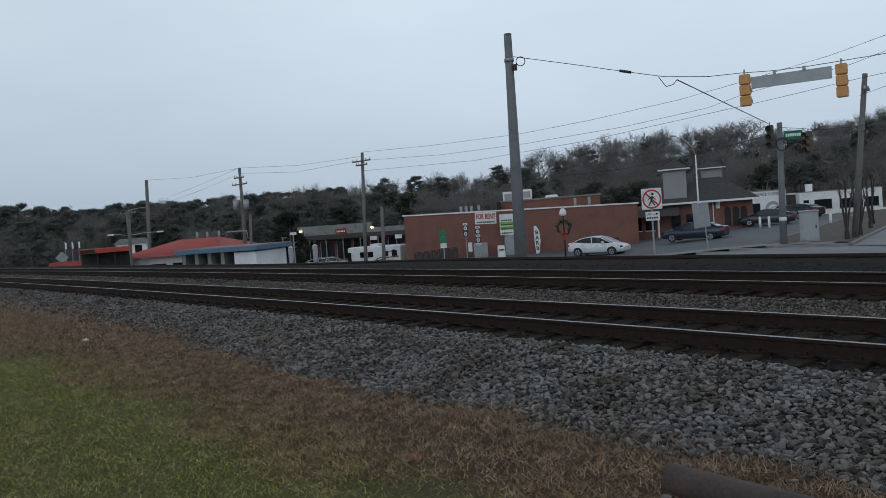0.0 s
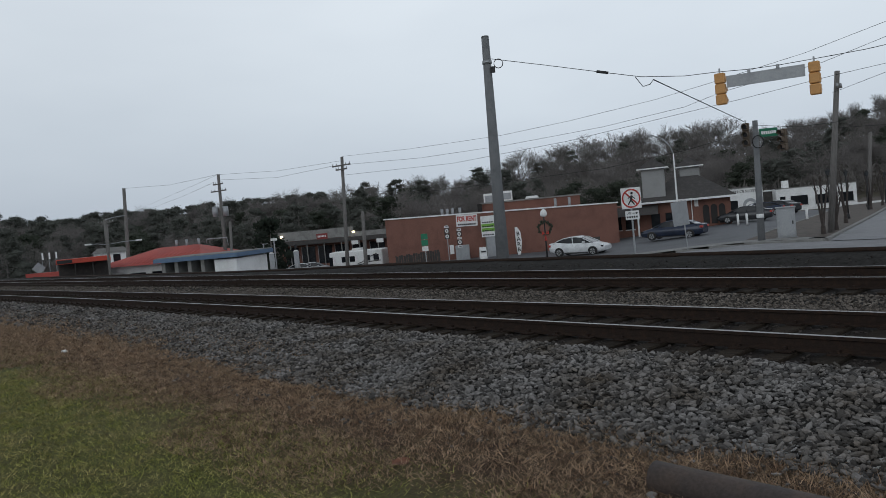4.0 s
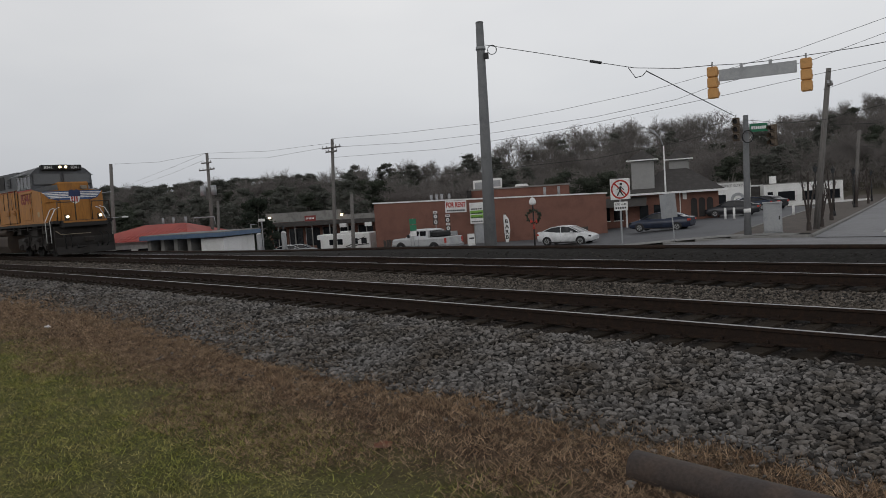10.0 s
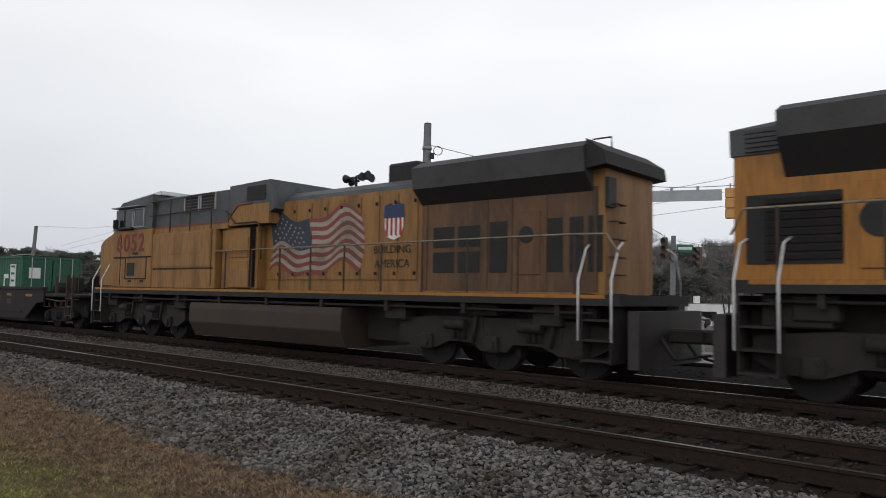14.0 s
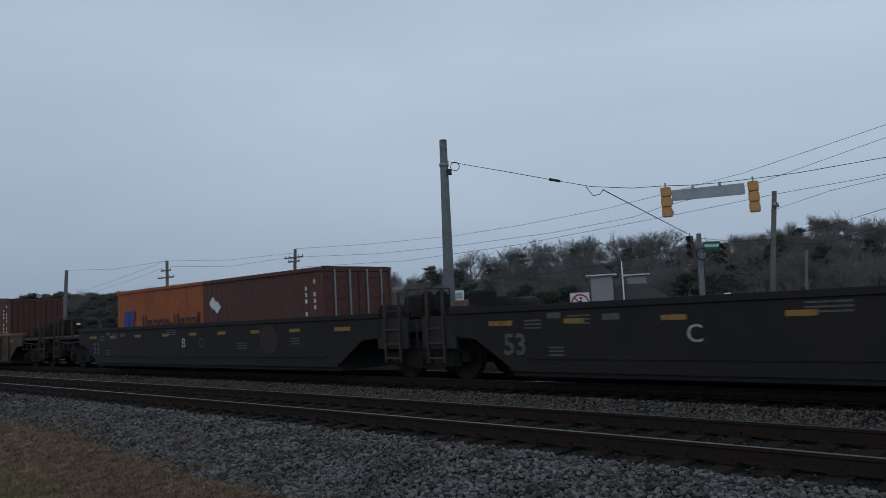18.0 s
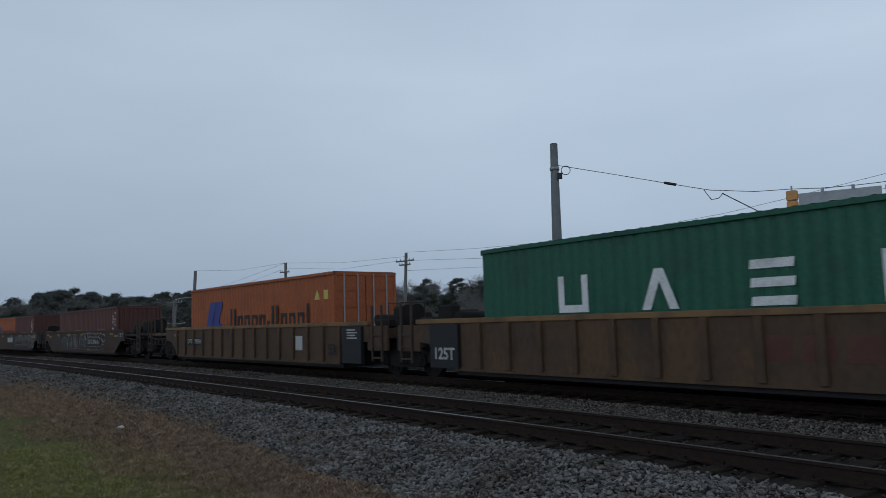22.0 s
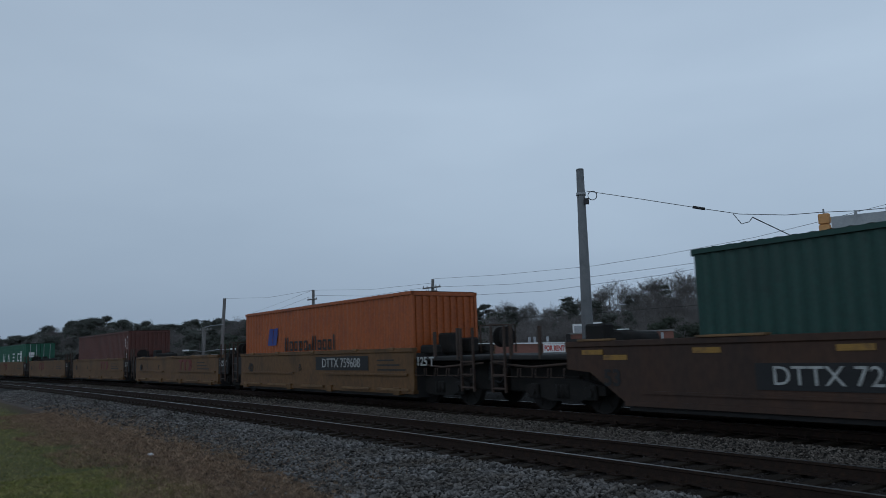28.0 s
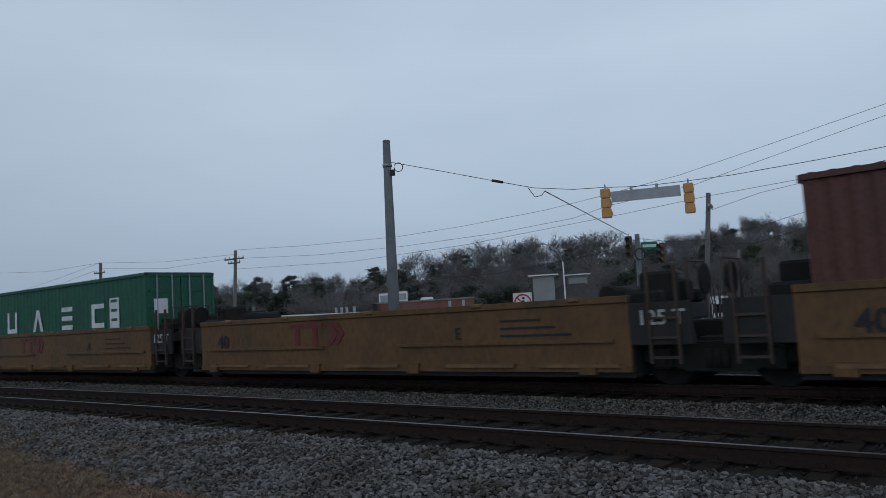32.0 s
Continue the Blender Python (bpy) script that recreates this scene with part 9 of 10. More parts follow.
def low_end():
    h, H = standing("drive_in_canopy", "low stand with an orange-red fascia and thin posts", "canopy", -30.8, -0.44, 74)
    part("fascia", B(-2.2, 2.2, -1.6, 1.6, H - 0.42, H, bevel=0.02), M_ORANGE_RED, h)
    part("dark_panel", B(-2.1, -0.9, -1.63, -1.6, H - 0.36, H - 0.06), M_DECAL, h)
    for x in (-2.0, -0.7, 0.7, 2.0):
        part("post", T((x, -1.4, 0), (x, -1.4, H - 0.42), 0.05, seg=6), M_DARKBOARD, h)
    part("back_wall", B(-2.1, 2.1, 1.3, 1.45, 0, H - 0.42), M_DARKBOARD, h)
    h, H = standing("market_umbrella", "beige canvas canopy over an outdoor table", "canopy", -31.75, -1.05, 80)
    bm = bmesh.new()
    prism(bm, [(-1.0, H - 0.42), (0.9, H - 0.2), (0.7, H), (-0.2, H - 0.05)], -0.8, 0.8)
    part("canvas", bm, M_BEIGE, h)
    for x in (-0.7, 0.6):
        part("leg", T((x, 0, 0), (x, 0, H - 0.3), 0.04, seg=6), M_DECAL, h)
    part("tabletop", T((0, 0, 0.72), (0, 0, 0.76), 0.5, seg=14), M_KERB, h)
    h, H = standing("diamond_sign", "grey back of a diamond warning sign on a post", "road sign", -33.6, -0.45, 80)
    part("plate", B(-0.42, 0.42, -0.012, 0.012, -0.42, 0.42, m=pose(0, 0, H - 0.6, 0, 45, 0)), M_SIGNBACK, h)
    part("post", T((0, 0.03, 0), (0, 0.03, H - 0.1), 0.035, seg=6), M_SIGNBACK, h)
    h, H = standing("low_shop_sign", "black shop sign board with a white star near the ground", "sign", -32.75, -1.2, 80)
    part("board", B(-0.34, 0.34, -0.04, 0.04, H - 0.42, H), M_DECAL, h)
    bm = bmesh.new()
    bm.faces.new([bm.verts.new((-0.16 + r_ * math.cos(a), -0.043, H - 0.21 + r_ * math.sin(a))) for r_, a in [((0.13, 0.055)[k % 2], math.pi / 2 + k * math.pi / 5) for k in range(10)]])
    part("star", bm, M_WHITE, h)
    part("sign_bar", B(0.02, 0.28, -0.048, -0.041, H - 0.27, H - 0.15), M_WHITE, h)
    for x in (-0.28, 0.28):
        part("leg", T((x, 0.0, 0), (x, 0.0, H - 0.42), 0.03, seg=6), M_DECAL, h)
    h, H = standing("light_mast", "wooden mast with long cobra-head lamp arms", "street lamp", -29.2, 2.1, 62)
    part("mast", T((0, 0, 0), (0, 0, H), 0.11, 0.08, seg=8), M_WOODPOLE, h)
    part("crossarm", B(-0.35, 0.35, -0.05, 0.05, H - 0.5, H - 0.4), M_WOODPOLE, h)
    part("upper_arm", path_tube(bmesh.new(), [(0, 0, H - 0.05), (0.6, 0, H + 0.12), (1.5, 0, H + 0.2)], 0.03), M_SIGNBACK, h)
    low = EYE[2] + 62 * math.tan(radians(0.42)) - h.matrix_basis.translation.z
    for sx, reach in ((-1, 1.3), (1, 2.3)):
        a = part("lamp_arm", path_tube(bmesh.new(), [(0, 0, low - 0.12), (sx * reach * 0.5, 0, low), (sx * reach, 0, low + 0.02)], 0.03), M_SIGNBACK, h)
        part("lamp_head", B(sx * reach - 0.24, sx * reach + 0.24, -0.1, 0.1, low - 0.05, low + 0.08, bevel=0.03), M_WALLWHITE, a)
    for k in range(3):
        h, H = standing("banner_pole", "thin pole with a pale banner along the verge", "flag", -33.35 + 0.42 * k, 0.2, 84, "banner poles")
        part("pole", T((0, 0, 0), (0, 0, H), 0.025, seg=6), M_SIGNBACK, h)
        part("banner", B(0.02, 0.16, -0.008, 0.008, H - 0.75, H - 0.1), M_WALLWHITE, h)
    p = P(-29.0, 0.06, 96)
    h = house("white_house", "white gabled house half hidden by trees", p.x, p.y, 29, ground_z(p.x, p.y))
    H = p.z - ground_z(p.x, p.y)
    part("wall", B(-1.9, 1.9, 0, 5, 0, H - 0.5), M_WALLWHITE, h)
    bm = bmesh.new()
    prism(bm, [(-2.2, H - 0.55), (2.2, H - 0.55), (1.4, H + 0.05), (-1.4, H + 0.05)], -0.3, 5.3)
    part("roof", bm, M_KERB, h)
    for x in (-1.2, 0.2):
        part("window", B(x, x + 0.8, -0.03, 0.02, H - 1.7, H - 0.8), M_GLASS, h)
    h, H = standing("road_sign", "white guide sign on a steel post by the car wash", "road sign", -17.55, -0.35, 74)
    part("post", T((0, 0, 0), (0, 0, H), 0.06, seg=6), M_SIGNBACK, h)
    part("plate", B(-0.32, 0.32, -0.08, -0.06, H - 0.3, H - 0.05), M_WALLWHITE, h)
    h, H = standing("steel_post", "plain steel post beside the car wash canopy", "post", -18.36, -0.74, 70)
    part("shaft", T((0, 0, 0), (0, 0, H), 0.06, seg=6), M_SIGNBACK, h)
    part("cap", B(-0.1, 0.4, -0.04, 0.04, H - 0.06, H), M_SIGNBACK, h)
    for az in (-17.83, -15.99):
        h, H = standing("vacuum_station", "grey vacuum station of the car wash", "vacuum station", az, -1.45, 76, "vacuum stations")
        part("drum", T((0, 0, 0.25), (0, 0, H - 0.15), 0.26, seg=12), M_SIGNBACK, h)
        part("lid", T((0, 0, H - 0.15), (0, 0, H), 0.28, 0.12, seg=12), M_WALLWHITE, h)
        part("hose", path_tube(bmesh.new(), [(0.25, 0, H - 0.4), (0.5, -0.1, H - 0.7), (0.45, -0.1, 0.4), (0.28, 0, 0.5)], 0.035), M_DECAL, h)
        part("plinth", B(-0.35, 0.35, -0.35, 0.35, 0, 0.25), M_KERB, h)
    # dark board fence below the brick wall
    a, b = P(-8.35, -2.75, 61), P(-4.95, -2.55, 61)
    f = thing("board_fence", "low dark board fence against the brick wall", "fence")
    f.matrix_basis = pose(a.x, a.y, 0, 0, 0, math.degrees(math.atan2(b.y - a.y, b.x - a.x)))
    n = 18
    w = math.hypot(b.x - a.x, b.y - a.y) / n
    for i in range(n):
        x = a.x + (b.x - a.x) * (i + 0.5) / n
        y = a.y + (b.y - a.y) * (i + 0.5) / n
        part("board", B(w * i + 0.01, w * (i + 1) - 0.01, -0.02, 0.02, ground_z(x, y) - 0.1, a.z + (b.z - a.z) * i / n + (0.05 if i % 3 else -0.04)), M_DARKBOARD, f)
    for i in range(4):
        part("fence_post", B(w * n * i / 3 - 0.05, w * n * i / 3 + 0.05, 0.02, 0.12, ground_z(a.x, a.y) - 0.1, a.z + 0.05), M_DARKBOARD, f)
    for az, el, d in ((25.72, 0.42, 84), (26.8, 0.1, 98)):
        lamp_post(az, el, d, False, "black street lamp on the verge")


low_end()

# ---- woods on the hills ----
def bare_tree_meshes(seed, height):
    """Winter hardwood: forking limbs in one mesh, a haze of fine twigs in another."""
    rng = random.Random(seed)
    wood, twigs = bmesh.new(), []

    def leaning(d, spread, lift):
        side = d.orthogonal().normalized()
        side.rotate(Quaternion(d, rng.uniform(0, 2 * math.pi)))
        e = d * math.cos(spread) + side * math.sin(spread)
        e.z += lift
        return e.normalized()

    def grow(p, d, length, r, depth):
        mid = p + d * length * 0.5
        d2 = leaning(d, rng.uniform(0.05, 0.22), 0.10)
        q = mid + d2 * length * 0.5
        seg = 5 if depth < 2 else 3
        tube(wood, p, mid, r, r * 0.82, seg=seg, caps=False)
        tube(wood, mid, q, r * 0.82, r * 0.62, seg=seg, caps=False)
        if depth >= 3:
            for _ in range(13 if depth >= 4 else 5):
                e = leaning(d2, rng.uniform(0.2, 1.2), 0.05) * rng.uniform(0.8, 1.7)
                b = p + (q - p) * rng.uniform(0.1, 1.0)
                twigs.append((b, b + e))
                for _k in range(2):
                    c = b + e * rng.uniform(0.3, 0.85)
                    twigs.append((c, c + leaning(e.normalized(), rng.uniform(0.3, 0.8), 0.1) * rng.uniform(0.35, 0.8)))
        if depth >= 4:
            return
        for k in range((4, 3, 3, 2)[depth]):
            b = p + (q - p) * (1.0 if k == 0 else rng.uniform(0.5, 1.0))
            grow(b, leaning(d2, rng.uniform(0.1, 0.3) if k == 0 else rng.uniform(0.55, 1.1), 0.10), length * rng.uniform(0.66, 0.84), r * 0.58, depth + 1)
    grow(Vector((0, 0, 0)), Vector((rng.uniform(-0.08, 0.08), rng.uniform(-0.08, 0.08), 1)).normalized(), height * 0.235, height * 0.016, 0)
    me = bpy.data.meshes.new("trunk")
    wood.to_mesh(me)
    wood.free()
    me.materials.append(M_BARK)
    vs, fs = [], []
    for a, b in twigs:
        d = b - a
        w = d.cross(Vector((rng.uniform(-1, 1), rng.uniform(-1, 1), rng.uniform(-1, 1)))).normalized() * 0.019
        i = len(vs)
        vs += [a - w, a + w, b]
        fs.append((i, i + 1, i + 2))
    cr = bpy.data.meshes.new("crown")
    cr.from_pydata(vs, [], fs)
    cr.materials.append(M_TWIGS)
    return me, cr


def leafy_meshes(seed, height, spread, base, material, tuft):
    """Evergreen: a straight trunk and many ragged tufts of foliage with gaps between them."""
    rng = random.Random(seed)
    wood = bmesh.new()
    tube(wood, (0, 0, 0), (rng.uniform(-0.3, 0.3), rng.uniform(-0.3, 0.3), height * 0.93), height * 0.016, height * 0.005, seg=6, caps=False)
    vs, fs = [], []
    lumps = []
    for _ in range(46):
        z = height * rng.uniform(base, 1.0)
        f = (z / height - base) / (1 - base)
        reach = spread * math.sqrt(max(0.06, 1 - f * f)) * rng.uniform(0.25, 1.0)
        a = rng.uniform(0, 2 * math.pi)
        c = Vector((reach * math.cos(a), reach * math.sin(a), z))
        tube(wood, (0, 0, z - 0.4), c, 0.05, 0.02, seg=3, caps=False)
        lumps.append((c, spread * rng.uniform(0.22, 0.42)))
    for c, r in lumps:
        core = bmesh.new()                      # the dense inside of a bough
        bmesh.ops.create_icosphere(core, subdivisions=1, radius=r * 0.62)
        i = len(vs)
        vs += [c + Vector((v.co.x, v.co.y, v.co.z * 0.7)) * rng.uniform(0.6, 1.25) for v in core.verts]
        fs += [tuple(i + v.index for v in f.verts) for f in core.faces]
        core.free()
        for _ in range(tuft):
            d = Vector((rng.gauss(0, 1), rng.gauss(0, 1), rng.gauss(0, 0.65)))
            d *= min(1.0, 1.7 / d.length)
            p = c + d * r * 0.55
            u = Vector((rng.uniform(-1, 1), rng.uniform(-1, 1), rng.uniform(-0.4, 0.8))).normalized() * rng.uniform(0.16, 0.38)
            w = u.cross(Vector((rng.uniform(-1, 1), rng.uniform(-1, 1), rng.uniform(-1, 1)))).normalized() * rng.uniform(0.08, 0.17)
            i = len(vs)
            vs += [p - u * 0.5, p + w, p + u * 0.6, p - w]
            fs.append((i, i + 1, i + 2, i + 3))
    me = bpy.data.meshes.new("trunk")
    wood.to_mesh(me)
    wood.free()
    me.materials.append(M_BARK)
    cr = bpy.data.meshes.new("crown")
    cr.from_pydata(vs, [], fs)
    cr.materials.append(material)
    return me, cr


BARE = [bare_tree_meshes(140 + i, 12.0) for i in range(5)]
PINES = [leafy_meshes(200 + i, 11.6, 3.8, 0.22, M_PINE, 80) for i in range(4)]
BROAD = [leafy_meshes(300 + i, 8.0, 3.2, 0.12, M_SHRUB, 100) for i in range(2)]


def tree(name, meshes, x, y, size, label, category="tree", group="wooded hillside", turn=0.0, wide=1.0):
    h = thing(name, label, category, group)
    h.matrix_basis = pose(x, y, ground_z(x, y) - 0.15, 0, 0, turn) @ Matrix.Diagonal((size * wide, size * wide, size, 1))
    hung("trunk", meshes[0], h)
    hung("crown", meshes[1], h)
    return h


def plant_hills():
    rng = random.Random(11)
    for row, (r0, r1, n) in enumerate(((108, 128, 74), (128, 155, 92), (155, 190, 104), (190, 226, 124))):
        for i in range(n):
            az = -52 + 96 * (i + rng.uniform(-0.45, 0.45)) / n
            r = rng.uniform(r0, r1)
            if -19 < az < -8 and r < 128:
                continue
            if 15 < az < 25 and r < 112:
                continue
            if 25 < az < 30.5 and r < 122:
                continue
            x, y, _ = at(az, r)
            if abs(beyond(x, y)[0]) < 9:
                continue
            k = rng.random()
            piney = 0.36 if az < 2 else (0.16 if row < 2 else 0.05)
            sz = rng.uniform(0.66, 0.92) if row < 3 else rng.uniform(0.78, 0.95)
            sz *= 0.9 if az > 2 else 1.0
            if k < piney:
                tree("pine_tree", rng.choice(PINES), x, y, sz * 0.86, "dark green pine among the winter woods", turn=rng.uniform(0, 360), wide=rng.uniform(1.0, 1.35))
            elif k < piney + (0.10 if row < 3 else 0.02):
                tree("evergreen_tree", rng.choice(BROAD), x, y, sz * 1.05, "dense dark evergreen on the hillside", turn=rng.uniform(0, 360), wide=rng.uniform(1.0, 1.4))
            else:
                tree("bare_tree", rng.choice(BARE), x, y, sz * (1.16 if az > 2 else 1.0), "leafless grey hardwood on the hillside", turn=rng.uniform(0, 360), wide=rng.uniform(0.9, 1.25))

    # tall bare crowns that stand out along the crest
    for i in range(26):
        az = 0.5 + 36 * (i + rng.uniform(-0.3, 0.3)) / 26
        x, y, _ = at(az, rng.uniform(212, 228))
        tree("bare_tree", rng.choice(BARE), x, y, rng.uniform(1.15, 1.45) * (1.0 if az < 17 else 0.82), "tall leafless hardwood on the crest of the hill", turn=rng.uniform(0, 360), wide=rng.uniform(1.0, 1.3))
    for i in range(9):
        az = -26 + 25 * (i + rng.uniform(-0.3, 0.3)) / 9
        x, y, _ = at(az, rng.uniform(195, 215))
        tree("bare_tree", rng.choice(BARE), x, y, rng.uniform(1.0, 1.2), "tall leafless hardwood on the crest of the hill", turn=rng.uniform(0, 360), wide=rng.uniform(1.0, 1.3))

    # the closed canopy of the farther hill, its tops on the skyline
    tops = ((-46, 1.7), (-42.5, 1.75), (-40, 2.1), (-38.8, 1.9), (-37.7, 3.0), (-35.5, 3.0), (-32.9, 2.65), (-31.3, 2.5), (-28.6, 2.95), (-25.3, 2.6), (-22.6, 2.75), (-17, 2.9), (-13, 2.9))
    for i in range(150):
        az = -46 + 33 * (i + rng.uniform(-0.5, 0.5)) / 150
        r = rng.uniform(250, 320)
        x, y, _ = at(az, r)
        if abs(beyond(x, y)[0]) < 9:
            continue
        for (a, e), (b, f) in zip(tops[:-1], tops[1:]):
            if a <= az <= b:
                high = EYE[2] + r * math.tan(radians(e + (f - e) * (az - a) / (b - a))) - ground_z(x, y)
                kind = rng.random()
                if kind < 0.62:
                    tree("pine_tree", rng.choice(PINES), x, y, high / 11.6 * rng.uniform(0.84, 0.98), "rounded pine in the far woods", turn=rng.uniform(0, 360), wide=rng.uniform(1.0, 1.3))
                else:
                    tree("bare_tree", rng.choice(BARE), x, y, high / 11.0 * rng.uniform(0.88, 1.03), "leafless hardwood in the far woods", turn=rng.uniform(0, 360), wide=rng.uniform(1.0, 1.3))


plant_hills()


def undergrowth():
    """Tangled brush that closes the woods low down."""
    rng = np.random.default_rng(5)
    n = 110000
    az = np.radians(rng.uniform(-52, 44, n))
    r = rng.uniform(110, 236, n)
    x, y = r * np.sin(az), r * np.cos(az)
    keep = ~((np.degrees(az) > 25) & (np.degrees(az) < 30.5) & (r < 122))
    keep &= ~((np.degrees(az) > -20) & (np.degrees(az) < -8) & (r < 124))
    x, y = x[keep], y[keep]
    n = len(x)
    z = np.array([ground_z(a, b) for a, b in zip(x, y)])
    c = np.stack([x, y, z + rng.uniform(0.0, 3.4, n)], 1)
    u = rng.normal(0, 1, (n, 3)) * np.array([0.3, 0.3, 0.5])
    w = np.cross(u, rng.normal(0, 1, (n, 3)))
    w /= np.linalg.norm(w, axis=1)[:, None] + 1e-6
    w *= rng.uniform(0.05, 0.22, n)[:, None]
    v = np.stack([c - u, c + w, c + u, c - w], 1).reshape(-1, 3)
    me = bpy.data.meshes.new("undergrowth")
    me.from_pydata(v.tolist(), [], np.arange(4 * n).reshape(-1, 4).tolist())
    me.materials.append(M_BRUSH)
    tagged(new("undergrowth", me), "brown winter brush under the trees", "undergrowth", kind="stuff")


# brush colour made paler than its own, imitating haze over the far hills
M_BRUSH = mat("winter_brush", (0.175, 0.160, 0.148), 0.95, spots=(0.135, 0.128, 0.115), scale=0.05, amount=0.7, rnd=0.4)
let_through(M_BRUSH, 0.45)
undergrowth()
# single trees in the town
x, y, _ = at(-17.9, 86)
tree("evergreen_tree", leafy_meshes(330, 8.0, 2.7, 0.05, M_CONIFER, 110), x, y, 0.92, "tall dark evergreen beside the car wash", group="town trees")
M_DARKBARK = mat("dark_wet_bark", (0.050, 0.040, 0.036), 0.9, spots=(0.075, 0.06, 0.052), scale=6)


def street_tree(az, r, height, seed):
    """A lopped leafless street tree: several dark stems from one root, with stub twigs at their ends."""
    rng = random.Random(seed)
    x, y, _ = at(az, r)
    h = thing("street_tree", "lopped leafless street tree with dark upright stems", "tree", "street trees")
    h.matrix_basis = pose(x, y, ground_z(x, y) + 0.05, 0, 0, rng.uniform(0, 360))
    wood = bmesh.new()
    twig = bmesh.new()
    tube(wood, (0, 0, -0.2), (0, 0, 0.5), 0.16, 0.12, seg=7, caps=False)
    for k in range(5):
        a = k * 1.257 + rng.uniform(-0.3, 0.3)
        tip = Vector((0.42 * math.cos(a), 0.42 * math.sin(a), height * rng.uniform(0.7, 1.0)))
        mid = Vector((tip.x * 0.4, tip.y * 0.4, tip.z * 0.5))
        tube(wood, (0, 0, 0.4), mid, 0.075, 0.055, seg=5, caps=False)
        tube(wood, mid, tip, 0.055, 0.03, seg=5, caps=False)
        for _ in range(7):
            b = mid + (tip - mid) * rng.uniform(0.4, 1.0)
            tube(twig, b, b + Vector((rng.uniform(-0.25, 0.25), rng.uniform(-0.25, 0.25), rng.uniform(0.2, 0.55))), 0.014, 0.005, seg=3, caps=False)
    part("trunk", wood, M_DARKBARK, h)
    part("twigs", twig, M_DARKBARK, h)


for az, r, hh, k in ((22.95, 46, 3.5, 1), (23.75, 49, 3.2, 2), (24.37, 56, 3.7, 3), (25.9, 76, 3.6, 4), (26.6, 84, 3.8, 5)):
    street_tree(az, r, hh, k)
for az, r, k in ((5.4, 100, 0), (7.6, 98, 1), (9.4, 99, 0)):
    x, y, _ = at(az, r)
    tree("evergreen_tree", BROAD[k], x, y, 0.75, "dark evergreen behind the brick building", group="town trees", turn=70 * k, wide=1.2)

# ---- near ground: stones, grass, pipe and scraps ----
M_STONE = mat("crushed_granite", (0.155, 0.146, 0.139), 0.85, spots=(0.076, 0.062, 0.048), scale=1.6, amount=0.75, rnd=0.75, fine=60, island=True, spec=0.2)
M_STONE_TAN = mat("dusty_ballast", (0.128, 0.111, 0.095), 0.85, spots=(0.068, 0.056, 0.046), scale=2.5, amount=0.7, rnd=0.7, fine=60, island=True, spec=0.2)
M_STONE_PALE = mat("pale_grit", (0.194, 0.189, 0.184), 0.9, spots=(0.122, 0.112, 0.101), scale=2, amount=0.6, rnd=0.6, fine=60, island=True, spec=0.2)
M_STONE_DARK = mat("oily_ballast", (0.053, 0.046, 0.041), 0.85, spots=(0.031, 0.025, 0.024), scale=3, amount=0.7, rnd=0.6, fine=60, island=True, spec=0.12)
M_STRAW = mat("straw_blades", (0.345, 0.245, 0.160), 0.9, spots=(0.140, 0.084, 0.052), scale=6.5, amount=0.8, rnd=0.75, fine=5, island=True, spec=0.2)
M_BLADE = mat("green_blades", (0.236, 0.239, 0.062), 0.9, spots=(0.366, 0.304, 0.130), scale=4.5, amount=0.7, rnd=0.75, fine=5, island=True, spec=0.2)

GOLD = (1 + 5 ** 0.5) / 2                        # a lump with twenty faces
LUMP = np.array([(a * p, b * q, c * r) for a, b, c in ((0, 1, GOLD), (1, GOLD, 0), (GOLD, 0, 1)) for p in (-1, 1) for q in (-1, 1) for r in (-1, 1)])
LUMP = np.unique(LUMP, axis=0) / math.hypot(1, GOLD)
LUMP_F = np.array([(i, j, k) if np.dot(np.cross(LUMP[j] - LUMP[i], LUMP[k] - LUMP[i]), LUMP[i]) > 0 else (i, k, j) for i, j, k in itertools.combinations(range(12), 3)
                   if max(np.linalg.norm(LUMP[a] - LUMP[b]) for a, b in ((i, j), (j, k), (i, k))) < 1.1])


def track_xy(s, d):
    k, th = TRACK_BEND, TRACK_TURN
    ux, uy = math.cos(th), math.sin(th)
    a = np.sin(k * s) / k
    b = TRACK_REACH + (1 - np.cos(k * s)) / k
    h = th + k * s
    return -uy * b + ux * a - np.sin(h) * d, ux * b + uy * a + np.cos(h) * d


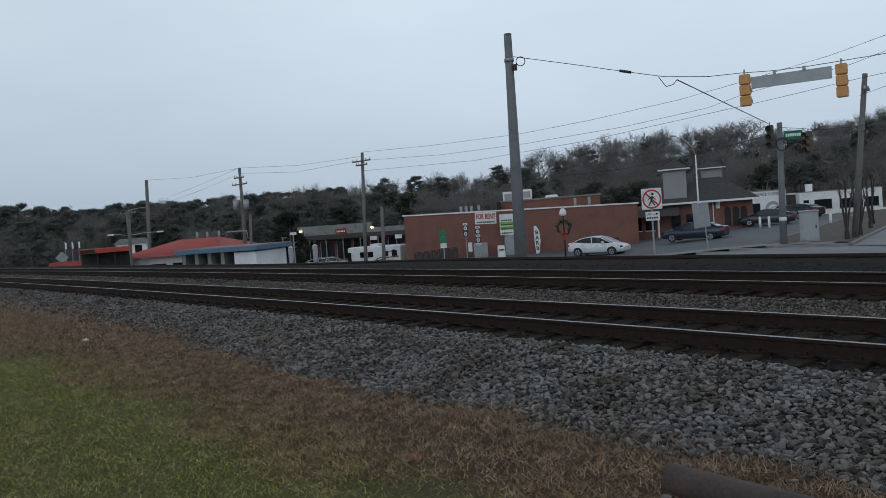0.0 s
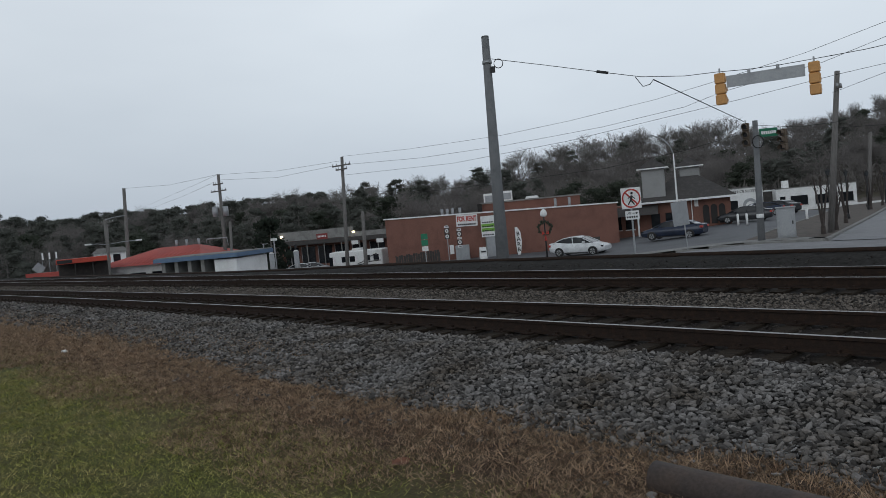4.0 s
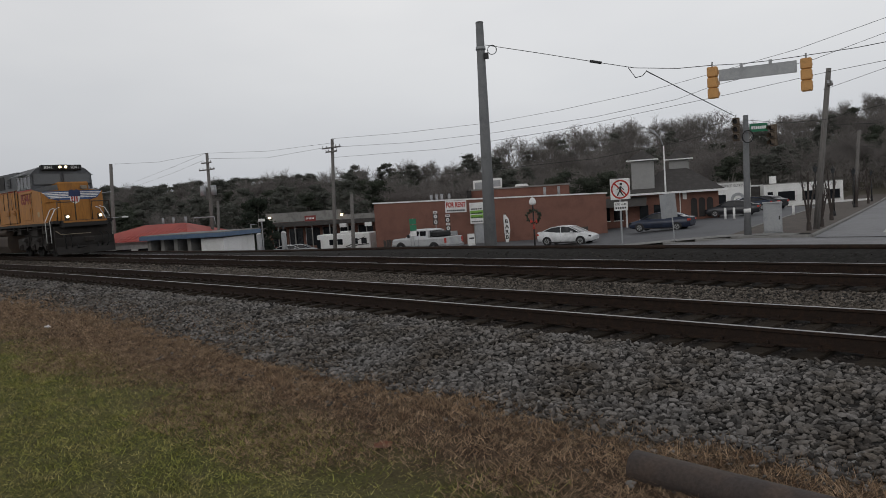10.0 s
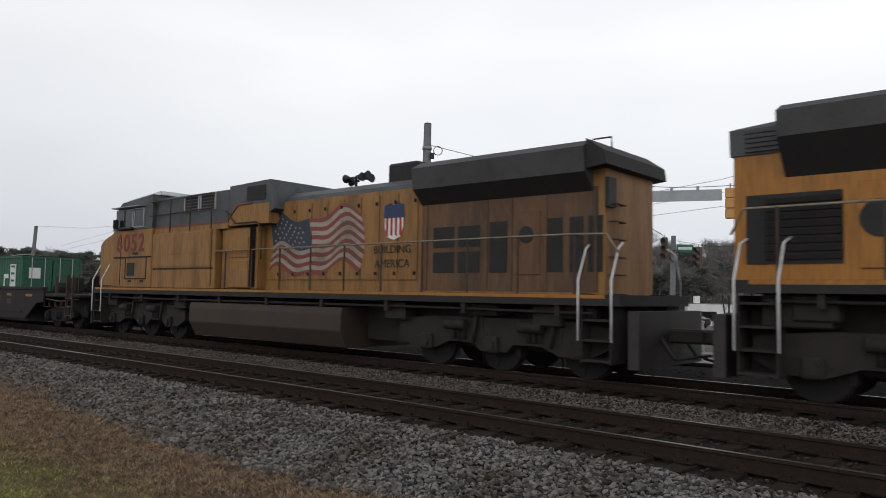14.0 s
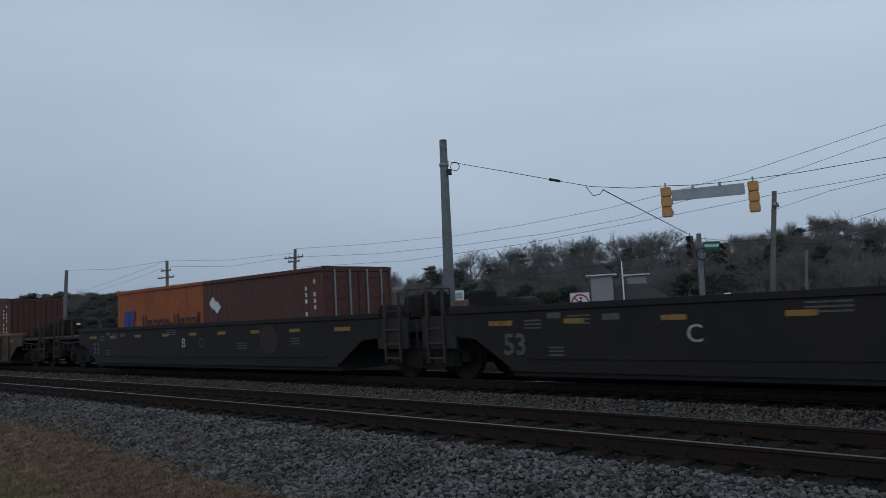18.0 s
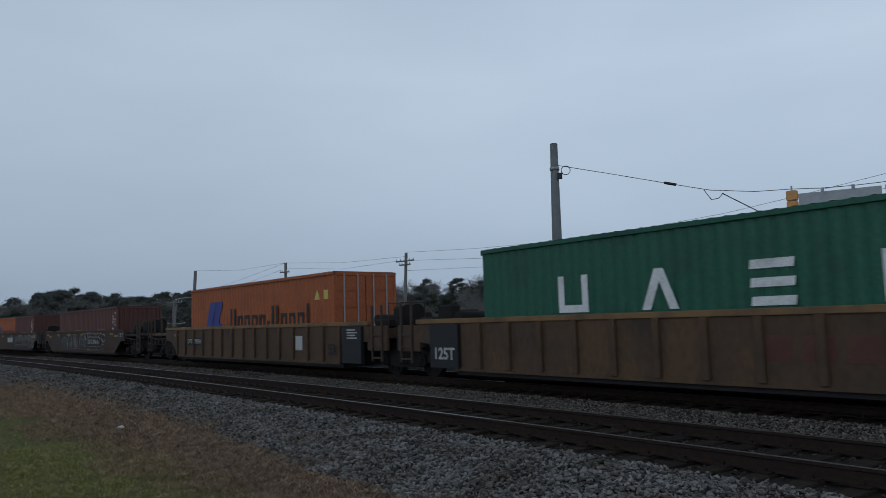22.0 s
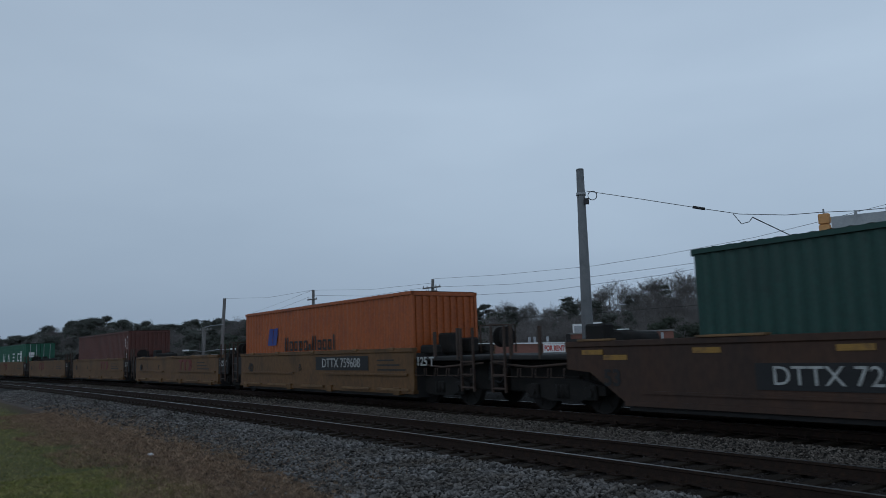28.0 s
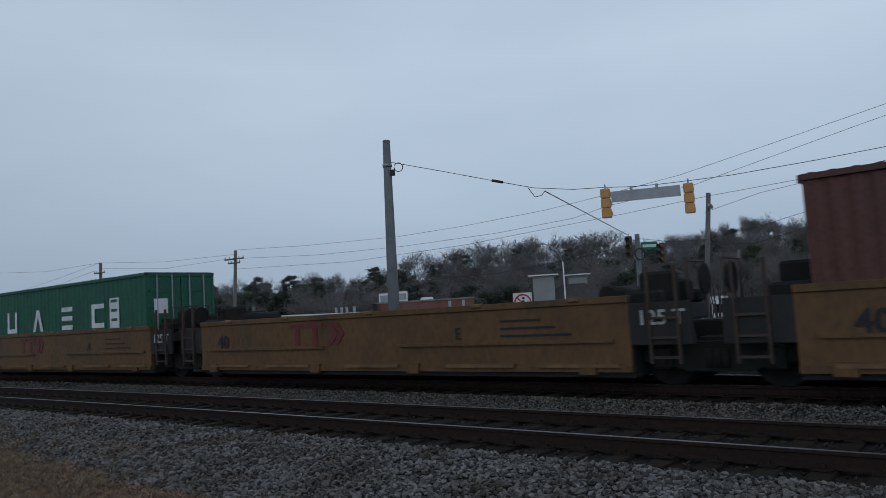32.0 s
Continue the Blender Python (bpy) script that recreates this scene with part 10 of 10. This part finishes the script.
def stones(name, seed, s0, s1, d0, d1, per_m2, lo, hi, material, label, stray=False):
    """Angular stones strewn over the bed, each one a lump of its own."""
    rng = np.random.default_rng(seed)
    n = int((s1 - s0) * (d1 - d0) * per_m2)
    s, d = rng.uniform(s0, s1, n), rng.uniform(d0, d1, n)
    for off, marks in TIE_PLACES.items():       # keep the tie tops clear
        mk = np.array(marks)
        k = np.clip(np.searchsorted(mk, s), 1, len(mk) - 1)
        gap = np.minimum(np.abs(s - mk[k - 1]), np.abs(mk[k] - s))
        clear = (np.abs(d - off) > 1.34) | ((gap > 0.15) & (np.abs(np.abs(d - off) - 0.755) > 0.12))
        s, d = s[clear], d[clear]
    thin = np.clip((-9 - s) / 5, 0, 1) * np.clip((-7.0 - d) / 1.2, 0, 1) * 0.75
    near = (d > stone_edge(s) + rng.normal(0, 0.06, len(s))) & (rng.uniform(0, 1, len(s)) > thin)
    near |= stray
    s, d = s[near], d[near]
    n = len(s)
    x, y = track_xy(s, d)
    z = np.array([bed_height(a, b) for a, b in zip(s, d)])
    size = rng.uniform(lo, hi, n)
    shape = LUMP[None] * rng.uniform(0.72, 1.08, (n, 12, 1)) * (size[:, None] * 0.5)[:, None] * np.stack([rng.uniform(1.0, 1.55, n), rng.uniform(0.7, 1.0, n), rng.uniform(0.40, 0.70, n)], 1)[:, None]
    shape *= rng.uniform(0.85, 1.1, (n, 12, 3))
    ang = rng.normal(0, 0.42, (n, 3))
    ang[:, 2] = rng.uniform(0, 2 * np.pi, n)
    for ax in range(3):
        i, j = (ax + 1) % 3, (ax + 2) % 3
        c, sn = np.cos(ang[:, ax])[:, None], np.sin(ang[:, ax])[:, None]
        a, b = shape[:, :, i].copy(), shape[:, :, j].copy()
        shape[:, :, i], shape[:, :, j] = c * a - sn * b, sn * a + c * b
    v = shape + np.stack([x, y, z + size * rng.uniform(-0.12, 0.50, n)], 1)[:, None]
    q = (LUMP_F[None] + (np.arange(n) * 12)[:, None, None]).reshape(-1, 3)
    me = bpy.data.meshes.new(name)
    me.from_pydata(v.reshape(-1, 3).tolist(), [], q.tolist())
    me.materials.append(material)
    tagged(new(name, me), label, "ballast", kind="stuff")


SHOULDER = "loose grey crushed stones on the ballast shoulder"
stones("ballast_stones", 1, -9, 4.5, -8.75, -5.82, 820, 0.040, 0.080, M_STONE, SHOULDER)
stones("ballast_stones", 11, -19, -9, -8.7, -5.80, 620, 0.040, 0.080, M_STONE, SHOULDER)
stones("ballast_stones", 2, -52, -19, -8.65, -5.75, 170, 0.05, 0.10, M_STONE, SHOULDER)
stones("ballast_stones", 15, -8, 3.0, -8.6, -7.75, 420, 0.022, 0.046, M_STONE_PALE, "pale dusty grit at the foot of the ballast shoulder")
stones("ballast_stones", 3, -24, 8, -3.15, -1.28, 560, 0.034, 0.064, M_STONE_TAN, "dusty grey stones between the tracks")
stones("ballast_stones", 13, -60, -24, -3.1, -1.3, 110, 0.05, 0.10, M_STONE_TAN, "dusty grey stones between the tracks")
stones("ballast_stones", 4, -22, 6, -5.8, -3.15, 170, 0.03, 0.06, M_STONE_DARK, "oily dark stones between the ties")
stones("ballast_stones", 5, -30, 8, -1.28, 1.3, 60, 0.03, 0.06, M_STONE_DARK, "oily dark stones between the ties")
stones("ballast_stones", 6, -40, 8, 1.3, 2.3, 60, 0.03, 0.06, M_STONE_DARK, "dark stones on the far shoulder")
stones("ballast_stones", 7, -12, 4.5, -9.2, -8.3, 70, 0.025, 0.06, M_STONE, "stray stones along the grass edge", True)

def blades(name, seed, s0, s1, d0, d1, n, lo, hi, width, material, label, edge=0.0, flat=0.5, fade=0.0):
    rng = np.random.default_rng(seed)
    s, d = rng.uniform(s0, s1, n), rng.uniform(d0, d1, n)
    if edge:
        wob = 0.45 * np.sin(s * 1.3) + 0.3 * np.sin(s * 3.1 + 1)
        p = rng.uniform(0, 1, n)
        keep = (d - d0 > edge * p + wob * edge) & (d1 - d > 0.35 * p * edge + fade * p * (1 + wob))
        s, d = s[keep], d[keep]
        n = len(s)
    x, y = track_xy(s, d)
    z = np.array([max(ground_z(a, b), bed_height(p, q)) if q > -8.75 else ground_z(a, b) for a, b, p, q in zip(x, y, s, d)])
    clump = 0.6 + 0.8 * np.array([0.5 + 0.5 * noise.noise(Vector((a * 2.2, b * 2.2, 3.0))) for a, b in zip(x, y)])
    h = rng.uniform(lo, hi, n) * clump
    lean = rng.normal(0, flat, (n, 2)) * h[:, None]
    a = rng.uniform(0, 2 * np.pi, n)
    wx, wy = np.cos(a) * width, np.sin(a) * width
    base = np.stack([x, y, z - 0.01], 1)
    tip = base + np.stack([lean[:, 0], lean[:, 1], h], 1)
    w = np.stack([wx, wy, np.zeros(n)], 1)
    v = np.stack([base - w, base + w, tip], 1).reshape(-1, 3)
    me = bpy.data.meshes.new(name)
    me.from_pydata(v.tolist(), [], np.arange(3 * n).reshape(-1, 3).tolist())
    me.materials.append(material)
    tagged(new(name, me), label, "grass", kind="stuff")


blades("straw_grass", 21, -13, 5, -10.5, -8.05, 165000, 0.02, 0.06, 0.0055, M_STRAW, "dry straw-brown grass beside the ballast", edge=0.8, flat=1.3)
blades("straw_grass", 25, -30, -13, -10.6, -7.7, 64000, 0.03, 0.08, 0.008, M_STRAW, "dry straw-brown grass beside the ballast", edge=0.8, flat=1.3)
blades("lawn_grass", 22, -14, 4, -12.6, -9.3, 150000, 0.02, 0.045, 0.0055, M_BLADE, "short green and yellowed lawn grass", edge=0.01, flat=1.3, fade=1.0)
blades("lawn_grass", 23, -44, -14, -13.5, -9.1, 60000, 0.02, 0.05, 0.008, M_BLADE, "short green and yellowed lawn grass", edge=0.01, flat=1.3, fade=1.0)
blades("weed_tuft", 27, -34, -9, -8.6, -6.9, 26000, 0.02, 0.07, 0.007, M_STRAW, "dead brown weeds growing through the stones", edge=0.9, flat=1.2)
blades("weed_tuft", 26, -5, 4.5, -9.1, -8.1, 12000, 0.04, 0.10, 0.004, M_STRAW, "orange-brown weeds along the pipe", edge=0.9, flat=0.6)

# a scrape of bare red clay in the dry grass
bm = bmesh.new()
rng = random.Random(8)
bm.faces.new([bm.verts.new((0.09 * rng.uniform(0.6, 1.2) * math.cos(k * 0.4488), 0.10 * rng.uniform(0.6, 1.2) * math.sin(k * 0.4488), 0.012 * rng.random())) for k in range(14)])
clay = tagged(part("clay_patch", bm, mat("red_clay", (0.20, 0.078, 0.042), 0.95, spots=(0.12, 0.06, 0.036), scale=9, bump=0.5)), "small scrape of bare red clay in the dry grass", "clay")
clay.matrix_basis = pose(-0.93, 5.455, ground_z(-0.93, 5.455) + 0.012)

pipe = thing("iron_pipe", "rusty dark iron pipe lying in the dry grass", "pipe")
pipe.matrix_basis = pose(0.83, 4.62, -0.235)
bm = bmesh.new()
path_tube(bm, [(0, 0, 0), (1.2, -1.17, 0.0), (2.6, -2.5, 0.0)], 0.102, 24)
for fc in bm.faces:
    fc.smooth = len(fc.verts) == 4
part("barrel", bm, M_PIPE, pipe)
part("bore", T((-0.004, 0.004, 0), (-0.002, 0.002, 0), 0.085, seg=20), M_DECAL, pipe)
for x, y, sz, lab in ((-8.2, 12.79, 0.06, "crumpled white litter on the grass edge"), (0.35, 4.0, 0.03, "small white scrap in the grass"), (-1.3, 3.75, 0.03, "small white scrap in the grass")):
    bm = bmesh.new()
    bmesh.ops.create_icosphere(bm, subdivisions=2, radius=sz)
    rng = random.Random(int(x * 10))
    for v in bm.verts:
        v.co *= rng.uniform(0.55, 1.15)
        v.co.z *= 0.6
    ob = part("litter", bm, M_WHITE)
    ob.matrix_basis = pose(x, y, ground_z(x, y) + sz * 0.4)
    tagged(ob, lab, "litter")


def motions():
    """The train rolls by; a pickup drives down the street."""
    for ob, x, z in TRAIN:
        rows = []
        for i in range(33):
            s = SPEED * (i - 13) + x + (-0.12 if i == 14 else 0.0)
            px, py, h = on_track(s)
            rows.append((i, pose(px, py, z, 0, 0, math.degrees(h))))
        walk(ob, rows)
    for w, a, r in TURNING:
        rows = [(i / 30, pose(a, 0, r) @ Matrix.Rotation((SPEED * i / 30 / r) % (2 * math.pi), 4, "Y")) for i in range(961)]
        walk(w, rows)
    drive = ((0, 126.0), (7.0, 6.8), (7.5, 0.2), (8.0, -5.7), (8.5, -13.5), (9.0, -21.8), (9.5, -31.5), (10.0, -40.4), (10.5, -48.8), (11.0, -57.7), (12, -75.0), (13, -92.0), (32, -378.0))
    rows = []
    for t, along in drive:
        x, y, h = on_track(along, 25.1)
        rows.append((t, pose(x, y, ground_z(x, y) + 0.02, 0, 0, math.degrees(h) + 180)))
    walk(PICKUP, rows)
    ts, places = [a for a, b in drive], [b for a, b in drive]
    for w, rest, r in ROAD_WHEELS:
        walk(w, [(i / 30, rest @ Matrix.Rotation((-float(np.interp(i / 30, ts, places)) / r) % (2 * math.pi), 4, "Y")) for i in range(961)])


motions()
